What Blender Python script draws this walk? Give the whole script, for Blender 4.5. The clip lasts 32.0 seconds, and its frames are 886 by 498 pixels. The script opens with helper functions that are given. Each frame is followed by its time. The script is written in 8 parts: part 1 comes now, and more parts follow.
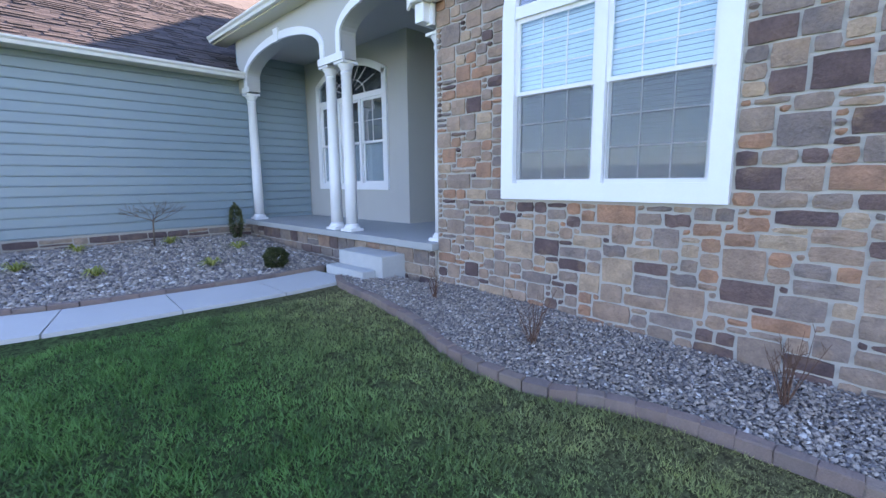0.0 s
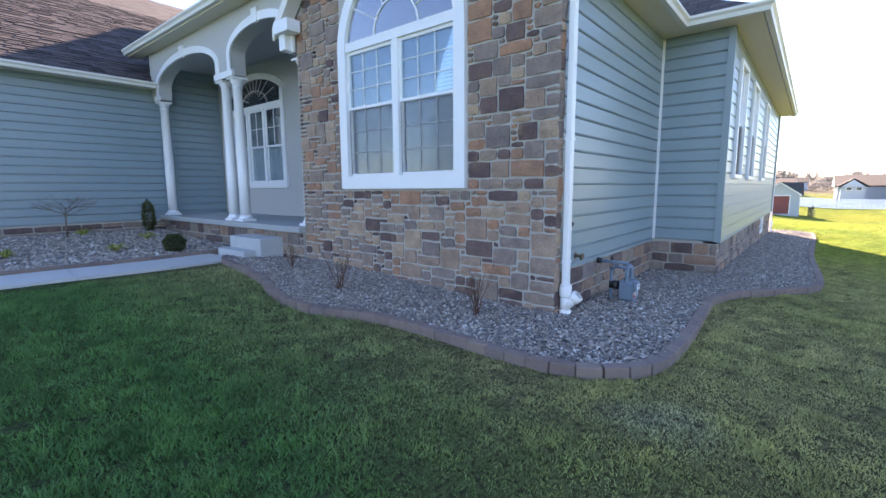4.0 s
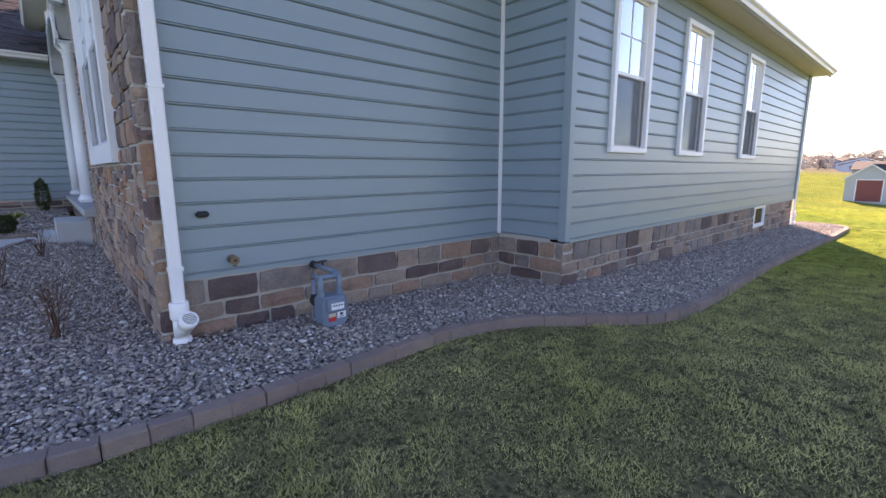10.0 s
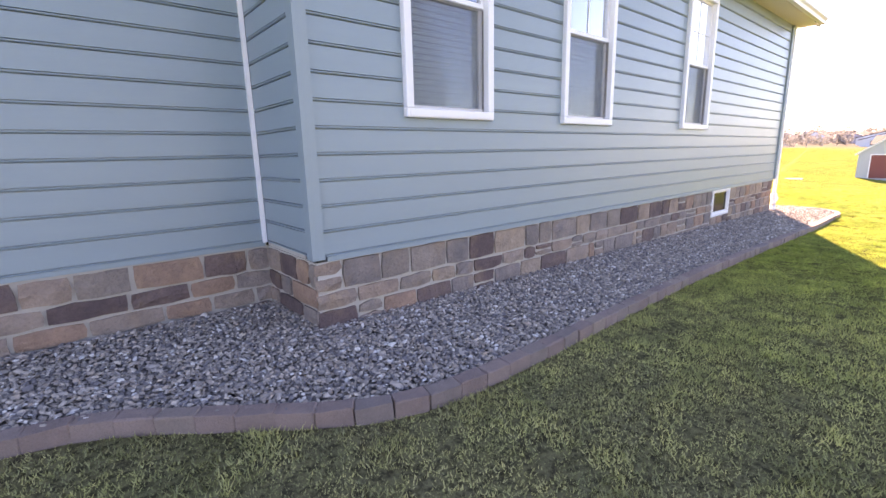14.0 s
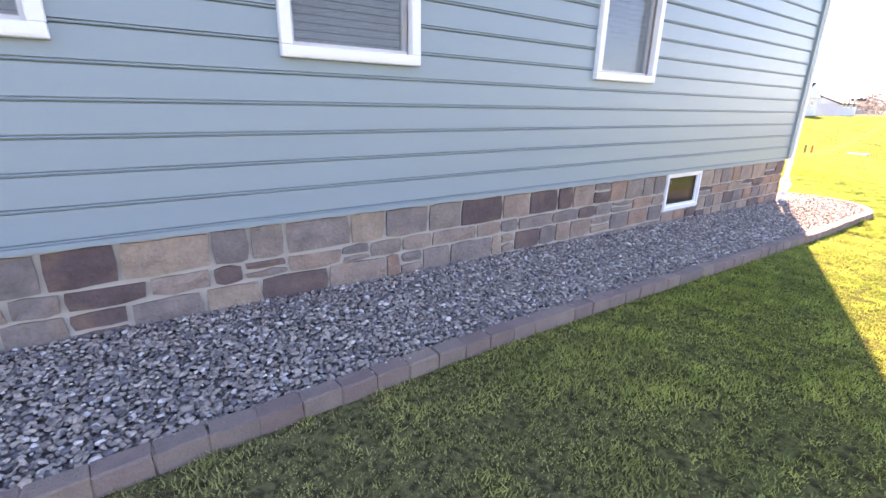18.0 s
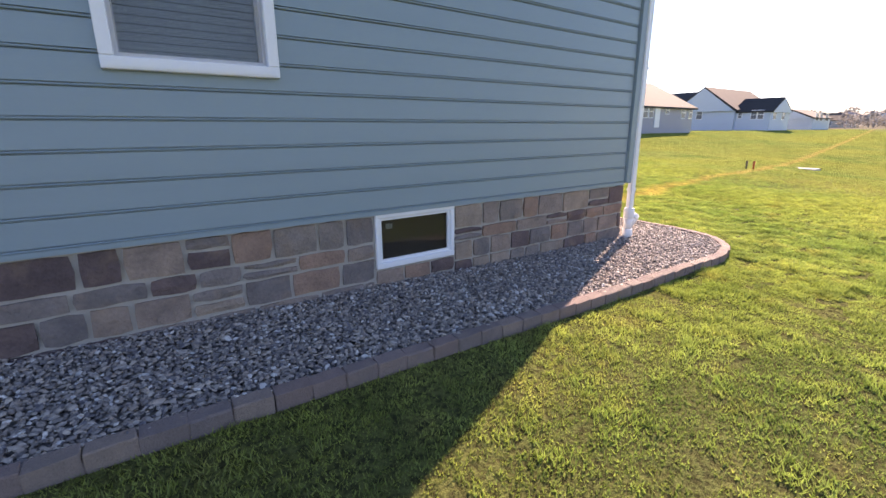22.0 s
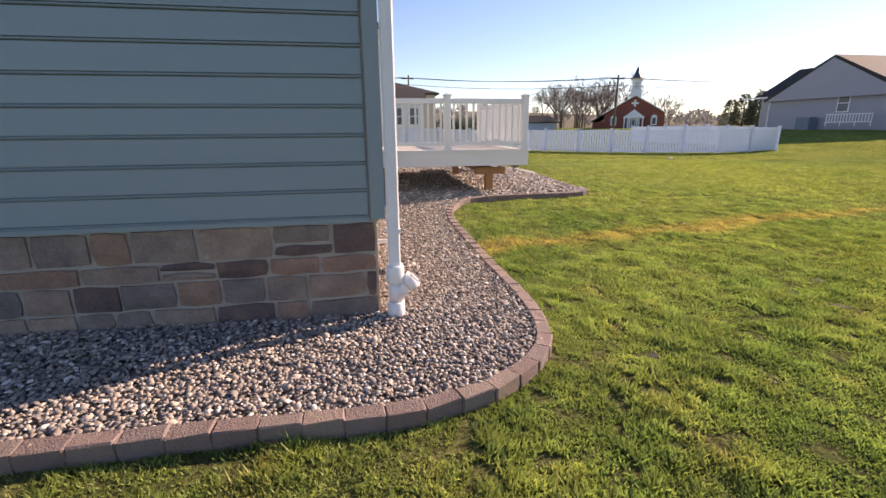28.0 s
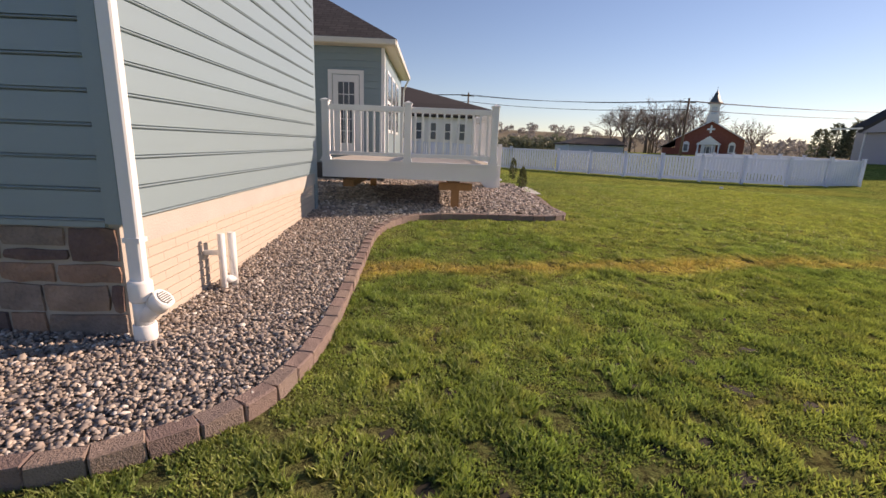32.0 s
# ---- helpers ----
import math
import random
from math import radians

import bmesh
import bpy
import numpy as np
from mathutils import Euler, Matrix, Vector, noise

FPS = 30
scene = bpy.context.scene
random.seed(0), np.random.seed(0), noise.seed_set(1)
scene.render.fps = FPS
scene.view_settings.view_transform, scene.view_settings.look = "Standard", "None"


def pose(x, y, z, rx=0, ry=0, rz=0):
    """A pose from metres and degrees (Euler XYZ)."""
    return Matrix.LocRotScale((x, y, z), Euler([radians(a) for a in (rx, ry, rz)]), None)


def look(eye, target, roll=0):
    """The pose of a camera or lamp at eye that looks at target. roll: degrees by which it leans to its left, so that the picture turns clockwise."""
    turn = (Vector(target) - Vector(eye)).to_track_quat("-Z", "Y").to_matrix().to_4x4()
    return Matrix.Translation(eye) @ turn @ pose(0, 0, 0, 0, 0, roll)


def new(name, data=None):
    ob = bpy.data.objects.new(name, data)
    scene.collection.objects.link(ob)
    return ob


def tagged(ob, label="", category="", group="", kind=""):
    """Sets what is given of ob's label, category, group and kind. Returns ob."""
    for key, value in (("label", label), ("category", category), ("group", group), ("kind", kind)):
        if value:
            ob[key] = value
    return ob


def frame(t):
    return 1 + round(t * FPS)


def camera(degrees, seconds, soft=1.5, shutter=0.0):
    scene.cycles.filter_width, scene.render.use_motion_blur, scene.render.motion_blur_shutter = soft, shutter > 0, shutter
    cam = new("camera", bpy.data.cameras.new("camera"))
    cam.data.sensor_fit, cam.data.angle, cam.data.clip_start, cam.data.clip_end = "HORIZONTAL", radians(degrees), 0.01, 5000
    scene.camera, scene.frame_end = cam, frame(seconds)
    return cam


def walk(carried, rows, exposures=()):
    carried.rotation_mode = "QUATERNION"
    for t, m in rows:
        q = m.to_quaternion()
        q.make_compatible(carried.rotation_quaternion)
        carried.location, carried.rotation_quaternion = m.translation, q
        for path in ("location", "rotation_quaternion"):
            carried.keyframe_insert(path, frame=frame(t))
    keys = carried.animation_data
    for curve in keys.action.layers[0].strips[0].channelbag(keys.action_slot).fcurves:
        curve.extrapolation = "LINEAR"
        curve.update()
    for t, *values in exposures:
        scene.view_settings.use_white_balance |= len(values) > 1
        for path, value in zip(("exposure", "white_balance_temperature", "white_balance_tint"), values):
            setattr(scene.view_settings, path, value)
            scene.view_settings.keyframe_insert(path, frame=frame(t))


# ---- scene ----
# plan units to metres
U = 0.9
cam = camera(89.6, 32.0)
PATH = [
    (0, (-0.064, 0.179, 1.457), (1.34, 1.571, 1.154), -0.5),
    (0.5, (-0.016, -0.147, 1.433), (1.25, 1.376, 1.155), 0.6),
    (1, (-0.093, -0.394, 1.394), (1.11, 1.183, 1.138), 0.5),
    (1.5, (-0.156, -0.655, 1.379), (1.025, 0.938, 1.126), 0.5),
    (2, (-0.083, -0.905, 1.316), (1.071, 0.709, 1.067), 0.5),
    (2.5, (-0.055, -1.171, 1.316), (1.098, 0.443, 1.06), 0.4),
    (3, (-0.211, -1.379, 1.275), (1.066, 0.139, 1.016), 0.6),
    (3.5, (-0.235, -1.632, 1.272), (1.203, -0.268, 1.009), -0.4),
    (4, (-0.141, -1.992, 1.257), (1.388, -0.731, 0.986), -0.4),
    (4.5, (0.11, -2.11, 1.257), (1.701, -0.924, 1.009), -2.1),
    (6.5, (1.201, -2.747, 1.24), (2.851, -1.634, 1.048), -1.4),
    (7, (1.487, -2.86, 1.212), (3.113, -1.715, 0.994), -1.8),
    (7.5, (1.804, -3.106, 1.205), (3.333, -1.84, 0.957), -1.2),
    (8, (2.161, -3.175, 1.166), (3.644, -1.862, 0.89), -0.6),
    (8.5, (2.476, -3.259, 1.186), (3.929, -1.919, 0.875), -1.0),
    (9, (2.814, -3.453, 1.136), (4.216, -2.063, 0.818), -0.3),
    (9.5, (3.133, -3.569, 1.122), (4.477, -2.125, 0.792), -0.1),
    (10, (3.468, -3.62, 1.175), (4.776, -2.147, 0.829), -0.2),
    (10.5, (3.775, -3.787, 1.162), (5.075, -2.288, 0.91), 3.0),
    (11, (4.073, -3.842, 1.111), (5.344, -2.323, 0.834), 2.6),
    (11.5, (4.432, -3.763, 1.15), (5.687, -2.237, 0.843), 1.9),
    (12, (4.741, -3.781, 1.149), (5.997, -2.262, 0.811), 0.4),
    (12.5, (5.153, -3.851, 1.135), (6.414, -2.339, 0.784), 0.1),
    (13, (5.58, -3.742, 1.135), (6.842, -2.238, 0.756), -0.4),
    (13.5, (5.907, -3.72, 1.145), (7.168, -2.225, 0.728), -1.2),
    (14, (6.337, -3.754, 1.097), (7.597, -2.257, 0.684), -1.4),
    (14.5, (6.752, -3.712, 1.091), (8.003, -2.214, 0.655), -1.0),
    (16.5, (8.29, -3.809, 1.148), (9.472, -2.296, 0.586), 0.4),
    (17, (8.679, -3.89, 1.119), (9.842, -2.369, 0.542), 0.9),
    (17.5, (9.07, -3.879, 1.1), (10.193, -2.332, 0.512), 1.3),
    (18, (9.482, -3.8, 1.111), (10.565, -2.231, 0.506), 0.9),
    (18.5, (9.94, -3.853, 1.064), (11.011, -2.278, 0.454), 1.0),
    (19, (10.403, -3.866, 1.049), (11.479, -2.294, 0.44), 0.4),
    (19.5, (10.845, -3.872, 1.079), (12.006, -2.36, 0.472), -0.8),
    (20, (11.292, -4.022, 1.066), (12.464, -2.501, 0.508), -0.8),
    (20.5, (11.737, -4.006, 1.06), (12.918, -2.475, 0.549), -1.1),
    (21, (12.178, -4.036, 1.09), (13.36, -2.509, 0.572), -1.2),
    (21.5, (12.646, -4.168, 1.056), (13.826, -2.634, 0.553), -1.1),
    (22, (13.087, -4.103, 1.051), (14.204, -2.527, 0.535), -0.3),
    (22.5, (13.392, -4.067, 1.043), (14.464, -2.465, 0.51), -1.0),
    (23, (13.841, -4.12, 1.034), (14.874, -2.504, 0.467), -0.1),
    (23.5, (14.286, -4.054, 1.016), (15.282, -2.422, 0.429), -0.1),
    (24, (14.668, -3.959, 1.078), (15.657, -2.33, 0.47), -0.1),
    (24.5, (15.118, -3.999, 1.013), (16.096, -2.36, 0.416), -0.5),
    (25, (15.569, -3.952, 0.993), (16.527, -2.303, 0.389), -0.4),
    (25.5, (15.982, -3.873, 1.027), (16.89, -2.202, 0.409), -0.2),
    (27.5, (17.602, -3.85, 0.976), (17.949, -1.97, 0.39), -0.4),
    (28, (17.976, -3.864, 0.989), (18.302, -1.962, 0.465), -0.4),
    (28.5, (18.283, -3.771, 0.996), (18.593, -1.85, 0.533), 0.3),
    (29, (18.54, -3.761, 0.958), (18.822, -1.83, 0.521), 0.5),
    (29.5, (18.886, -3.78, 0.938), (19.09, -1.841, 0.493), 1.7),
    (30, (19.167, -3.62, 0.925), (19.331, -1.679, 0.472), 1.8),
    (30.5, (19.38, -3.508, 0.96), (19.516, -1.567, 0.497), 1.5),
    (31, (19.601, -3.546, 0.953), (19.729, -1.605, 0.492), 2.1),
    (31.5, (19.743, -3.575, 0.95), (19.862, -1.631, 0.496), 2.4),
    (32, (19.786, -3.436, 0.918), (19.841, -1.49, 0.461), 2.2),
]
EXPOSURES = [(0.0, 3.0, 7050, 30), (1.0, 2.6, 6800, 22), (3.0, 2.6, 6850, 25), (4.5, 2.45, 6900, 27), (7.0, 2.15, 7500, 34), (9.0, 2.35, 7500, 35), (11.0, 2.1, 7550, 38), (12.0, 2.85, 8200, 41), (14.0, 2.9, 8300, 42), (16.5, 3.12, 8250, 40), (19.0, 3.1, 7650, 38),
             (20.0, 2.9, 7400, 41), (21.0, 2.5, 7150, 37), (22.0, 1.85, 7050, 32), (24.0, 1.8, 6900, 31), (25.5, 1.6, 6750, 29), (28.0, 1.1, 7150, 29), (29.0, 0.86, 7500, 30), (30.0, 0.88, 7400, 29), (32.0, 0.54, 7300, 28)]
walk(cam, [(t, look(eye, target, roll)) for t, eye, target, roll in PATH], EXPOSURES)

# ---- light ----
SUN_AZ, SUN_EL = 23.7, 24.5
world = bpy.data.worlds.new("sky")
scene.world = world
world.use_nodes = True
wn = world.node_tree.nodes
sky = wn.new("ShaderNodeTexSky")
sky.sky_type = "NISHITA"
sky.sun_disc = False
sky.sun_elevation = radians(SUN_EL)
sky.sun_rotation = radians(90.0 - SUN_AZ)
sky.altitude = 100.0
sky.air_density, sky.dust_density, sky.ozone_density = 1.0, 0.08, 3.5
world.node_tree.links.new(sky.outputs[0], wn["Background"].inputs[0])
wn["Background"].inputs[1].default_value = 0.086
sun_data = bpy.data.lights.new("sun", "SUN")
sun_data.energy, sun_data.angle, sun_data.color = 4.6, radians(0.55), (1.0, 0.845, 0.65)
sun = new("sun", sun_data)
sa, se = radians(SUN_AZ), radians(SUN_EL)
sun.matrix_world = look((0, 0, 60), (-60 * math.cos(sa), -60 * math.sin(sa), 60 - 60 * math.tan(se)))

# ---- materials ----
def mat(name, rough=0.6, metal=0.0, spec=0.5):
    m = bpy.data.materials.new(name)
    m.use_nodes = True
    b = m.node_tree.nodes["Principled BSDF"]
    b.inputs["Roughness"].default_value = rough
    b.inputs["Metallic"].default_value = metal
    b.inputs["Specular IOR Level"].default_value = spec
    return m, m.node_tree, b


def node(nt, kind, **vals):
    n = nt.nodes.new("ShaderNode" + kind)
    for k, v in vals.items():
        if k in n.inputs:
            n.inputs[k].default_value = v
    return n


def rgb(c):
    return (*c, 1.0)


def ramp(nt, fac, stops, constant=False):
    r = nt.nodes.new("ShaderNodeValToRGB")
    r.color_ramp.interpolation = "CONSTANT" if constant else "LINEAR"
    el = r.color_ramp.elements
    while len(el) < len(stops):
        el.new(0.5)
    for e, (p, c) in zip(el, stops):
        e.position, e.color = p, rgb(c)
    nt.links.new(fac, r.inputs[0])
    return r.outputs[0]


def mix(nt, fac, a, b, blend="MIX"):
    m = nt.nodes.new("ShaderNodeMix")
    m.data_type, m.blend_type = "RGBA", blend
    for sock, v in ((m.inputs[0], fac), (m.inputs[6], a), (m.inputs[7], b)):
        if isinstance(v, (int, float)):
            sock.default_value = v
        elif isinstance(v, tuple):
            sock.default_value = rgb(v)
        else:
            nt.links.new(v, sock)
    return m.outputs[2]


def coords(nt, scale=None):
    """World-place coordinates, in metres."""
    g = nt.nodes.new("ShaderNodeNewGeometry")
    if scale is None:
        return g.outputs["Position"]
    mp = nt.nodes.new("ShaderNodeMapping")
    mp.inputs["Scale"].default_value = scale
    nt.links.new(g.outputs["Position"], mp.inputs[0])
    return mp.outputs[0]


def noise_at(nt, vec, scale, detail=4.0, rough=0.55):
    n = node(nt, "TexNoise", Scale=scale, Detail=detail, Roughness=rough)
    if vec is not None:
        nt.links.new(vec, n.inputs["Vector"])
    return n.outputs[0]


def bump(nt, b, height, strength=0.3, dist=0.01):
    n = node(nt, "Bump", Strength=strength, Distance=dist)
    nt.links.new(height, n.inputs["Height"])
    nt.links.new(n.outputs[0], b.inputs["Normal"])


def simple(name, col, rough=0.6, var=0.12, scale=6.0, bumpy=0.0, metal=0.0, fine=60.0, spec=0.5, stretch=None):
    """A painted or plain surface with broad stains and a fine grain."""
    m, nt, b = mat(name, rough, metal, spec)
    v = coords(nt, stretch)
    n1, n2 = noise_at(nt, v, scale), noise_at(nt, v, fine, 2.0)
    dark = tuple(c * (1 - var) for c in col)
    light = tuple(min(1, c * (1 + var)) for c in col)
    c = mix(nt, n1, dark, light)
    c2 = mix(nt, 0.25, c, ramp(nt, n2, [(0.3, dark), (0.7, light)]))
    nt.links.new(c2, b.inputs["Base Color"])
    if bumpy:
        bump(nt, b, n2, bumpy, 0.004)
    return m


M = {}
M["siding"] = simple("vinyl_siding", (0.230, 0.310, 0.345), 0.31, 0.07, 1.3, 0.12, fine=90, stretch=(0.4, 0.4, 6))
M["siding_trim"] = simple("siding_corner", (0.24, 0.316, 0.345), 0.4, 0.05, 2)
M["white"] = simple("white_vinyl", (0.80, 0.81, 0.82), 0.35, 0.04, 3)
M["white_pvc"] = simple("white_pipe", (0.82, 0.82, 0.80), 0.3, 0.04, 5)
M["fascia"] = simple("cream_metal", (0.74, 0.72, 0.66), 0.4, 0.05, 2)
M["soffit"] = simple("soffit_vinyl", (0.72, 0.66, 0.52), 0.5, 0.05, 2)
M["stucco"] = simple("stucco", (0.46, 0.46, 0.44), 0.85, 0.06, 2, 0.4, fine=120)
M["concrete"] = simple("concrete", (0.52, 0.52, 0.50), 0.85, 0.10, 1.6, 0.3, fine=80)
M["step_concrete"] = simple("pitted_step_concrete", (0.44, 0.46, 0.46), 0.85, 0.14, 5, 0.8, fine=45)
M["slab"] = simple("porch_concrete", (0.36, 0.38, 0.38), 0.8, 0.10, 1.6, 0.3, fine=80)
M["mortar"] = simple("mortar", (0.45, 0.43, 0.395), 0.95, 0.12, 4, 0.6, fine=70)
M["mortar_low"] = simple("grey_mortar", (0.42, 0.385, 0.34), 0.95, 0.12, 4, 0.6, fine=70)
M["asphalt"] = simple("asphalt", (0.045, 0.047, 0.055), 0.8, 0.25, 1.5, 0.5, fine=90)
# near black in place of unlit depth behind glass and grates
M["dark"] = simple("unlit_interior", (0.03, 0.032, 0.035), 0.9, 0.2, 2)
M["blind"] = simple("blind_slat", (0.74, 0.75, 0.75), 0.5, 0.05, 3)
M["wood"] = simple("treated_timber", (0.36, 0.19, 0.08), 0.75, 0.25, 3, 0.4, fine=40, stretch=(6, 6, 0.8))
# deep shade under the deck, put into the block's colour
M["dark_block"] = simple("shade_dark_block", (0.085, 0.08, 0.078), 0.9, 0.2, 4, 0.4)
M["black"] = simple("black_metal", (0.02, 0.02, 0.022), 0.6, 0.2, 5)
M["rubber"] = simple("rubber", (0.025, 0.025, 0.027), 0.75, 0.2, 8)
M["steel"] = simple("silver_rim", (0.55, 0.56, 0.58), 0.35, 0.1, 8, metal=0.3)
M["orange"] = simple("orange_paint", (0.52, 0.085, 0.025), 0.45, 0.15, 3)
M["blue_sign"] = simple("blue_sign", (0.02, 0.11, 0.50), 0.4, 0.05, 3)
M["tap"] = simple("dull_tan_brass", (0.20, 0.15, 0.10), 0.5, 0.15, 20, metal=0.3)
M["meter"] = simple("blue_grey_casting", (0.15, 0.21, 0.27), 0.45, 0.12, 9, 0.15)
M["label"] = simple("label_white", (0.72, 0.75, 0.78), 0.5, 0.03, 9)
M["label_tan"] = simple("label_tan", (0.52, 0.44, 0.34), 0.5, 0.05, 9)
M["label_blue"] = simple("label_blue", (0.12, 0.36, 0.62), 0.5, 0.05, 9)
M["red_tape"] = simple("red_reflector", (0.5, 0.03, 0.03), 0.4, 0.1, 9)
M["red_door"] = simple("red_door", (0.22, 0.055, 0.05), 0.5, 0.1, 2)
M["screen"] = simple("insect_screen", (0.05, 0.055, 0.06), 0.9, 0.1, 40)
M["cream_block"] = simple("cream_paint_block", (0.50, 0.43, 0.36), 0.85, 0.08, 3, 0.4, fine=60)
M["bark"] = simple("bark", (0.16, 0.12, 0.09), 0.9, 0.25, 6, 0.5, fine=30)
M["twig"] = simple("dry_twig", (0.12, 0.062, 0.042), 0.85, 0.3, 12)
M["shed_paint"] = simple("shed_paint", (0.42, 0.46, 0.49), 0.6, 0.06, 2)
# grey and pale walls: distance haze put into the paint, lighter and bluer
M["hazed_grey_wall"] = simple("hazed_grey_wall", (0.34, 0.34, 0.40), 0.6, 0.06, 1, stretch=(1, 1, 5))
M["hazed_pale_wall"] = simple("hazed_pale_wall", (0.52, 0.58, 0.67), 0.6, 0.06, 1, stretch=(1, 1, 5))
M["tan_wall"] = simple("tan_wall", (0.50, 0.46, 0.40), 0.6, 0.06, 1, stretch=(1, 1, 5))
M["far_glass"] = simple("far_window_glass", (0.10, 0.12, 0.15), 0.15, 0.2, 1)
M["spire_metal"] = simple("weathered_teal_roof", (0.06, 0.085, 0.10), 0.6, 0.15, 2)
# brown of the dim basement seen through glass, for an added panel
M["dim_basement"] = simple("dim_basement_brown", (0.17, 0.14, 0.12), 0.9, 0.15, 4)
M["dark_soil"] = simple("dark_soil", (0.022, 0.018, 0.012), 0.95, 0.35, 14, 1.0, fine=50)


def stone_mat(name, stops, tone):
    m, nt, b = mat(name, 0.85)
    info = nt.nodes.new("ShaderNodeObjectInfo")
    v = coords(nt)
    base = ramp(nt, info.outputs["Random"], stops, True)
    n1 = noise_at(nt, v, 7.0, 5.0, 0.6)
    n2 = noise_at(nt, v, 45.0, 4.0, 0.6)
    c = mix(nt, 0.08, base, (0.19, 0.16, 0.145))
    c = mix(nt, 0.8, c, ramp(nt, n1, [(0.25, (0.6, 0.6, 0.62)), (0.75, (1.4, 1.35, 1.28))]), "MULTIPLY")
    c = mix(nt, ramp(nt, noise_at(nt, v, 4.0, 3.0), [(0.55, (0, 0, 0)), (0.75, (0.4, 0.4, 0.4))]), c, (0.27, 0.19, 0.12))
    c = mix(nt, 0.55, c, mix(nt, n2, (0.4, 0.4, 0.4), (1.6, 1.6, 1.6)), "MULTIPLY")
    nt.links.new(mix(nt, 1.0, c, tone, "MULTIPLY"), b.inputs["Base Color"])
    bump(nt, b, mix(nt, 0.55, n1, n2), 1.0, 0.03)
    return m


def gravel_mat():
    m, nt, b = mat("river_gravel", 0.75)
    g = nt.nodes.new("ShaderNodeNewGeometry")
    base = ramp(nt, g.outputs["Random Per Island"], [
        (0.0, (0.23, 0.20, 0.178)), (0.2, (0.375, 0.325, 0.278)), (0.42, (0.305, 0.252, 0.212)), (0.58, (0.49, 0.415, 0.345)),
        (0.7, (0.165, 0.15, 0.15)), (0.86, (0.62, 0.58, 0.53)), (0.93, (0.39, 0.315, 0.255))], True)
    n = noise_at(nt, coords(nt), 60.0, 3.0)
    nt.links.new(mix(nt, 0.5, base, mix(nt, n, (0.5, 0.5, 0.5), (1.5, 1.5, 1.5)), "MULTIPLY"), b.inputs["Base Color"])
    bump(nt, b, n, 0.3, 0.004)
    return m


def gravel_bed_mat():
    m, nt, b = mat("gravel_bed", 0.9)
    v = node(nt, "TexVoronoi", Scale=28.0)
    nt.links.new(coords(nt), v.inputs["Vector"])
    c = ramp(nt, v.outputs["Color"], [(0.0, (0.10, 0.09, 0.085)), (0.5, (0.19, 0.17, 0.155)), (1.0, (0.29, 0.26, 0.23))])
    nt.links.new(c, b.inputs["Base Color"])
    bump(nt, b, v.outputs["Distance"], 1.0, 0.03)
    return m


def paver_mat():
    m, nt, b = mat("edging_block", 0.9)
    info = nt.nodes.new("ShaderNodeObjectInfo")
    v = coords(nt)
    base = ramp(nt, info.outputs["Random"], [(0.0, (0.21, 0.152, 0.135)), (0.4, (0.25, 0.185, 0.162)), (0.7, (0.195, 0.155, 0.142)), (1.0, (0.275, 0.21, 0.172))])
    n1, n2 = noise_at(nt, v, 12.0, 5.0), noise_at(nt, v, 120.0, 3.0)
    c = mix(nt, 0.5, base, mix(nt, n1, (0.55, 0.55, 0.58), (1.45, 1.4, 1.35)), "MULTIPLY")
    c = mix(nt, 0.4, c, mix(nt, n2, (0.4, 0.4, 0.4), (1.6, 1.6, 1.6)), "MULTIPLY")
    nt.links.new(c, b.inputs["Base Color"])
    bump(nt, b, mix(nt, 0.5, noise_at(nt, v, 35.0, 5.0, 0.7), n2), 1.0, 0.014)
    return m


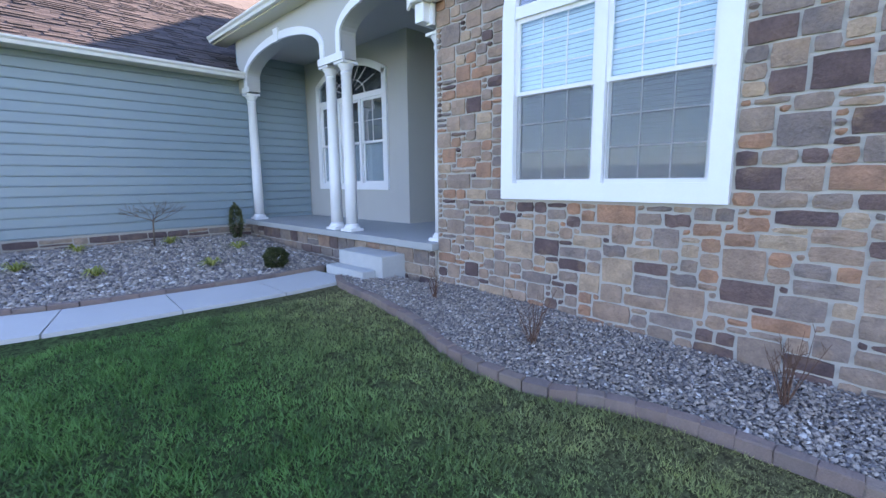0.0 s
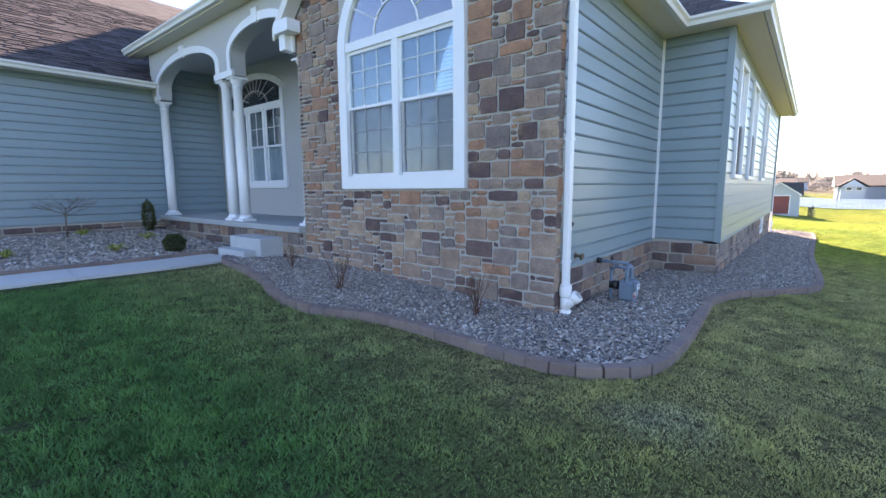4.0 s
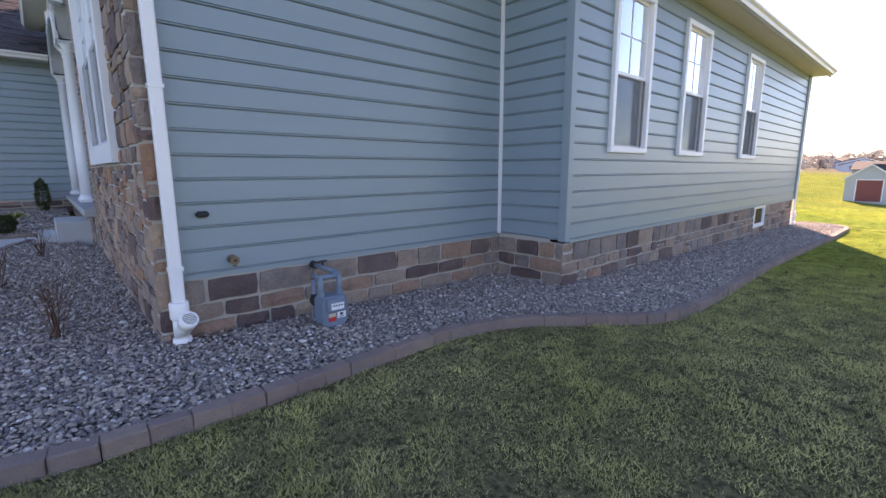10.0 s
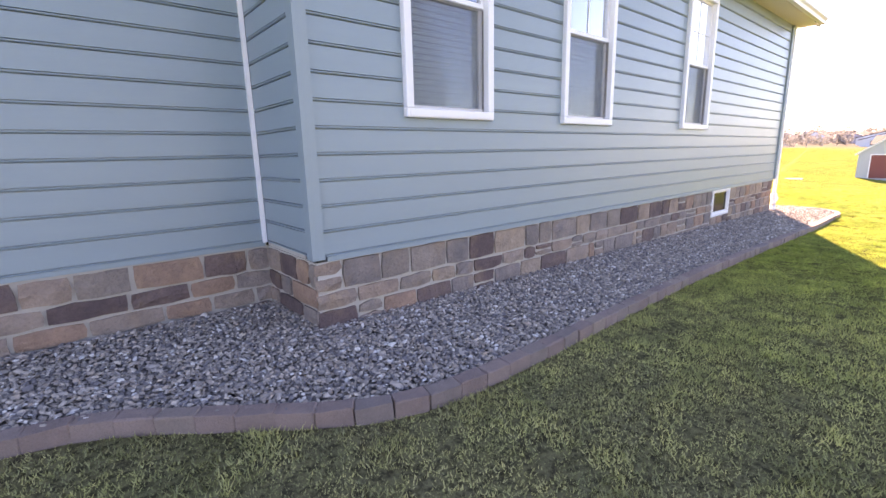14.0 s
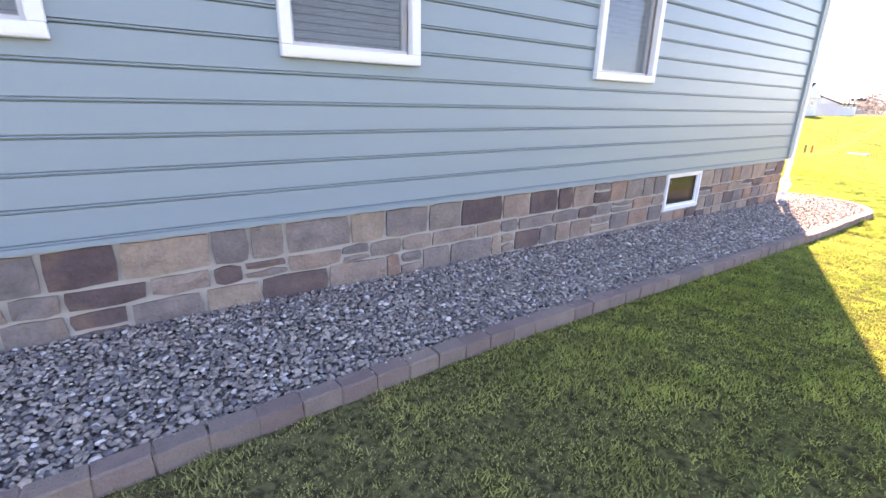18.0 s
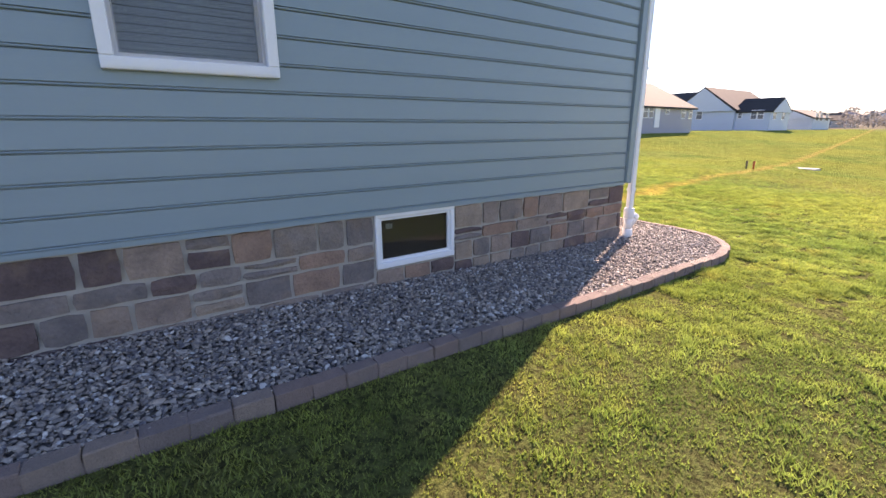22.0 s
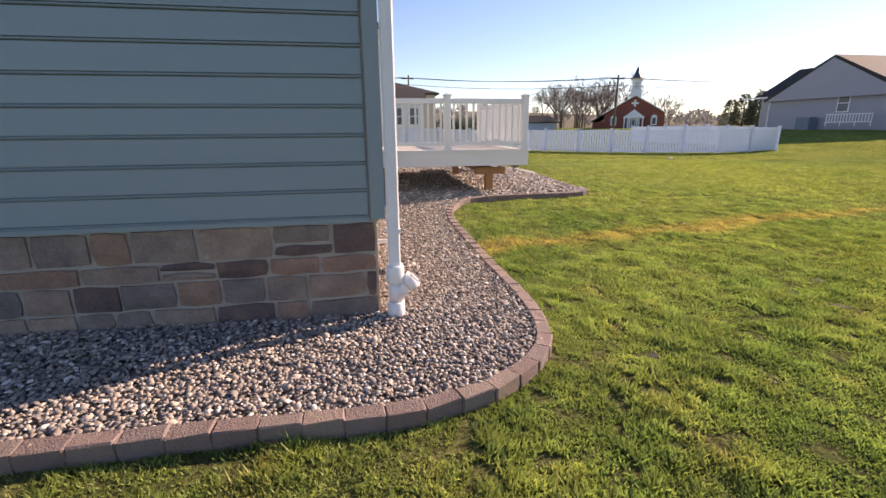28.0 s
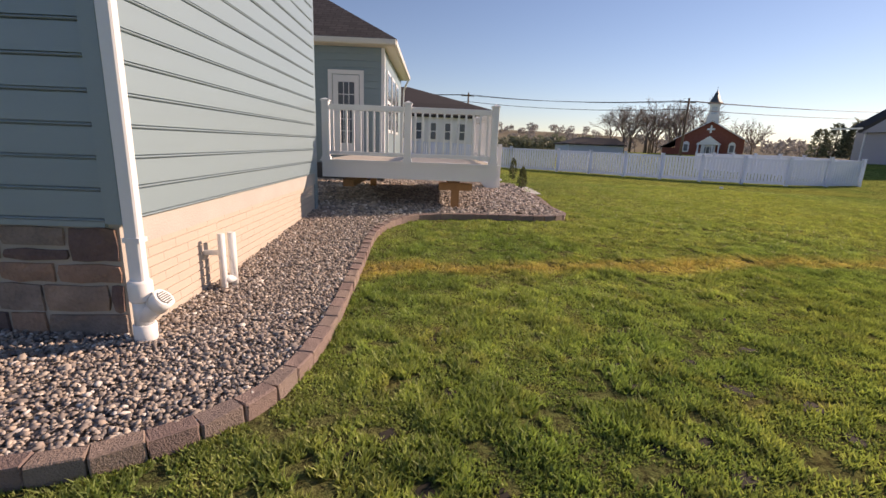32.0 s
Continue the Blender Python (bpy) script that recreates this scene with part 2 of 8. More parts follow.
def lawn_tint(nt, v, thin):
    """Lawn colour by place: green and olive patches, thin brown spots, and the dry strip over a filled trench."""
    n1 = noise_at(nt, v, 0.55, 4.0, 0.6)
    n2 = noise_at(nt, v, 2.6, 5.0, 0.65)
    n3 = noise_at(nt, v, 0.12, 2.0)
    c = mix(nt, ramp(nt, n1, [(0.36, (0, 0, 0)), (0.64, (1, 1, 1))]), (0.165, 0.245, 0.078), (0.265, 0.32, 0.115))
    c = mix(nt, ramp(nt, n2, [(0.52, (0, 0, 0)), (0.74, (0.6, 0.6, 0.6))]), c, (0.37, 0.32, 0.14))
    c = mix(nt, ramp(nt, n3, [(0.42, (0, 0, 0)), (0.66, (0.5, 0.5, 0.5))]), c, (0.34, 0.345, 0.09))
    sep = nt.nodes.new("ShaderNodeSeparateXYZ")
    nt.links.new(v, sep.inputs[0])

    def math_(op, a, bb):
        k = nt.nodes.new("ShaderNodeMath")
        k.operation = op
        for s, val in ((k.inputs[0], a), (k.inputs[1], bb)):
            if isinstance(val, (int, float)):
                s.default_value = val
            else:
                nt.links.new(val, s)
        return k.outputs[0]

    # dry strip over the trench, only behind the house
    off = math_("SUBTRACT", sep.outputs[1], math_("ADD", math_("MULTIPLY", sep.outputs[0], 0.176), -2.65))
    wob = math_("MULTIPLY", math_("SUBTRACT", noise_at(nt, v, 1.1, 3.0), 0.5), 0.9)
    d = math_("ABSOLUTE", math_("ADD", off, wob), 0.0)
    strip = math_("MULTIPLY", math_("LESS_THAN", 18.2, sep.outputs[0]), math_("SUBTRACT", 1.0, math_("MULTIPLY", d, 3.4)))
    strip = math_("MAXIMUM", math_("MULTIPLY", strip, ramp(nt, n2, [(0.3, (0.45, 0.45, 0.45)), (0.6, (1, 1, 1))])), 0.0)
    # greener, darker turf colour before the porch
    front = math_("MULTIPLY", math_("MINIMUM", math_("MAXIMUM", math_("MULTIPLY", math_("SUBTRACT", math_("ADD", math_("MULTIPLY", sep.outputs[1], 0.7), 3.4), sep.outputs[0]), 0.45), 0.0), 1.0), 0.92)
    front = math_("MULTIPLY", front, math_("MINIMUM", math_("MAXIMUM", math_("MULTIPLY", math_("SUBTRACT", 13.0, sep.outputs[1]), 0.4), 0.0), 1.0))
    c = mix(nt, front, c, mix(nt, n2, (0.055, 0.168, 0.068), (0.115, 0.25, 0.10)))
    # browner lawn along the shaded house side; sun glare there put into the colour
    def edge(lo, width):
        return math_("MINIMUM", math_("MAXIMUM", math_("MULTIPLY", math_("SUBTRACT", sep.outputs[0], lo), 1.0 / width), 0.0), 1.0)
    shade_tint = math_("MULTIPLY", math_("SUBTRACT", edge(1.0, 2.0), edge(8.0, 4.5)), ramp(nt, n1, [(0.3, (0.55, 0.55, 0.55)), (0.7, (0.95, 0.95, 0.95))]))
    yy = math_("MINIMUM", math_("MAXIMUM", math_("MULTIPLY", math_("ADD", sep.outputs[1], 8.0), 0.3), 0.0), 1.0)
    c = mix(nt, math_("MULTIPLY", shade_tint, yy), c, (0.42, 0.385, 0.245))
    # pale dusty spill on the turf
    dv = nt.nodes.new("ShaderNodeVectorMath")
    dv.operation = "DISTANCE"
    dv.inputs[1].default_value = (2.53, -1.40, -0.09)
    nt.links.new(v, dv.inputs[0])
    spill = math_("MULTIPLY", math_("MAXIMUM", math_("SUBTRACT", math_("ADD", 0.75, wob), math_("MULTIPLY", dv.outputs["Value"], 2.0)), 0.0), 0.8)
    c = mix(nt, math_("MINIMUM", spill, 0.6), c, (0.42, 0.43, 0.38))
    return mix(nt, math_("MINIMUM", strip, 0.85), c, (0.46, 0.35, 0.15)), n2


def lawn_mat():
    m, nt, b = mat("lawn_soil", 1.0, spec=0.0)
    v = coords(nt)
    c, n2 = lawn_tint(nt, v, True)
    f = noise_at(nt, v, 26.0, 6.0, 0.7)
    c = mix(nt, 0.9, c, ramp(nt, f, [(0.40, (0.28, 0.24, 0.20)), (0.58, (1.2, 1.2, 0.95))]), "MULTIPLY")
    # thatch and soil show between the blades near the house
    g = nt.nodes.new("ShaderNodeVectorMath")
    g.operation = "DISTANCE"
    g.inputs[1].default_value = (12.0, -1.0, 0.0)
    nt.links.new(v, g.inputs[0])
    near = nt.nodes.new("ShaderNodeMapRange")
    near.inputs["From Min"].default_value, near.inputs["From Max"].default_value = 22.0, 12.0
    nt.links.new(g.outputs["Value"], near.inputs["Value"])
    c = mix(nt, near.outputs[0], c, mix(nt, 0.5, mix(nt, f, (0.05, 0.042, 0.03), (0.17, 0.14, 0.09)), c))
    nt.links.new(c, b.inputs["Base Color"])
    # dark noise on the open lawn stands in for shaded gaps between tufts
    open_ = nt.nodes.new("ShaderNodeMapRange")
    open_.inputs["From Min"].default_value, open_.inputs["From Max"].default_value = 13.0, 22.0
    open_.inputs["To Max"].default_value = 0.8
    nt.links.new(g.outputs["Value"], open_.inputs["Value"])
    c = mix(nt, open_.outputs[0], c, ramp(nt, noise_at(nt, v, 4.5, 4.0, 0.65), [(0.36, (0.5, 0.5, 0.47)), (0.5, (1.15, 1.15, 1.05))]), "MULTIPLY")
    far = nt.nodes.new("ShaderNodeMapRange")
    far.inputs["From Min"].default_value, far.inputs["From Max"].default_value = 110.0, 190.0
    nt.links.new(g.outputs["Value"], far.inputs["Value"])
    c = mix(nt, far.outputs[0], c, mix(nt, noise_at(nt, v, 0.02, 5.0, 0.6), (0.16, 0.14, 0.11), (0.30, 0.28, 0.20)))
    nt.links.new(c, b.inputs["Base Color"])
    bump(nt, b, mix(nt, 0.6, f, noise_at(nt, v, 5.0, 4.0, 0.6)), 1.0, 0.2)
    return m


def blade_mat():
    m, nt, b = mat("grass_blade", 0.55, spec=0.3)
    v = coords(nt)
    c, n2 = lawn_tint(nt, v, False)
    g = nt.nodes.new("ShaderNodeNewGeometry")
    c = mix(nt, 0.8, c, ramp(nt, g.outputs["Random Per Island"], [(0.0, (0.6, 0.62, 0.5)), (0.6, (1.15, 1.15, 1.0)), (0.88, (1.3, 1.25, 1.1)), (1.0, (1.55, 1.45, 1.25))]), "MULTIPLY")
    c = mix(nt, 0.75, c, ramp(nt, noise_at(nt, v, 5.0, 3.0, 0.6), [(0.32, (0.62, 0.64, 0.62)), (0.68, (1.66, 1.61, 1.45))]), "MULTIPLY")
    nt.links.new(c, b.inputs["Base Color"])
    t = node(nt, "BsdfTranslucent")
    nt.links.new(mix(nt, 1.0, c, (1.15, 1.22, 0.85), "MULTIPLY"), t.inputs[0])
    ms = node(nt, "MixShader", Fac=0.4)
    nt.links.new(b.outputs[0], ms.inputs[1])
    nt.links.new(t.outputs[0], ms.inputs[2])
    nt.links.new(ms.outputs[0], nt.nodes["Material Output"].inputs[0])
    return m


def shingle_mat(name, c0, c1):
    m, nt, b = mat(name, 0.9)
    info = nt.nodes.new("ShaderNodeTexCoord")
    br = node(nt, "TexBrick", Scale=1.0)
    br.inputs["Brick Width"].default_value, br.inputs["Row Height"].default_value = 0.32, 0.15
    br.inputs["Mortar Size"].default_value, br.inputs["Bias"].default_value = 0.012, -0.2
    br.inputs["Color1"].default_value, br.inputs["Color2"].default_value = rgb(c0), rgb(c1)
    br.inputs["Mortar"].default_value = rgb(tuple(c * 0.4 for c in c0))
    nt.links.new(info.outputs["UV"], br.inputs["Vector"])
    v = coords(nt)
    n = noise_at(nt, v, 2.0, 5.0)
    f = noise_at(nt, v, 60.0, 2.0)
    c = mix(nt, 0.6, br.outputs[0], mix(nt, n, (0.6, 0.6, 0.6), (1.4, 1.4, 1.4)), "MULTIPLY")
    nt.links.new(mix(nt, 0.4, c, mix(nt, f, (0.5, 0.5, 0.5), (1.5, 1.5, 1.5)), "MULTIPLY"), b.inputs["Base Color"])
    bump(nt, b, br.outputs["Fac"], 0.8, -0.01)
    return m


def tab_mat(name, single):
    """Laminated asphalt shingle: colour by piece, with granules."""
    m, nt, b = mat(name, 0.95, spec=0.2)
    if single:
        r = nt.nodes.new("ShaderNodeObjectInfo").outputs["Random"]
    else:
        r = nt.nodes.new("ShaderNodeNewGeometry").outputs["Random Per Island"]
    base = ramp(nt, r, [(0.0, (0.040, 0.036, 0.039)), (0.35, (0.075, 0.064, 0.066)), (0.7, (0.108, 0.090, 0.089)), (1.0, (0.052, 0.047, 0.050))])
    v = coords(nt)
    f = noise_at(nt, v, 90.0, 3.0)
    c = mix(nt, 0.6, base, mix(nt, f, (0.5, 0.5, 0.5), (1.5, 1.5, 1.5)), "MULTIPLY")
    nt.links.new(mix(nt, 0.4, c, mix(nt, noise_at(nt, v, 1.2, 3.0), (0.7, 0.7, 0.7), (1.3, 1.3, 1.3)), "MULTIPLY"), b.inputs["Base Color"])
    bump(nt, b, f, 0.5, 0.006)
    return m


def glass_mat(name, tint, gloss):
    m, nt, b = mat(name, 0.02)
    tr = node(nt, "BsdfTransparent", Color=rgb(tint))
    gl = node(nt, "BsdfGlossy", Roughness=0.015)
    gl.inputs["Color"].default_value = (0.95, 0.97, 1.0, 1.0)
    fr = node(nt, "Fresnel", IOR=1.5)
    k = nt.nodes.new("ShaderNodeMath")
    k.operation, k.use_clamp = "MULTIPLY_ADD", True
    nt.links.new(fr.outputs[0], k.inputs[0])
    k.inputs[1].default_value, k.inputs[2].default_value = gloss, 0.02
    ms = node(nt, "MixShader")
    nt.links.new(k.outputs[0], ms.inputs[0])
    nt.links.new(tr.outputs[0], ms.inputs[1])
    nt.links.new(gl.outputs[0], ms.inputs[2])
    nt.links.new(ms.outputs[0], nt.nodes["Material Output"].inputs[0])
    return m


def brick_mat():
    m, nt, b = mat("red_brick", 0.9)
    n = noise_at(nt, coords(nt), 3.0, 5.0)
    nt.links.new(mix(nt, n, (0.20, 0.055, 0.04), (0.32, 0.11, 0.075)), b.inputs["Base Color"])
    return m


def leaf_mat(name, c0, c1):
    m, nt, b = mat(name, 0.6)
    g = nt.nodes.new("ShaderNodeNewGeometry")
    c = ramp(nt, g.outputs["Random Per Island"], [(0.0, c0), (1.0, c1)])
    nt.links.new(c, b.inputs["Base Color"])
    t = node(nt, "BsdfTranslucent")
    nt.links.new(c, t.inputs[0])
    ms = node(nt, "MixShader", Fac=0.4)
    nt.links.new(b.outputs[0], ms.inputs[1])
    nt.links.new(t.outputs[0], ms.inputs[2])
    nt.links.new(ms.outputs[0], nt.nodes["Material Output"].inputs[0])
    return m


M["stone"] = stone_mat("ledge_stone", [
    (0.0, (0.245, 0.195, 0.16)), (0.14, (0.175, 0.152, 0.145)), (0.26, (0.225, 0.172, 0.14)),
    (0.37, (0.072, 0.05, 0.054)), (0.48, (0.195, 0.162, 0.142)), (0.60, (0.265, 0.155, 0.105)),
    (0.69, (0.14, 0.125, 0.125)), (0.77, (0.285, 0.23, 0.175)), (0.86, (0.10, 0.07, 0.07)), (0.94, (0.23, 0.14, 0.10))], (1.48, 1.34, 1.24))
M["stone_low"] = stone_mat("foundation_stone", [
    (0.0, (0.20, 0.172, 0.155)), (0.15, (0.16, 0.148, 0.146)), (0.28, (0.215, 0.175, 0.15)),
    (0.38, (0.074, 0.054, 0.058)), (0.50, (0.165, 0.15, 0.14)), (0.62, (0.222, 0.155, 0.122)),
    (0.72, (0.135, 0.127, 0.128)), (0.83, (0.238, 0.202, 0.168)), (0.90, (0.098, 0.073, 0.074))], (1.42, 1.31, 1.24))
M["gravel"], M["bed"], M["paver"] = gravel_mat(), gravel_bed_mat(), paver_mat()
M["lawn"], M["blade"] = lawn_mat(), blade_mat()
M["shingle"] = shingle_mat("brown_shingle", (0.13, 0.107, 0.10), (0.075, 0.063, 0.061))
M["shingle_grey"] = shingle_mat("grey_shingle", (0.112, 0.098, 0.098), (0.075, 0.066, 0.068))
M["shingle_dark"] = shingle_mat("dark_shingle", (0.075, 0.07, 0.07), (0.045, 0.042, 0.045))
M["tab"], M["tab_bulk"] = tab_mat("shingle_tab", True), tab_mat("shingle_tab_bulk", False)
M["glass"] = glass_mat("window_glass", (0.80, 0.85, 0.88), 6.0)
M["glass_front"] = glass_mat("front_window_glass", (0.84, 0.95, 0.98), 0.9)
M["glass_low"] = glass_mat("screened_glass", (0.76, 0.82, 0.85), 0.45)
M["glass_clear"] = glass_mat("clear_glass", (0.92, 0.94, 0.94), 1.0)
M["glass_plain"] = glass_mat("plain_glass", (0.6, 0.60, 0.58), 0.1)
M["brick"] = brick_mat()
M["evergreen"] = leaf_mat("evergreen_leaf", (0.05, 0.07, 0.028), (0.12, 0.135, 0.05))
M["yellow_leaf"] = leaf_mat("variegated_leaf", (0.22, 0.26, 0.05), (0.50, 0.48, 0.14))
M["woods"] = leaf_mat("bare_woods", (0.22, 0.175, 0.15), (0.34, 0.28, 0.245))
# greyer than the near woods: distance haze put into the colour
M["far_woods"] = leaf_mat("hazed_bare_woods", (0.20, 0.195, 0.185), (0.30, 0.29, 0.275))
def fence_mat():
    """Thin white vinyl that lets some sun through."""
    m, nt, b = mat("shade_blue_vinyl", 0.35)
    # blue tint: skylit shade on the white vinyl put into the colour
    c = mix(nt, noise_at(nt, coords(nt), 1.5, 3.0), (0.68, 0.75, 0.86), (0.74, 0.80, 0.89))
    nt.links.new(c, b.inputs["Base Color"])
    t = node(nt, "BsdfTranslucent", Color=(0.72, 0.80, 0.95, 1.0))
    ms = node(nt, "MixShader", Fac=0.3)
    nt.links.new(b.outputs[0], ms.inputs[1])
    nt.links.new(t.outputs[0], ms.inputs[2])
    nt.links.new(ms.outputs[0], nt.nodes["Material Output"].inputs[0])
    return m


M["shade_blue_vinyl"] = fence_mat()
M["pine"] = leaf_mat("pine_needles", (0.13, 0.155, 0.105), (0.23, 0.25, 0.17))

# ---- builders ----
def box(bm, x0, x1, y0, y1, z0, z1, bevel=0.0):
    vs = [bm.verts.new((x, y, z)) for x in (x0, x1) for y in (y0, y1) for z in (z0, z1)]
    fs = [bm.faces.new([vs[i] for i in f]) for f in ((0, 1, 3, 2), (4, 6, 7, 5), (0, 4, 5, 1), (2, 3, 7, 6), (0, 2, 6, 4), (1, 5, 7, 3))]
    if bevel:
        es = list({e for f in fs for e in f.edges})
        bmesh.ops.bevel(bm, geom=es, offset=bevel, segments=1, affect="EDGES")
    return vs


def tube(bm, p0, p1, r0, r1=None, seg=10, caps=True):
    p0, p1 = Vector(p0), Vector(p1)
    r1 = r0 if r1 is None else r1
    q = (p1 - p0).to_track_quat("Z", "Y")
    rings = []
    for p, r in ((p0, r0), (p1, r1)):
        rings.append([bm.verts.new(p + q @ Vector((r * math.cos(2 * math.pi * i / seg), r * math.sin(2 * math.pi * i / seg), 0))) for i in range(seg)])
    for i in range(seg):
        j = (i + 1) % seg
        f = bm.faces.new((rings[0][i], rings[0][j], rings[1][j], rings[1][i]))
        f.smooth = seg > 6
    if caps:
        bm.faces.new(rings[0][::-1])
        bm.faces.new(rings[1])


def lathe(bm, cx, cy, prof, seg=20):
    """Turned shape: prof is a list of (radius, z)."""
    rings = [[bm.verts.new((cx + r * math.cos(2 * math.pi * i / seg), cy + r * math.sin(2 * math.pi * i / seg), z)) for i in range(seg)] for r, z in prof]
    for a, b in zip(rings, rings[1:]):
        for i in range(seg):
            j = (i + 1) % seg
            f = bm.faces.new((a[i], a[j], b[j], b[i]))
            f.smooth = True
    bm.faces.new(rings[0][::-1])
    bm.faces.new(rings[-1])


def extrude_poly(bm, pts, depth):
    """Closed outline pts (3D, in one plane), thickened by the vector depth."""
    d = Vector(depth)
    a = [bm.verts.new(p) for p in pts]
    b = [bm.verts.new(Vector(p) + d) for p in pts]
    n = len(pts)
    bm.faces.new(a[::-1])
    bm.faces.new(b)
    for i in range(n):
        j = (i + 1) % n
        bm.faces.new((a[i], a[j], b[j], b[i]))


def wire_tube(bm, pts, r, seg=4):
    """One unbroken thin tube along a line."""
    rings = []
    for i, p in enumerate(pts):
        d = Vector(pts[min(i + 1, len(pts) - 1)]) - Vector(pts[max(i - 1, 0)])
        q = d.to_track_quat("Z", "Y")
        rings.append([bm.verts.new(Vector(p) + q @ Vector((r * math.cos(2 * math.pi * k / seg), r * math.sin(2 * math.pi * k / seg), 0))) for k in range(seg)])
    for a, b in zip(rings, rings[1:]):
        for k in range(seg):
            j = (k + 1) % seg
            bm.faces.new((a[k], a[j], b[j], b[k]))


def thing(name, loc, label, category, group="", kind=""):
    ob = new(name)
    ob.empty_display_size = 0.1
    ob.location = Vector(loc) * U
    return tagged(ob, label, category, group, kind)


def origin(parent):
    return parent.location.copy() if parent is not None and parent.parent is None else (origin(parent.parent) if parent is not None else Vector((0, 0, 0)))


def part(name, bm, material, parent=None, label=""):
    """Links bm, drawn in plan units, as one mesh object, under a thing or a part."""
    bmesh.ops.recalc_face_normals(bm, faces=bm.faces)
    bm.transform(Matrix.Scale(U, 4))
    o = origin(parent)
    if o.length:
        bm.transform(Matrix.Translation(-o))
    me = bpy.data.meshes.new(name)
    bm.to_mesh(me)
    bm.free()
    me.materials.append(M[material])
    ob = new(name, me)
    ob.parent = parent
    if label:
        tagged(ob, label)
    return ob


def boxes(name, material, parent, dims, label="", bevel=0.0):
    bm = bmesh.new()
    for d in dims:
        box(bm, *d, bevel=bevel)
    return part(name, bm, material, parent, label)


def structure(name, bm, material, label, category):
    return tagged(part(name, bm, material), label, category, kind="structure")


def mesh_from(name, verts, faces, material, parent=None, smooth=False):
    """A mesh from numpy arrays, in plan units."""
    me = bpy.data.meshes.new(name)
    nv, nf, k = len(verts), len(faces), faces.shape[1]
    me.vertices.add(nv)
    me.vertices.foreach_set("co", (verts * U).astype(np.float32).ravel())
    me.loops.add(nf * k)
    me.loops.foreach_set("vertex_index", faces.astype(np.int32).ravel())
    me.polygons.add(nf)
    me.polygons.foreach_set("loop_start", np.arange(0, nf * k, k, dtype=np.int32))
    me.polygons.foreach_set("use_smooth", np.full(nf, bool(smooth)))
    me.update(calc_edges=True)
    me.materials.append(M[material])
    ob = new(name, me)
    ob.parent = parent
    return ob


def sm(t):
    t = np.clip(t, 0, 1)
    return t * t * (3 - 2 * t)


def ground_z(x, y):
    """Height of the lawn."""
    x, y = np.asarray(x, float), np.asarray(y, float)
    z = np.interp(x, [-20, 4, 9, 20, 45], [0.02, -0.10, -0.165, -0.36, -0.56])
    z = z + 0.19 * sm((y + 0.5) / 5.0) + 0.04 * sm((y - 5) / 6) * sm((6 - x) / 3)
    w = np.where(y > 12, sm((x - 35) / 30), sm((x - 25) / 28)) * (1 - 0.4 * sm((x - 150) / 100))
    z = z + w * (np.where(y > 12, 0.085, 0.07) * (np.clip(y, -4, 26) - 12))
    z = z - 0.15 * sm((x - 22) / 5) * sm((y - 9) / 8) * (1 - sm((x - 48) / 8))
    r = np.hypot(x, y)
    z = z + 24 * sm((r - 190) / 500) * (0.5 + 0.5 * sm((np.arctan2(y, x) - 0.5) / 0.6) + 0.5 * sm((-np.arctan2(y, x) - 1.0) / 0.6)) * (0.8 + 0.25 * np.sin(np.arctan2(y, x) * 5.0 + 0.6))
    z = z + 0.17 * sm((y - 7.2) / 4.0) * sm((7 - x) / 2) * (1 - sm((y - 12) / 8))
    z = z - 0.25 * sm((y - 12) / 8) * sm((6 - x) / 4)
    z = z - 1.4 * sm((-x - 10) / 40) * sm((y + 20) / 20)
    return z

# ---- ground ----
def ground_sheet():
    xs = np.concatenate([[-1400, -700, -400, -250, -150, -90, -60, -40, -25], np.arange(-16, 60, 0.8), [64, 70, 78, 88, 100, 115, 135, 160, 190, 230, 280, 340, 420, 520, 650, 900, 1400]])
    ys = np.concatenate([[-1400, -700, -400, -250, -150, -90, -60, -40, -25], np.arange(-16, 50, 0.8), [54, 60, 68, 78, 90, 105, 125, 150, 180, 220, 270, 340, 420, 520, 700, 1000, 1400]])
    X, Y = np.meshgrid(xs, ys, indexing="ij")
    V = np.stack([X, Y, ground_z(X, Y)], -1).reshape(-1, 3)
    nx, ny = len(xs), len(ys)
    i = (np.arange(nx - 1)[:, None] * ny + np.arange(ny - 1)[None, :]).ravel()
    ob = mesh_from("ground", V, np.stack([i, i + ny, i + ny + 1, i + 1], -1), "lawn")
    for p in ob.data.polygons:
        p.use_smooth = True
    return tagged(ob, "sloping mown lawn, green with thin brown spots and a dry strip", "lawn", kind="structure")


ground_sheet()


def smooth_line(pts, n=10):
    """Catmull-Rom line through pts."""
    P = [np.array(p, float) for p in pts]
    P = [2 * P[0] - P[1]] + P + [2 * P[-1] - P[-2]]
    out = []
    for a, b, c, d in zip(P, P[1:], P[2:], P[3:]):
        for k in range(n):
            t = k / n
            out.append(0.5 * (2 * b + (c - a) * t + (2 * a - 5 * b + 4 * c - d) * t * t + (3 * b - a - 3 * c + d) * t ** 3))
    out.append(P[-2])
    return np.array(out)


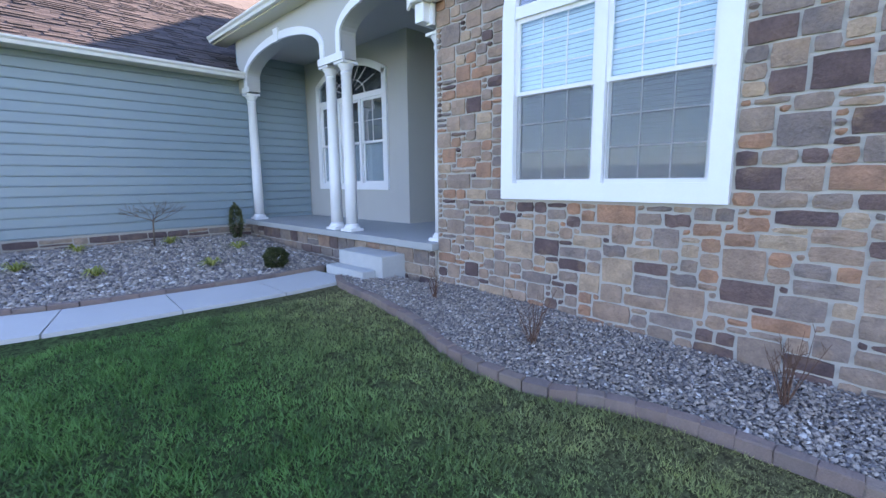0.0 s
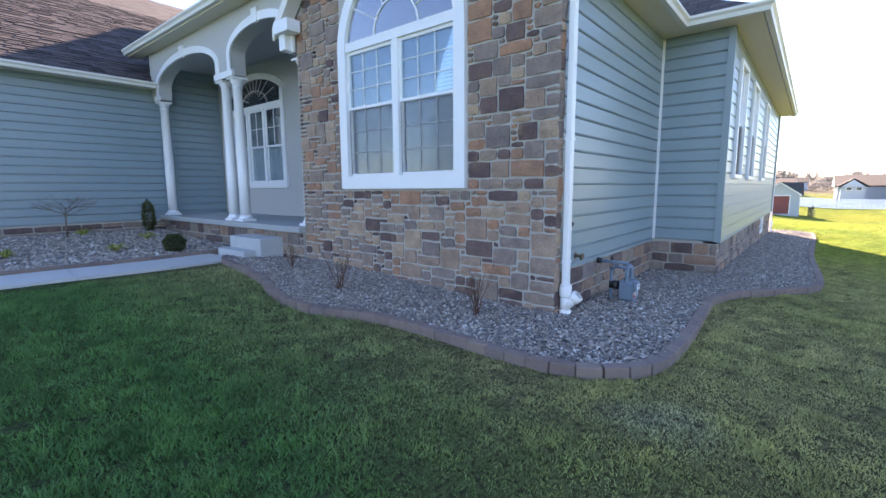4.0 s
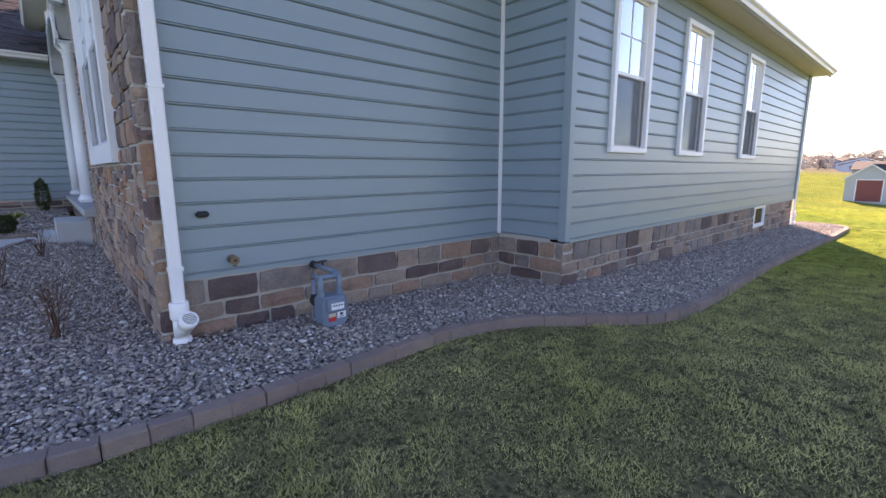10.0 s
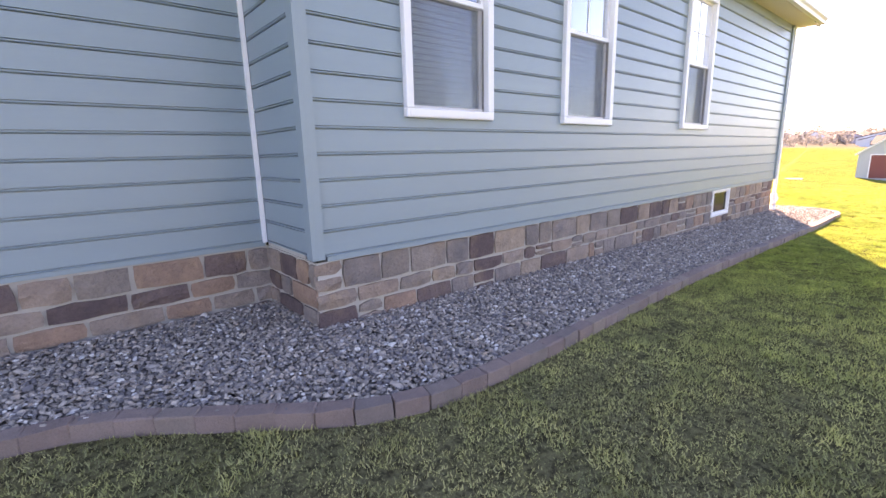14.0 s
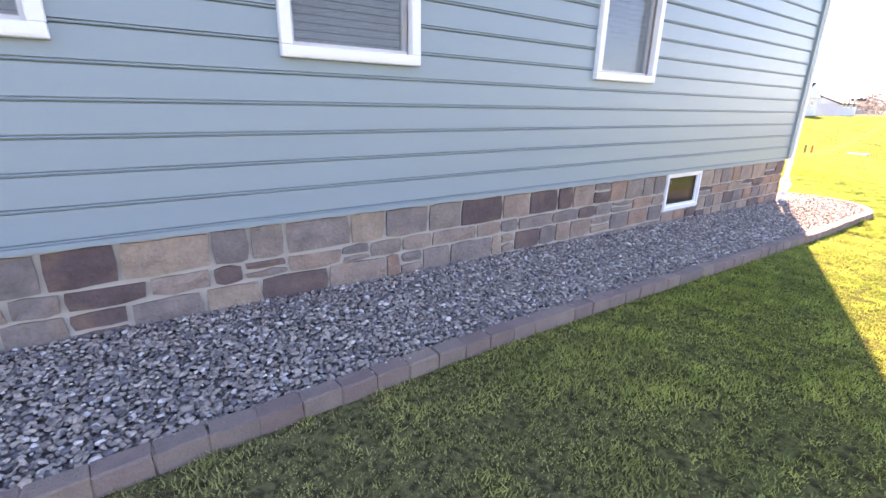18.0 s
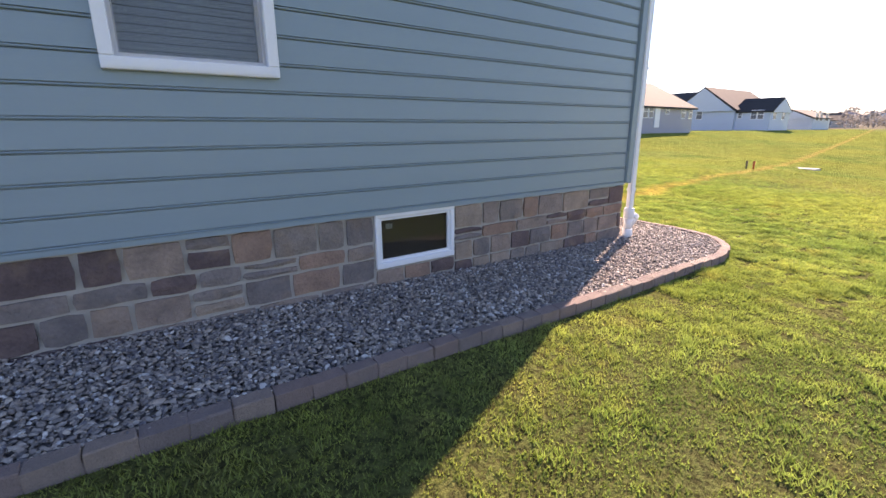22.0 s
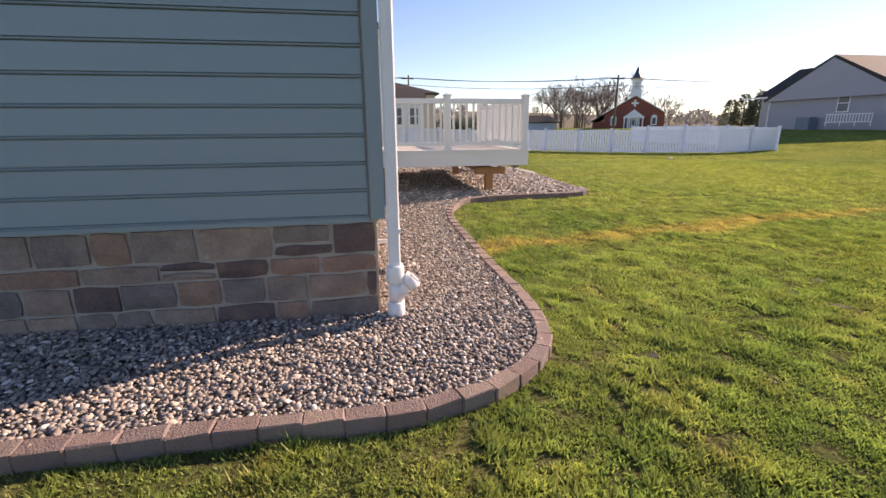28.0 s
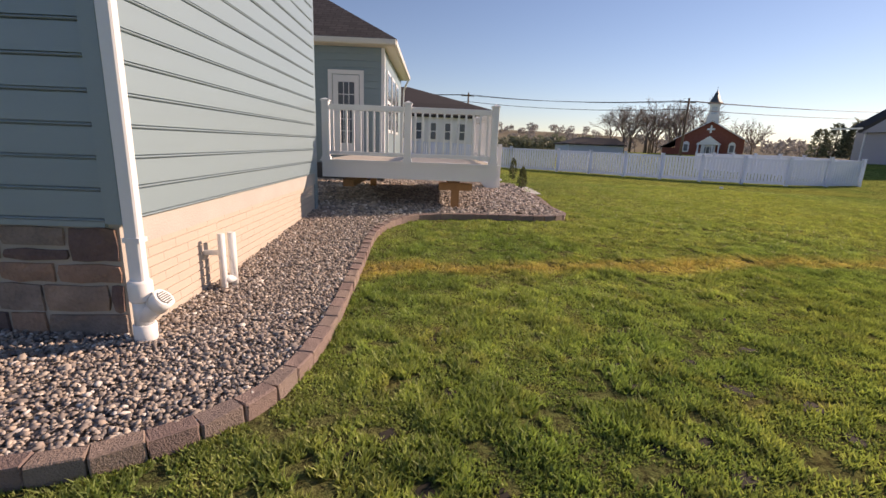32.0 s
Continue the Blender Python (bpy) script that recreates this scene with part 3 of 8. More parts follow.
# outer line of the edging round the house bed
HOUSE_EDGE = smooth_line([(3.60, 6.12), (3.42, 5.75), (3.30, 5.2), (3.22, 4.70), (3.10, 4.2), (2.97, 3.6), (2.76, 3.05), (2.67, 2.6), (2.67, 2.2), (2.75, 1.85), (2.90, 1.55), (3.00, 1.25), (3.06, 0.9), (3.08, 0.5), (3.07, 0.1), (3.06, -0.3), (3.08, -0.65), (3.17, -0.96), (3.38, -1.2), (3.68, -1.34), (4.3, -1.38), (5.0, -1.36), (5.7, -1.32), (6.3, -1.30), (6.75, -1.37), (7.1, -1.52), (7.6, -1.90), (7.92, -2.14), (8.25, -2.32), (8.75, -2.40), (9.8, -2.38), (10.8, -2.34), (12.4, -2.29), (14.5, -2.31), (16.2, -2.33), (17.6, -2.35), (19.0, -2.33), (20.0, -2.32), (20.35, -2.26), (20.65, -2.15), (20.95, -1.92), (21.15, -1.58), (21.24, -0.96), (21.23, 0.0), (21.20, 1.2), (21.20, 2.2), (21.38, 2.9), (21.75, 3.4), (22.5, 3.65), (23.3, 3.72), (24.0, 3.80), (24.35, 4.15), (24.33, 5.0), (24.45, 6.4), (24.5, 7.6)])
WALL_LINE = [(20.0, 9.3), (20.05, 9.2), (20.05, -1.02), (8.45, -1.02), (8.45, -0.10), (4.45, -0.10), (4.45, 4.7), (4.2, 4.8), (4.2, 6.0)]
ISLAND_EDGE = smooth_line([(3.85, 7.0), (2.6, 6.92), (1.5, 6.97), (0.5, 7.04), (-0.3, 7.28), (-0.95, 7.78), (-1.3, 8.5), (-1.42, 9.4), (-1.35, 10.3), (-1.2, 11.1)])


def inside(poly, x, y):
    poly = np.asarray(poly)
    r = np.zeros(x.shape, bool)
    j = len(poly) - 1
    for i in range(len(poly)):
        xi, yi = poly[i]
        xj, yj = poly[j]
        hit = ((yi > y) != (yj > y)) & (x < (xj - xi) * (y - yi) / (yj - yi + 1e-12) + xi)
        r ^= hit
        j = i
    return r


HOUSE_BED = np.concatenate([HOUSE_EDGE, [(24.5, 10.6), (20.55, 10.6), (20.55, 9.3), (17.05, 9.3), (17.05, 3.8), (20.05, 3.8)], WALL_LINE[2:]])
ISLAND_BED = np.concatenate([ISLAND_EDGE, [(-0.4, 11.3), (4.25, 11.3), (4.25, 6.95)]])


def bed_z(x, y):
    """Height of the gravel: level with the edging's top along the house."""
    return ground_z(x, y) + 0.075


def bed(name, poly, label):
    bm = bmesh.new()
    xs = np.arange(poly[:, 0].min(), poly[:, 0].max() + 0.25, 0.25)
    ys = np.arange(poly[:, 1].min(), poly[:, 1].max() + 0.25, 0.25)
    f = bm.faces.new([bm.verts.new((px, py, 0)) for px, py in poly])
    for ax, vals in (((1, 0, 0), xs), ((0, 1, 0), ys)):
        for v in vals[1:-1:2]:
            bmesh.ops.bisect_plane(bm, geom=bm.verts[:] + bm.edges[:] + bm.faces[:], plane_co=(v * ax[0], v * ax[1], 0), plane_no=ax)
    for v in bm.verts:
        v.co.z = float(bed_z(v.co.x, v.co.y)) - 0.02
    return structure(name, bm, "bed", label, "gravel bed")


bed("gravel_bed_house", HOUSE_BED, "grey gravel bed along the house wall")
bed("gravel_bed_island", ISLAND_BED, "grey gravel bed before the garage wall")


def pebbles(name, poly, step, size, label, seed, ymax=99.0, ymin=-99.0):
    rng = np.random.default_rng(seed)
    x0, y0 = poly.min(0)
    x1, y1 = poly.max(0)
    gx, gy = np.meshgrid(np.arange(x0, x1, step), np.arange(y0, y1, step))
    px = (gx + rng.uniform(-0.6, 0.6, gx.shape) * step).ravel()
    py = (gy + rng.uniform(-0.6, 0.6, gy.shape) * step).ravel()
    keep = inside(poly, px, py)
    keep &= ((py < ymax) | (px < 8)) & (py > ymin) & ((px > 8) | (ymin < -50))
    px, py = px[keep], py[keep]
    n = len(px)
    phi = (1 + 5 ** 0.5) / 2
    ico = np.array([(-1, phi, 0), (1, phi, 0), (-1, -phi, 0), (1, -phi, 0), (0, -1, phi), (0, 1, phi), (0, -1, -phi), (0, 1, -phi), (phi, 0, -1), (phi, 0, 1), (-phi, 0, -1), (-phi, 0, 1)]) / 1.9
    fc = np.array([(0, 11, 5), (0, 5, 1), (0, 1, 7), (0, 7, 10), (0, 10, 11), (1, 5, 9), (5, 11, 4), (11, 10, 2), (10, 7, 6), (7, 1, 8), (3, 9, 4), (3, 4, 2), (3, 2, 6), (3, 6, 8), (3, 8, 9), (4, 9, 5), (2, 4, 11), (6, 2, 10), (8, 6, 7), (9, 8, 1)])
    fc = fc[ico[fc].mean(1)[:, 2] > -0.45]
    s = size * rng.lognormal(0, 0.26, (n, 1, 1)) * np.stack([rng.uniform(0.8, 1.5, n), rng.uniform(0.65, 1.05, n), rng.uniform(0.4, 0.7, n)], -1)[:, None, :]
    V = (ico[None] + rng.normal(0, 0.13, (n, 12, 3))) * s
    a, b = rng.uniform(0, 6.28, n), rng.normal(0, 0.4, n)
    ca, sa_, cb, sb = np.cos(a)[:, None], np.sin(a)[:, None], np.cos(b)[:, None], np.sin(b)[:, None]
    vx, vy, vz = V[..., 0], V[..., 1], V[..., 2]
    vx, vz = vx * cb + vz * sb, -vx * sb + vz * cb
    V = np.stack([vx * ca - vy * sa_ + px[:, None], vx * sa_ + vy * ca + py[:, None], vz + (bed_z(px, py) + rng.uniform(-0.012, 0.014, n))[:, None]], -1)
    F = (fc[None] + (np.arange(n) * 12)[:, None, None]).reshape(-1, 3)
    tagged(mesh_from(name, V.reshape(-1, 3), F, "gravel", None, True), label, "gravel", kind="stuff")


pebbles("gravel", HOUSE_BED, 0.0222, 0.0136, "loose grey and tan river gravel in the house bed", 3, 3.4)
pebbles("gravel_deck", HOUSE_BED, 0.05, 0.031, "loose tan river gravel round the deck", 9, 99, 3.4)
pebbles("gravel_island", ISLAND_BED, 0.043, 0.026, "loose grey river gravel in the island bed", 4)


def value_noise(x, y, cell, seed):
    """Smooth noise from 0 to 1 on a grid of cells."""
    r = np.random.default_rng(seed).uniform(0, 1, (512, 512))
    u, v = x / cell + 200, y / cell + 200
    i, j = np.floor(u).astype(int), np.floor(v).astype(int)
    fu, fv = sm(u - i), sm(v - j)
    i, j = i % 511, j % 511
    return (r[i, j] * (1 - fu) + r[i + 1, j] * fu) * (1 - fv) + (r[i, j + 1] * (1 - fu) + r[i + 1, j + 1] * fu) * fv


# trodden holes in the turf, drawn as flat near-black patches: place and size
DIVOTS = [(22.7, -0.3, 0.11), (22.01, -0.82, 0.1), (21.63, -1.41, 0.09), (22.12, -1.51, 0.1), (21.8, -1.9, 0.09), (21.99, -2.26, 0.1), (22.32, -2.29, 0.1), (23.49, -0.55, 0.12), (23.29, -1.11, 0.12), (23.26, -1.38, 0.12), (24.59, -0.2, 0.13), (23.9, -1.19, 0.12), (23.9, -1.37, 0.13), (23.39, -1.89, 0.12), (23.41, -2.15, 0.11), (23.34, -2.35, 0.1), (23.14, -1.95, 0.08), (23.09, -2.21, 0.08), (24.24, -1.55, 0.13), (24.39, -0.79, 0.12), (24.22, -1.83, 0.1), (23.73, -2.3, 0.09), (21.66, -2.07, 0.09), (22.31, -1.13, 0.09), (23.81, -1.02, 0.12)]


def divots():
    rng = random.Random(19)
    for x, y, r in DIVOTS:
        bm = bmesh.new()
        turn = rng.uniform(0, 3.14)
        rim = []
        for k in range(14):
            a = 2 * math.pi * k / 14
            q = 0.62 * r * rng.uniform(0.55, 1.3)
            ex, ey = q * 1.25 * math.cos(a), q * 0.7 * math.sin(a)
            px, py = x + ex * math.cos(turn) - ey * math.sin(turn), y + ex * math.sin(turn) + ey * math.cos(turn)
            rim.append(bm.verts.new((px, py, float(ground_z(px, py)) + 0.003)))
        mid = bm.verts.new((x, y, float(ground_z(x, y)) + 0.004))
        for k in range(14):
            bm.faces.new((rim[k], rim[(k + 1) % 14], mid))
        p = part("soil_patch", bm, "dark_soil")
        tagged(p, "small trodden patch of dark bare soil", "soil patch", "bare soil patches")


divots()


def grass():
    rng = np.random.default_rng(8)
    spots = []
    # blades thin out smoothly away from these lines
    for (xa, ya), (xb, yb), n in (((0.5, 5.5), (0, 0), 150000), ((0, 0), (3, -3.0), 140000), ((3, -3.0), (22, -3.3), 720000), ((20, -2.0), (27, 1), 420000), ((25, 1), (33, 13), 300000)):
        L = math.hypot(xb - xa, yb - ya)
        s = rng.uniform(-0.8 / L, 1 + 0.8 / L, n) + rng.normal(0, 0.8 / L, n)
        q = rng.uniform(0, 1, n)
        dd = np.linspace(0, 16, 400)
        cdf = np.concatenate([[0.0], np.cumsum(1 / (1 + (dd[:-1] / 2.4) ** 2.5))])
        d = np.interp(q, cdf / cdf[-1], dd) * rng.choice([-1, 1], n)
        spots.append(np.stack([xa + (xb - xa) * s - (yb - ya) / L * d, ya + (yb - ya) * s + (xb - xa) / L * d], -1))
    p = np.concatenate(spots)
    walk_zone = (p[:, 1] > 5.5) & (p[:, 0] < 4)
    on_house = (p[:, 0] > 3.9) & (p[:, 0] < 21.2) & (p[:, 1] > -0.9)
    p = p[~walk_zone & ~on_house]
    p = p[~inside(HOUSE_BED, p[:, 0], p[:, 1])]
    X, Y = p[:, 0], p[:, 1]
    tuft = 0.5 * value_noise(X, Y, 0.075, 1) + 0.5 * value_noise(X, Y, 0.17, 2)
    thin = value_noise(X, Y, 1.1, 3)
    gap = value_noise(X, Y, 0.15, 4) + 0.35 * value_noise(X, Y, 0.07, 5)
    rear = sm((X - 17.5) / 3.0)
    keep = (tuft + rng.uniform(-0.07, 0.07, len(p)) > 0.16 + 0.08 * thin) & (gap + rng.uniform(-0.05, 0.05, len(p)) > 0.18 + 0.12 * thin + 0.07 * rear)
    for x, y, r in DIVOTS:
        keep &= (X - x) ** 2 + (Y - y) ** 2 > (r * rng.uniform(0.1, 0.6, len(p))) ** 2
    p, c = p[keep], tuft[keep]
    n = len(p)
    mound = 0.6 * value_noise(p[:, 0], p[:, 1], 0.23, 6) + 0.4 * value_noise(p[:, 0], p[:, 1], 0.1, 7)
    h = rng.uniform(0.65, 1.2, n) * (0.019 + (0.028 + 0.024 * sm((p[:, 0] - 16) / 4)) * np.clip((mound - 0.2) / 0.6, 0, 1) ** 1.6) * (0.62 + 0.45 * c)
    lush = sm((2.6 + 0.7 * p[:, 1] - p[:, 0]) / 2.0)
    h = np.where(rng.uniform(0, 1, n) < 0.02, h * 1.4, h) * (1 + 0.7 * lush)
    a, la = rng.uniform(0, 6.28, n), rng.uniform(0, 6.28, n)
    w = rng.uniform(0.003, 0.0058, n) * (1 + 0.9 * sm((p[:, 0] - 17) / 6) + 0.4 * lush)
    lean = rng.uniform(0.2, 1.1, n) * h
    base = np.stack([p[:, 0], p[:, 1], ground_z(p[:, 0], p[:, 1]) - 0.004], -1)
    side = np.stack([np.cos(a) * w, np.sin(a) * w, 0 * a], -1)
    tip = base + np.stack([np.cos(la) * lean, np.sin(la) * lean, h], -1)
    V = np.stack([base - side, base + side, tip], 1).reshape(-1, 3)
    tagged(mesh_from("grass", V, np.arange(n * 3).reshape(-1, 3), "blade"), "short mown grass blades with dry tips", "grass", kind="stuff")


grass()

# ---- paths and driveway ----
WALK = smooth_line([(3.70, 6.42), (2.6, 6.33), (1.4, 6.40), (0.3, 6.47), (-0.6, 6.76), (-1.35, 7.35), (-1.9, 8.3), (-2.05, 9.5), (-2.05, 12.2)], 6)
tang = np.gradient(WALK, axis=0)
nrm = np.stack([tang[:, 1], -tang[:, 0]], -1) / np.hypot(tang[:, 0], tang[:, 1])[:, None]
WALK_IN, WALK_OUT = WALK + nrm * 0.5, WALK - nrm * 0.5
WALK_OUT[:, 0] -= 0.6 * sm((1.0 - WALK[:, 0]) / 3)


def walkway():
    top = tagged(new("pavement"), "pale concrete front walk with tooled joints", "walkway", kind="structure")
    for i in range(0, len(WALK) - 1, 6):
        bm = bmesh.new()
        a, b = WALK_IN[i:i + 7], WALK_OUT[i:i + 7]
        g0, g1 = (0.012 / max(1e-6, np.linalg.norm(a[1] - a[0]))), 0
        rows = []
        for k, (p, q) in enumerate(zip(a, b)):
            if k == 0:
                p, q = p + (a[1] - a[0]) * g0, q + (b[1] - b[0]) * g0
            rows.append([bm.verts.new((r[0], r[1], float(ground_z(*r)) + d)) for r in (p, q) for d in (0.045, -0.1)])
        for r0, r1 in zip(rows, rows[1:]):
            bm.faces.new((r0[0], r0[2], r1[2], r1[0]))
            bm.faces.new((r0[0], r1[0], r1[1], r0[1]))
            bm.faces.new((r0[2], r0[3], r1[3], r1[2]))
        for r in (rows[0], rows[-1]):
            bm.faces.new((r[0], r[1], r[3], r[2]))
        part("slab", bm, "concrete", top)


walkway()
bm = bmesh.new()
gx, gy = np.linspace(-16, -0.5, 9), np.linspace(12.2, 22.5, 8)
vg = [[bm.verts.new((px, py, float(ground_z(px, py)) + 0.035)) for py in gy] for px in gx]
for i in range(8):
    for j in range(7):
        bm.faces.new((vg[i][j], vg[i + 1][j], vg[i + 1][j + 1], vg[i][j + 1]))
structure("road", bm, "asphalt", "dark asphalt driveway before the garage", "driveway")


# ---- edging blocks ----
def edging(name, line, label, length=0.2, width=0.105, height=0.13, limit=300):
    rng = random.Random(5)
    top = tagged(new(name), label, "edging", kind="structure")
    seg = np.hypot(*np.diff(line, axis=0).T)
    s = np.concatenate([[0], np.cumsum(seg)])
    meshes = []
    for k in range(6):
        bm = bmesh.new()
        L = length - 0.002
        box(bm, -L / 2, L / 2, -width / 2, width / 2, -0.09, height - 0.05, bevel=0.007)
        for v in bm.verts:
            v.co += Vector((rng.gauss(0, 0.0025), rng.gauss(0, 0.003), rng.gauss(0, 0.003)))
        bm.transform(Matrix.Scale(U, 4))
        me = bpy.data.meshes.new("edging_block")
        bm.to_mesh(me)
        bm.free()
        me.materials.append(M["paver"])
        meshes.append(me)
    n = int(s[-1] / length)
    for i in range(n):
        d = (i + 0.5) * length
        x, y = np.interp(d, s, line[:, 0]), np.interp(d, s, line[:, 1])
        x2, y2 = np.interp(d + 0.05, s, line[:, 0]), np.interp(d + 0.05, s, line[:, 1])
        x1, y1 = np.interp(d - 0.05, s, line[:, 0]), np.interp(d - 0.05, s, line[:, 1])
        ob = new("edging_block", rng.choice(meshes))
        ang = math.atan2(y2 - y1, x2 - x1)
        ob.location = Vector((x, y, float(ground_z(x, y)) + 0.018)) * U
        ob.rotation_euler = (rng.gauss(0, 0.02), rng.gauss(0, 0.012), ang + rng.gauss(0, 0.025))
        ob.parent = top


edging("edging_house", HOUSE_EDGE, "curving row of reddish-brown concrete edging blocks round the gravel")
edging("edging_island", ISLAND_EDGE, "curving row of brown concrete edging blocks beside the walk", length=0.3)

# ---- walls ----
SB = 0.478      # lower edge of the siding
COURSE = 0.1895
EAVE = 3.86


def wall_box(name, axis, at, thick, a0, a1, z0, z1, holes, material, label):
    """Wall along an axis; at: the plane of its outer face; thick goes inward (signed). holes: (a0, a1, z0, z1)."""
    bm = bmesh.new()
    us = sorted({a0, a1, *[h[0] for h in holes], *[h[1] for h in holes]})
    for u0, u1 in zip(us, us[1:]):
        zs = [(z0, z1)]
        for h in holes:
            if h[0] < (u0 + u1) / 2 < h[1]:
                zs = [s for lo, hi in zs for s in ((lo, min(hi, h[2])), (max(lo, h[3]), hi)) if s[1] - s[0] > 1e-4]
        for lo, hi in zs:
            p, q = sorted((at, at + thick))
            if axis == "x":
                box(bm, u0, u1, p, q, lo, hi)
            else:
                box(bm, p, q, u0, u1, lo, hi)
    bmesh.ops.remove_doubles(bm, verts=bm.verts, dist=1e-4)
    return structure(name, bm, material, label, "wall")


# flat face, deep groove and a round bead at the butt
PROFILE = [(0.0, 0.012), (0.002, 0.022), (0.008, 0.027), (0.0135, 0.025), (0.0155, 0.018), (0.0165, 0.003), (0.0212, 0.003), (0.023, 0.021), (0.1825, 0.0175), (0.1842, 0.003), (COURSE, 0.003)]


def siding(wall, axis, at, out, a0, a1, z0, z1, holes, seams=None):
    """Lap siding: each course a board of its own. out: the sign of the outward normal along the other axis."""
    def off(h):
        return float(np.interp(h, [p[0] for p in PROFILE], [p[1] for p in PROFILE]))
    k, z = 0, z0
    while z < z1 - 0.01:
        top = min(z + COURSE, z1)
        cuts = sorted({z, top, *[h[i] for h in holes for i in (2, 3) if z < h[i] < top]})
        bm = bmesh.new()
        for lo, hi in zip(cuts, cuts[1:]):
            spans = [(a0, a1)]
            for h in holes:
                if h[2] < (lo + hi) / 2 < h[3]:
                    spans = [s for p, q in spans for s in ((p, min(q, h[0])), (max(p, h[1]), q)) if s[1] - s[0] > 1e-3]
            hs = [lo - z] + [p[0] for p in PROFILE if lo - z < p[0] < hi - z] + [hi - z]
            if seams:
                cut = a0 + (a1 - a0) * seams[k % len(seams)]
                spans = [s for p, q in spans for s in (((p, cut), (cut, q)) if p < cut < q else ((p, q),))]
            for u0, u1 in spans:
                lap = 0.004 if seams and u1 <= cut + 1e-6 else 0.0
                rows = []
                for hh in [hs[0]] + hs:
                    o = 0.0 if not rows else off(hh) + lap
                    rows.append([bm.verts.new((u, at + out * o, z + hh) if axis == "x" else (at + out * o, u, z + hh)) for u in (u0, u1)])
                for r0, r1 in zip(rows, rows[1:]):
                    bm.faces.new((r0[0], r0[1], r1[1], r1[0]))
                for e in (0, 1):
                    bm.faces.new([r[e] for r in rows])
        part("siding_board", bm, "siding", wall)
        z = top
        k += 1


def stones_meshes():
    rng = random.Random(21)
    cache = {}

    def get(w, h, material):
        w, h = round(w, 2), round(h, 2)
        key = (w, h, material)
        lst = cache.setdefault(key, [])
        if len(lst) < 3:
            bm = bmesh.new()
            g, d = 0.0115, 0.026
            nx = 2 if w < 0.2 else 3
            xs = [-w / 2 + g, *[(-w / 2 + g) + (w - 2 * g) * i / nx for i in range(1, nx)], w / 2 - g]
            zs = [-h / 2 + g, 0.0, h / 2 - g]
            grid = []
            for i, x in enumerate(xs):
                col = []
                for j, zz in enumerate(zs):
                    edge = i in (0, len(xs) - 1) or j in (0, 2)
                    corner = i in (0, len(xs) - 1) and j in (0, 2)
                    col.append(bm.verts.new((x + (rng.gauss(0, 0.0045)) - (0.006 if corner and i else -0.006 if corner else 0), -d * (0.6 if corner else 0.75 if edge else 1.0) + rng.gauss(0, 0.004), zz + rng.gauss(0, 0.004) - (0.005 * (j - 1) if corner else 0))))
                grid.append(col)
            for i in range(len(xs) - 1):
                for j in range(2):
                    bm.faces.new((grid[i][j], grid[i + 1][j], grid[i + 1][j + 1], grid[i][j + 1]))
            ring = [c[0] for c in grid] + grid[-1][1:] + [c[2] for c in grid[-2::-1]] + [grid[0][1]]
            back = [bm.verts.new((v.co.x, 0.004, v.co.z)) for v in ring]
            for i in range(len(ring)):
                j = (i + 1) % len(ring)
                bm.faces.new((ring[j], ring[i], back[i], back[j]))
            bmesh.ops.recalc_face_normals(bm, faces=bm.faces)
            bm.transform(Matrix.Scale(U, 4))
            me = bpy.data.meshes.new("stone")
            bm.to_mesh(me)
            bm.free()
            me.materials.append(M[material])
            lst.append(me)
            return me
        return rng.choice(lst)
    return get


STONE = stones_meshes()


def ashlar(W, H, mw, mh, seed, sizes):
    """Random ashlar: rectangles on a grid of modules, as (u, v, w, h)."""
    rng = random.Random(seed)
    nu, nv = max(1, round(W / mw)), max(1, round(H / mh))
    mw, mh = W / nu, H / nv
    used = [[False] * nv for _ in range(nu)]
    out = []
    for j in range(nv):
        for i in range(nu):
            if used[i][j]:
                continue
            for w, h in rng.sample(sizes, len(sizes)) + [(2, 1), (1, 1)]:
                if i + w <= nu and j + h <= nv and not any(used[a][b] for a in range(i, i + w) for b in range(j, j + h)):
                    if w == 1 and h == 1 and rng.random() < 0.8 and i + 1 < nu and not used[i + 1][j]:
                        w = 2
                    for a in range(i, i + w):
                        for b in range(j, j + h):
                            used[a][b] = True
                    out.append((i * mw, j * mh, w * mw, h * mh))
                    break
    return out


def coursed(W, H, seed, rows, lengths, split):
    """Coursed rubble: rows of uneven height cut into uneven lengths, some stones split into two thin ones."""
    rng = random.Random(seed)
    hs = []
    while sum(hs) < H - 0.04:
        hs.append(rng.choice(rows))
    k = H / sum(hs)
    out, v = [], 0.0
    for h in hs:
        h *= k
        u = -rng.choice((0.0, 0.06, 0.12))
        while u < W - 1e-6:
            w = rng.choice(lengths)
            if h < 0.09:
                w *= 1.25
            u1 = u + w
            if W - u1 < 0.09:
                u1 = W
            u0 = max(u, 0.0)
            if u1 - u0 < 0.05:
                u = u1
                continue
            r = rng.random()
            if h > 0.13 and r < split:
                c = h * rng.choice((0.4, 0.5, 0.6))
                out += [(u0, v, u1 - u0, c), (u0, v + c, u1 - u0, h - c)]
            elif h > 0.13 and r < split * 1.6 and u1 - u0 > 0.26:
                c = h * 0.5
                m = (u1 - u0) * rng.choice((0.4, 0.6))
                out += [(u0, v, m, h), (u0 + m, v, u1 - u0 - m, c), (u0 + m, v + c, u1 - u0 - m, h - c)]
            else:
                out.append((u0, v, u1 - u0, h))
            u = u1
        v += h
    return out


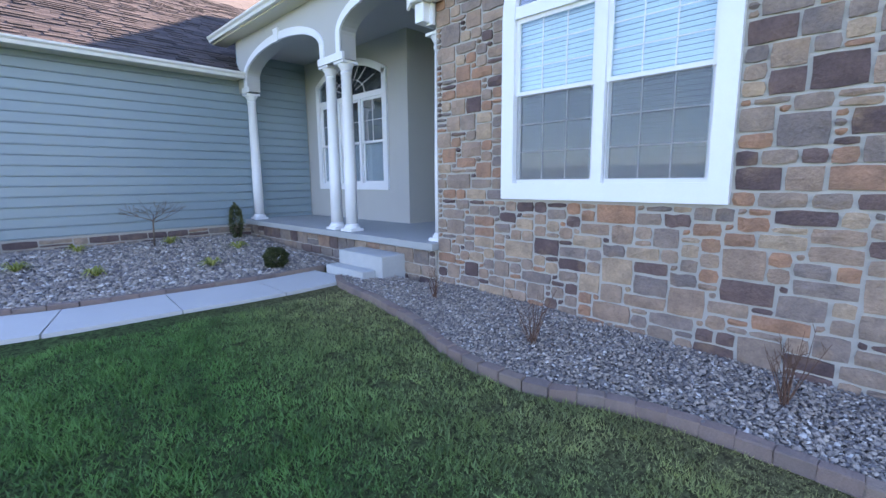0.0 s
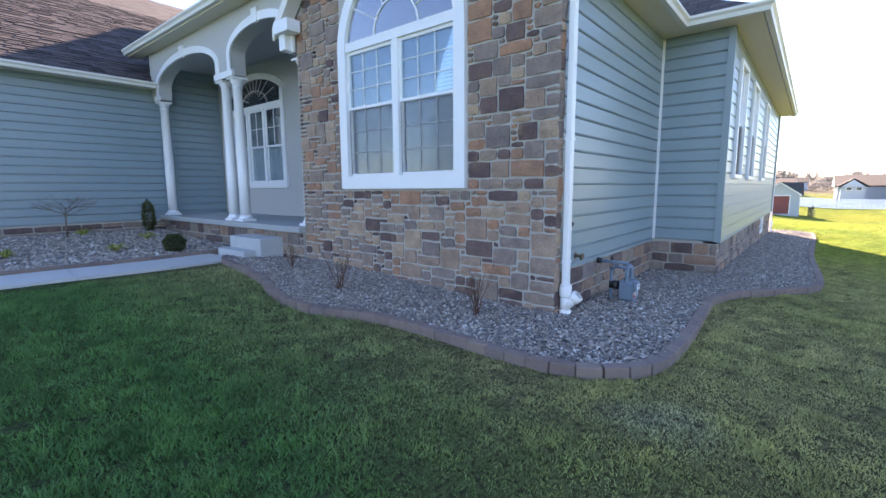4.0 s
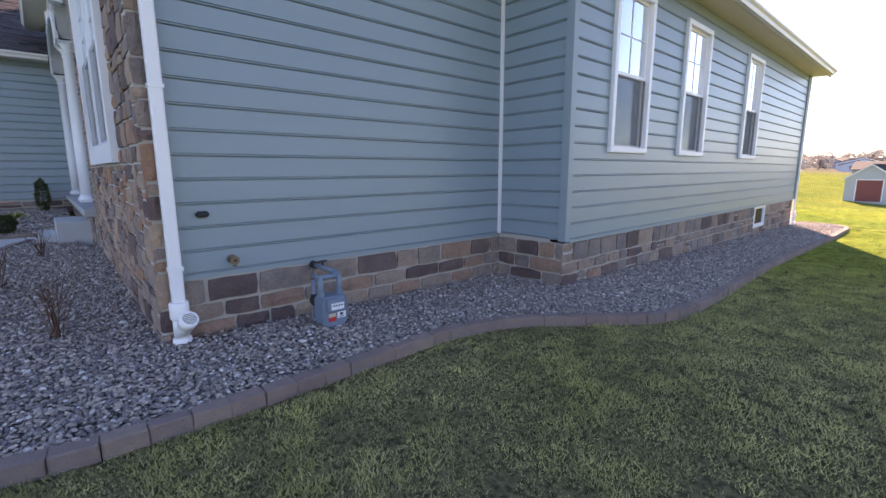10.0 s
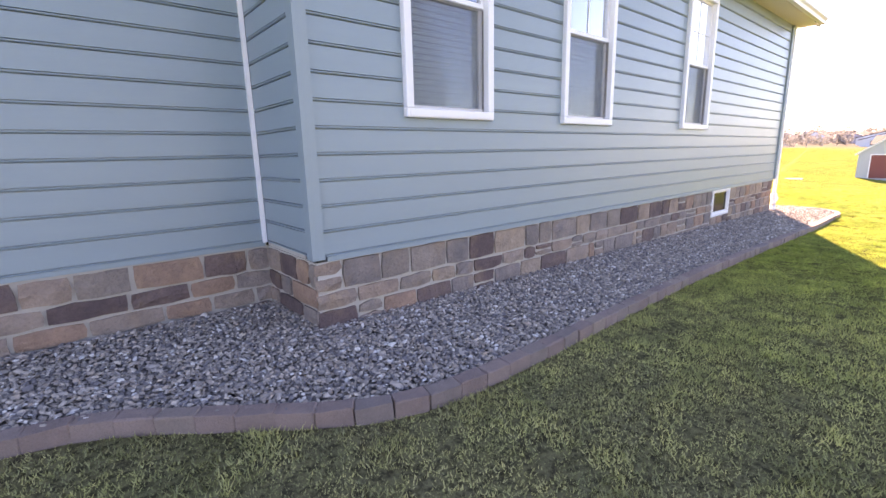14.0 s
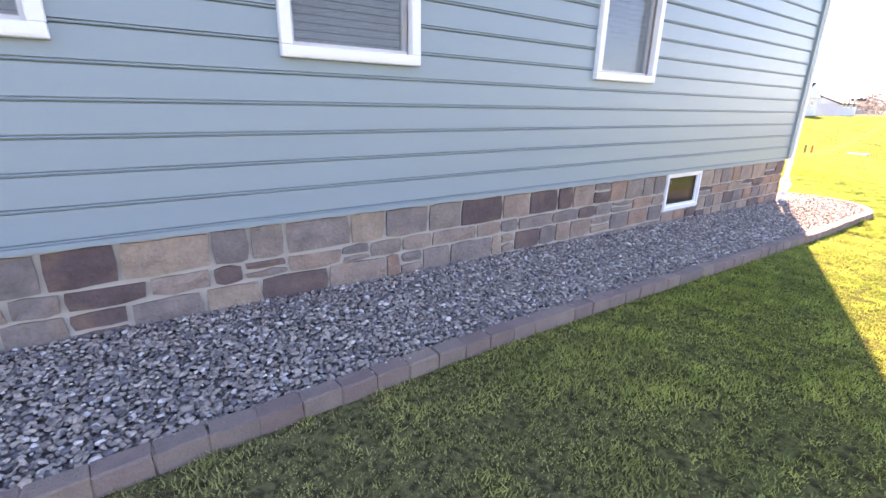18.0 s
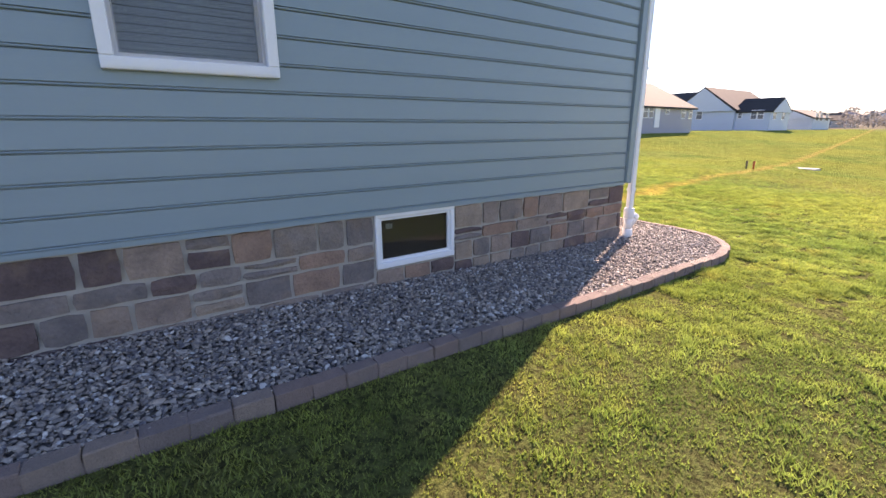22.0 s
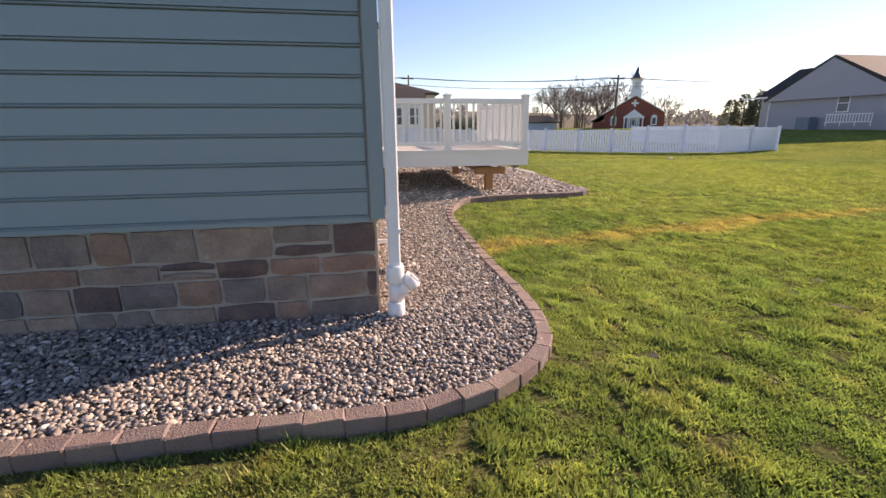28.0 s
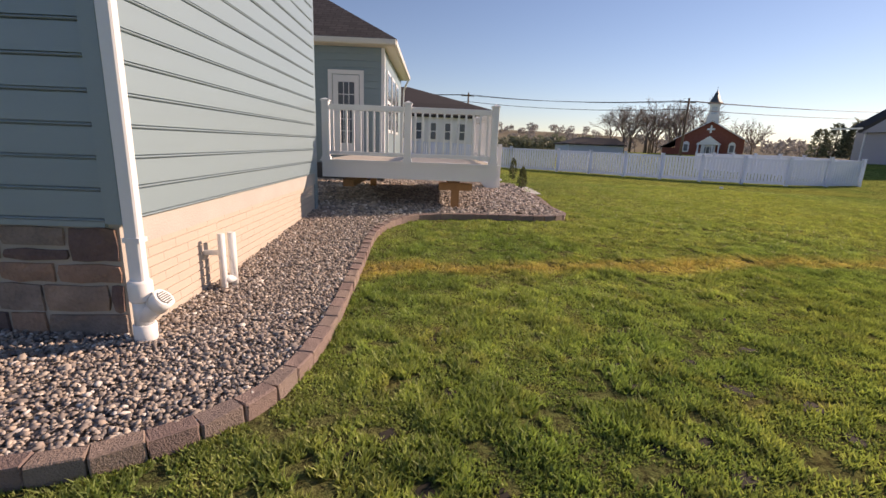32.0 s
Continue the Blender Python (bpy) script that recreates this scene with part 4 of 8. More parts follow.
ASHLAR = [(3, 2), (4, 2), (3, 1), (4, 1), (2, 2), (2, 1), (3, 3), (4, 3), (5, 2), (2, 2), (3, 2)]


def lay_stones(wall, axis, at, out, a0, a1, z0, z1, seed, mw=0.1, mh=0.075, holes=(), lim=None, sizes=ASHLAR, course=None):
    """Stone veneer on a wall's face; each stone is a part."""
    if axis == "x":
        turn = 0 if out < 0 else math.pi
    else:
        turn = -math.pi / 2 if out < 0 else math.pi / 2
    lay = coursed(a1 - a0, z1 - z0, seed, *course) if course else ashlar(a1 - a0, z1 - z0, mw, mh, seed, sizes)
    for u, v, w, h in lay:
        cu, cz = a0 + u + w / 2, z0 + v + h / 2
        if any(q[0] - 0.02 < cu < q[1] + 0.02 and q[2] - 0.02 < cz < q[3] + 0.02 for q in holes):
            continue
        if lim and not lim(cu, cz, w, h):
            continue
        ob = new("stone", STONE(w, h, "stone_low" if course else "stone"))
        ob.location = Vector((cu, at, cz) if axis == "x" else (at, cu, cz)) * U
        ob.rotation_euler = (0, 0, turn)
        ob.parent = wall


GY = 11.35      # garage side wall
# window openings: (a0, a1, z0, z1)
SIDE_WINDOWS = [(9.27, 10.29, 1.528, 3.56), (11.42, 12.45, 1.528, 3.56), (14.53, 15.565, 1.528, 3.56)]
BASEMENT_WINDOW = (16.29, 17.163, -0.06, 0.452)
FRONT_WINDOW = (1.16, 3.585, 1.393, 4.66)
REAR_WINDOW = (-0.38, 0.61, 2.2, 3.8)
PORCH_WINDOW = (7.94, 10.79, 1.43, 4.42)
inner_of = lambda h, d=0.05: (h[0] + d, h[1] - d, h[2] + d, h[3] - d)

# side wall beside the front corner
w_side = wall_box("wall_side", "x", -0.03, 0.2, 4.53, 8.4, 0.3, 3.95, [], "mortar", "blue-grey vinyl lap siding wall over stone")
siding(w_side, "x", -0.03, -1, 4.56, 8.40, SB, EAVE, [])
# west face of the projecting side
w_return = wall_box("wall_return", "y", 8.42, 0.2, -1.05, -0.03, 0.3, 3.95, [], "mortar", "short blue-grey vinyl siding return wall")
siding(w_return, "y", 8.42, -1, -1.03, -0.05, SB, EAVE, [])
# long side wall
w_long = wall_box("wall_long_side", "x", -1.05, 0.2, 8.42, 20.05, 0.44, 3.95, [inner_of(h) for h in SIDE_WINDOWS] + [(BASEMENT_WINDOW[0] + .05, BASEMENT_WINDOW[1] - .05, 0.44, 0.46)], "mortar", "long blue-grey vinyl siding wall with three windows")
siding(w_long, "x", -1.05, -1, 8.47, 19.98, SB, EAVE, SIDE_WINDOWS)
# rear wall
w_rear = wall_box("wall_rear", "y", 20.05, -0.2, -0.85, 3.62, 0.3, 3.95, [inner_of(REAR_WINDOW)], "mortar", "sunlit grey-green vinyl siding rear wall")
siding(w_rear, "y", 20.05, 1, -0.985, 3.62, SB, SB + 18 * COURSE, [REAR_WINDOW], seams=(0.31, 0.72, 0.18, 0.55, 0.83, 0.42, 0.64))
for k in range(12):
    zc = SB + (18 + k) * COURSE
    siding(w_rear, "y", 20.05, 1, max(-0.985, -1.1 + (zc + COURSE - 3.96) / 0.55), 3.62, zc, zc + COURSE, [REAR_WINDOW])
bm = bmesh.new()
extrude_poly(bm, [(19.85, -1.0, 3.9), (19.85, 4.25, 3.9), (19.85, 4.25, 6.85), (19.85, -0.9, 4.0)], (0.2, 0, 0))
structure("wall_rear_gable", bm, "mortar", "upper gable part of the rear wall", "wall")
# garage side wall, going on behind the porch
w_garage = wall_box("wall_garage", "x", GY, 0.2, -0.44, 4.5, 0.0, 3.98, [], "mortar", "blue-grey vinyl siding garage wall over low stone")
siding(w_garage, "x", GY, -1, -0.36, 4.5, 0.62, 3.97, [])
w_porch_side = wall_box("wall_porch_side", "x", GY, 0.2, 4.5, 6.25, 0.0, 4.7, [], "mortar", "blue-grey vinyl siding wall at the porch end")
siding(w_porch_side, "x", GY, -1, 4.5, 6.08, 0.62, 4.62, [])


def corner_post(x, y, z0, z1, sx, sy, label="grey vinyl corner post"):
    """L-shaped corner trim with its outer corner at (x, y)."""
    bm = bmesh.new()
    w, t = 0.10, 0.05
    box(bm, *sorted((x, x + sx * w)), *sorted((y, y + sy * t)), z0, z1)
    box(bm, *sorted((x, x + sx * t)), *sorted((y + sy * t, y + sy * w)), z0, z1)
    structure("trim", bm, "siding_trim", label, "corner trim")


corner_post(8.37, -1.10, SB - 0.01, EAVE, 1, 1)
corner_post(20.10, -1.10, SB - 0.01, EAVE, -1, 1)
corner_post(-0.46, GY - 0.03, 0.60, 3.95, 1, 1)
boxes("inner_corner", "white", None, [(8.362, 8.395, -0.085, -0.05, SB, EAVE)])
tagged(bpy.data.objects["inner_corner"], "slim white inside corner strip", "corner trim", kind="structure")
boxes("starter_strip", "siding_trim", None, [(4.56, 8.38, -0.055, -0.03, SB - 0.035, SB), (8.5, 19.98, -1.075, -1.05, SB - 0.035, SB)])
tagged(bpy.data.objects["starter_strip"], "thin grey starter strip under the siding", "trim", kind="structure")

# stone foundations
FND = ((0.14, 0.17, 0.2, 0.24), (0.24, 0.3, 0.36, 0.42, 0.5), 0.09)
FRONT = [(3, 2), (2, 2), (2, 1), (3, 1), (4, 2), (4, 2), (3, 3), (4, 3), (2, 2), (3, 2), (3, 3), (5, 2), (4, 4), (2, 2), (5, 3)]


def foundation(name, axis, at, out, a0, a1, z0, z1, seed, holes=(), label="tan, grey and rust stone veneer foundation", core=0.25, inset=0.0):
    w = wall_box(name, axis, at, -out * core, a0 + inset, a1, z0 - 0.3, z1, list(holes), "mortar_low", label)
    cuts = [(a0, a1, z0)]
    for q in holes:
        cuts = [(a0, q[0] - 0.01, z0), (q[1] + 0.01, a1, z0)]
        lay_stones(w, axis, at, out, q[0] - 0.01, q[1] + 0.01, z0, q[2] - 0.01, seed + 50, course=FND)
    for k, (p, q, zz) in enumerate(cuts):
        lay_stones(w, axis, at, out, p, q, zz, z1, seed + k, course=FND)
    return w


foundation("foundation_side", "x", -0.04, -1, 4.53, 8.41, -0.22, 0.44, 2)
foundation("foundation_return", "y", 8.41, -1, -1.06, -0.04, -0.22, 0.44, 3, inset=0.04)
foundation("foundation_long", "x", -1.035, -1, 8.387, 20.035, -0.33, 0.44, 4, holes=[BASEMENT_WINDOW], core=0.06, inset=0.028)
foundation("foundation_garage", "x", GY - 0.05, -1, -0.39, 4.4, 0.15, 0.59, 6)
foundation("foundation_porch", "y", 4.40, -1, 4.78, 11.28, 0.0, 0.61, 7)
# rear foundation: cream wall with brick-like relief
w_rf = wall_box("foundation_rear", "y", 20.03, -0.25, -0.97, 3.62, -0.6, 0.475, [], "cream_block", "cream painted foundation wall with brick relief")
for r in range(11):
    for k in range(16):
        u0 = -0.95 + k * 0.33 - (0.165 if r % 2 else 0)
        u1 = min(u0 + 0.327, 3.58)
        z0 = -0.30 + r * 0.07
        if u1 > -0.9 and u0 < 3.5:
            boxes("block", "cream_block", w_rf, [(20.03, 20.041, max(u0, -0.965), u1, z0, z0 + 0.060)])

# ---- front stone gable ----
GX, G0, G1, RIDGE_Y = 4.43, -0.04, 4.76, 2.33
WC, WR = 2.3725, 1.2125     # window centre and outer arch radius
ARCH_Z = 3.445


def gable_top(y):
    return 6.8 - abs(y - RIDGE_Y) * (1.0 if y > RIDGE_Y else 1.075) - 0.12


def arch_top(y, r=WR):
    d = abs(y - WC)
    return ARCH_Z + math.sqrt(max(0.0, r * r - d * d))


bm = bmesh.new()
ys = [G0 + (G1 - G0) * i / 40 for i in range(41)]
for y0, y1 in zip(ys, ys[1:]):
    ym = (y0 + y1) / 2
    if abs(ym - WC) < WR - 0.06:
        box(bm, GX, GX + 0.2, y0, y1, -0.4, FRONT_WINDOW[2] + 0.05)
        a0_, a1_ = arch_top(y0, WR - 0.06), arch_top(y1, WR - 0.06)
        extrude_poly(bm, [(GX, y0, a0_), (GX, y1, a1_), (GX, y1, gable_top(y1)), (GX, y0, gable_top(y0))], (0.2, 0, 0))
    else:
        extrude_poly(bm, [(GX, y0, -0.4), (GX, y1, -0.4), (GX, y1, gable_top(y1)), (GX, y0, gable_top(y0))], (0.2, 0, 0))
bmesh.ops.remove_doubles(bm, verts=bm.verts, dist=1e-4)
w_stone = structure("wall_front_stone", bm, "mortar", "random ashlar stone veneer gable in tan, grey, plum and rust", "wall")


def front_ok(lo, hi):
    def ok(cu, cz, w, h):
        if not lo <= cz < hi or cz + h / 2 > gable_top(cu) - 0.02:
            return False
        if FRONT_WINDOW[2] < cz and abs(cu - WC) < WR and cz < arch_top(cu) + 0.03:
            return False
        return True
    return ok


lay_stones(w_stone, "y", GX, -1, G0 - 0.038, G1 - 0.02, -0.16, 1.37, 31, mw=0.085, mh=0.068, sizes=FRONT, lim=front_ok(-1, 9))
lay_stones(w_stone, "y", GX, -1, G0 - 0.038, 1.15, 1.37, 4.6, 32, mw=0.085, mh=0.068, sizes=FRONT, lim=front_ok(-1, 9))
lay_stones(w_stone, "y", GX, -1, 3.595, G1 - 0.02, 1.37, 4.6, 33, mw=0.085, mh=0.068, sizes=FRONT, lim=front_ok(-1, 9))
w_quoin = wall_box("wall_stone_return", "x", -0.056, 0.15, GX - 0.012, 4.53, -0.4, 3.95, [], "mortar", "stone veneer return at the front corner")
lay_stones(w_quoin, "x", -0.056, -1, GX - 0.026, 4.53, -0.16, 3.8, 34, mw=0.126, mh=0.1, sizes=[(1, 2), (1, 1), (1, 2), (1, 3)])


# ---- windows ----
def slats(bm, axis, at, a0, a1, z0, z1, out, step=0.05):
    z = z0
    while z < z1:
        p, q = at, at - out * 0.012
        pts = [(a0, p, z), (a1, p, z), (a1, q, z + 0.048), (a0, q, z + 0.048)]
        bm.faces.new([bm.verts.new(c if axis == "x" else (c[1], c[0], c[2])) for c in pts])
        z += step


def pane(name, material, parent, axis, at, a0, a1, z0, z1, thick=0.006):
    p, q = at - thick / 2, at + thick / 2
    ob = boxes(name, material, parent, [(a0, a1, p, q, z0, z1) if axis == "x" else (p, q, a0, a1, z0, z1)])
    if material.startswith("glass"):
        ob.visible_shadow = False
    return ob


def frame_boxes(axis, out, at, depth, a0, a1, z0, z1, w, wb=None):
    """Four members of a rectangular frame, in front of the plane at."""
    wb = wb or w
    p, q = sorted((at, at + out * depth))
    r = [(a0, a1, z0, z0 + wb), (a0, a1, z1 - w, z1), (a0, a0 + w, z0 + wb, z1 - w), (a1 - w, a1, z0 + wb, z1 - w)]
    return [(u0, u1, p, q, v0, v1) if axis == "x" else (p, q, u0, u1, v0, v1) for u0, u1, v0, v1 in r]


def double_hung(win, axis, at, out, a0, a1, z0, z1, zm, cols, rows, blinds=True, grille_low=True, upper="glass"):
    """Sashes, panes, grilles and blind of one double-hung unit, its jamb inside a0..a1 and z0..z1."""
    s = 0.045
    for nm, lo, hi, dep in (("upper_sash", zm - 0.02, z1, 0.0), ("lower_sash", z0, zm + 0.02, -0.03)):
        c = at + out * dep
        sash = boxes(nm, "white", win, frame_boxes(axis, out, c - out * 0.03, 0.035, a0, a1, lo, hi, s))
        pane("pane", upper if nm == "upper_sash" else "glass_low", sash, axis, c - out * 0.012, a0 + s, a1 - s, lo + s, hi - s)
        g = []
        p, q = sorted((c - out * 0.007, c + out * 0.001))
        if nm == "upper_sash" or grille_low:
            for i in range(1, cols):
                u = a0 + s + (a1 - a0 - 2 * s) * i / cols
                g.append((u - 0.006, u + 0.006, p, q, lo + s, hi - s))
            for j in range(1, rows):
                v = lo + s + (hi - lo - 2 * s) * j / rows
                g.append((a0 + s, a1 - s, p, q, v - 0.006, v + 0.006))
        if g:
            boxes("grille", "white", sash, g if axis == "x" else [(d[2], d[3], d[0], d[1], d[4], d[5]) for d in g])
    if blinds:
        bm = bmesh.new()
        slats(bm, axis, at - out * 0.065, a0 + 0.02, a1 - 0.02, z0 + 0.02, z1, out)
        part("blind", bm, "blind", win, "white horizontal slat blind")
    # dark sheet added where the unlit room would be
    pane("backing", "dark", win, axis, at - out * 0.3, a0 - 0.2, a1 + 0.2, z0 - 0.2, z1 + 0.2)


def screen_mat():
    m, nt, b = mat("screen_mesh", 0.9)
    b.inputs["Base Color"].default_value = (0.15, 0.15, 0.15, 1)
    tr = node(nt, "BsdfTransparent")
    ms = node(nt, "MixShader", Fac=0.76)
    nt.links.new(b.outputs[0], ms.inputs[1])
    nt.links.new(tr.outputs[0], ms.inputs[2])
    nt.links.new(ms.outputs[0], nt.nodes["Material Output"].inputs[0])
    return m


M["screen"] = screen_mat()


def side_window(k, hole):
    a0, a1, z0, z1 = hole
    win = thing("window_%d" % k, ((a0 + a1) / 2, -1.05, z0), "white vinyl double-hung window with blind, screen below", "window", "side windows", "structure")
    boxes("window_frame", "white", win, frame_boxes("x", -1, -1.05, 0.07, a0, a1, z0, z1, 0.075), bevel=0.006)
    boxes("window_sill", "white", win, [(a0 + 0.03, a1 - 0.03, -1.125, -1.05, z0 + 0.015, z0 + 0.05)])
    double_hung(win, "x", -1.05, -1, a0 + 0.065, a1 - 0.065, z0 + 0.065, z1 - 0.065, 2.52, 2, 2, grille_low=False)
    pane("screen", "screen", win, "x", -1.075, a0 + 0.10, a1 - 0.10, z0 + 0.10, 2.50)


for k, h in enumerate(SIDE_WINDOWS):
    side_window(k + 1, h)


def rear_window():
    a0, a1, z0, z1 = REAR_WINDOW
    win = thing("window_7", (20.05, (a0 + a1) / 2, z0), "white vinyl double-hung window in the rear wall", "window", "", "structure")
    boxes("window_frame", "white", win, frame_boxes("y", 1, 20.05, 0.055, a0, a1, z0, z1, 0.075), bevel=0.006)
    double_hung(win, "y", 20.05, 1, a0 + 0.065, a1 - 0.065, z0 + 0.065, z1 - 0.065, (z0 + z1) / 2, 2, 2)


rear_window()


def basement_window():
    a0, a1, z0, z1 = BASEMENT_WINDOW
    win = thing("window_4", ((a0 + a1) / 2, -1.03, z0), "small white vinyl basement hopper window with dark glass", "window", "", "structure")
    boxes("window_frame", "white", win, frame_boxes("x", -1, -1.0, 0.065, a0, a1, z0, z1, 0.045, 0.055), bevel=0.006)
    boxes("sash", "white", win, frame_boxes("x", -1, -1.02, 0.02, a0 + 0.045, a1 - 0.045, z0 + 0.055, z1 - 0.045, 0.025))
    pane("pane", "glass_plain", win, "x", -1.015, a0 + 0.07, a1 - 0.07, z0 + 0.08, z1 - 0.07)
    # panel added close behind the glass to give the dim interior's tone
    boxes("added_panel", "dim_basement", win, [(a0 + 0.05, a1 - 0.05, -1.0, -0.99, z0 + 0.06, z1 - 0.05)])
    boxes("sticker", "label", win, [(a0 + 0.13, a0 + 0.20, -1.008, -1.005, z1 - 0.16, z1 - 0.11)])


basement_window()


def arc_band(bm, axis_x, depth, cy, cz, r0, r1, n=24, a0=0.0, a1=math.pi, flat=1.0):
    """Half-ring in a plane x = axis_x, thickened by depth along x."""
    pts_o = [(axis_x, cy + r1 * math.cos(a0 + (a1 - a0) * i / n), cz + flat * r1 * math.sin(a0 + (a1 - a0) * i / n)) for i in range(n + 1)]
    pts_i = [(axis_x, cy + r0 * math.cos(a0 + (a1 - a0) * i / n), cz + flat * r0 * math.sin(a0 + (a1 - a0) * i / n)) for i in range(n + 1)]
    for i in range(n):
        extrude_poly(bm, [pts_o[i], pts_o[i + 1], pts_i[i + 1], pts_i[i]], (depth, 0, 0))


def front_window():
    y0, y1, z0, _ = FRONT_WINDOW
    x = GX - 0.04
    win = thing("window_5", (x, WC, z0), "large white arched double window with grilles, blinds and half-round top", "window", "", "structure")
    t = 0.17
    bm = bmesh.new()
    box(bm, x - 0.03, x + 0.05, y0, y1, z0, z0 + 0.19)
    box(bm, x - 0.03, x + 0.05, y0, y0 + t, z0 + 0.19, ARCH_Z)
    box(bm, x - 0.03, x + 0.05, y1 - t, y1, z0 + 0.19, ARCH_Z)
    arc_band(bm, x - 0.03, 0.08, WC, ARCH_Z, WR - t, WR)
    part("window_trim", bm, "white", win, "wide flat white casing")
    boxes("mullion", "white", win, [(x - 0.01, x + 0.05, WC - 0.055, WC + 0.055, z0 + 0.19, ARCH_Z + 0.02), (x - 0.012, x + 0.05, y0 + t, y1 - t, ARCH_Z - 0.02, ARCH_Z + 0.11)])
    for a, b in ((y0 + t, WC - 0.055), (WC + 0.055, y1 - t)):
        double_hung(win, "y", x + 0.03, -1, a, b, z0 + 0.19, ARCH_Z - 0.02, 2.60, 3, 3, upper="glass_front")
        pane("screen", "screen", win, "y", x + 0.004, a + 0.04, b - 0.04, z0 + 0.23, 2.58)
    bm = bmesh.new()
    pts = [(x + 0.02, WC + (WR - t) * math.cos(math.pi * i / 24), ARCH_Z + 0.08 + (WR - t - 0.06) * math.sin(math.pi * i / 24)) for i in range(25)]
    extrude_poly(bm, pts, (0.006, 0, 0))
    ob = part("arch_pane", bm, "glass", win)
    ob.visible_shadow = False
    bm = bmesh.new()
    arc_band(bm, x + 0.005, 0.014, WC, ARCH_Z + 0.1, 0.42, 0.44)
    for a in (30, 60, 90, 120, 150):
        c, s_ = math.cos(radians(a)), math.sin(radians(a))
        tube(bm, (x + 0.01, WC + 0.42 * c, ARCH_Z + 0.1 + 0.42 * s_), (x + 0.01, WC + 0.99 * c, ARCH_Z + 0.1 + 0.95 * s_), 0.009, seg=4)
    part("sunburst_grille", bm, "white", win)
    # added dark sheet for the front room's unlit depth
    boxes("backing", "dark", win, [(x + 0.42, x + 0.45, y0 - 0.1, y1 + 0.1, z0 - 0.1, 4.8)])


front_window()


# ---- porch ----
PORCH_Z = 0.73
bm = bmesh.new()
box(bm, 4.28, 6.15, 4.74, GY - 0.035, PORCH_Z - 0.11, PORCH_Z, bevel=0.008)
structure("floor", bm, "slab", "grey concrete porch floor with overhanging edge", "porch floor")
bm = bmesh.new()
box(bm, 6.10, 7.6, 4.74, 7.3, PORCH_Z - 0.11, PORCH_Z - 0.002)
structure("floor_entry", bm, "slab", "grey concrete floor of the entry recess", "porch floor")
PX = 6.11


# segmental arch of the porch window
FAN_R, FAN_Z, SPRING = 2.76, 1.62, 3.98


def fan_top(dy):
    return FAN_Z + math.sqrt(FAN_R ** 2 - dy * dy)


def porch_wall():
    bm = bmesh.new()
    yc, r = (PORCH_WINDOW[0] + PORCH_WINDOW[1]) / 2, (PORCH_WINDOW[1] - PORCH_WINDOW[0]) / 2
    n = 36
    for i in range(n):
        y0, y1 = 7.3 + (GY - 7.3) * i / n, 7.3 + (GY - 7.3) * (i + 1) / n
        ym = (y0 + y1) / 2
        if abs(ym - yc) < r - 0.08:
            box(bm, PX, PX + 0.2, y0, y1, PORCH_Z - 0.05, PORCH_WINDOW[2] + 0.06)
            box(bm, PX, PX + 0.2, y0, y1, fan_top(ym - yc) - 0.06, 4.9)
        else:
            box(bm, PX, PX + 0.2, y0, y1, PORCH_Z - 0.05, 4.9)
    box(bm, PX + 0.2, 7.6, 7.3, 7.5, PORCH_Z - 0.05, 4.9)
    box(bm, 7.6, 7.8, 4.56, 7.5, PORCH_Z - 0.05, 4.9)
    box(bm, GX + 0.2, 7.6, 4.61, 4.76, PORCH_Z - 0.6, 4.9)
    bmesh.ops.remove_doubles(bm, verts=bm.verts, dist=1e-4)
    return structure("wall_porch", bm, "stucco", "grey-beige stucco porch wall", "wall")


porch_wall()
bm = bmesh.new()
box(bm, 4.38, 7.7, 4.74, GY, 4.62, 4.7)
structure("ceiling", bm, "stucco", "flat grey porch ceiling", "ceiling")


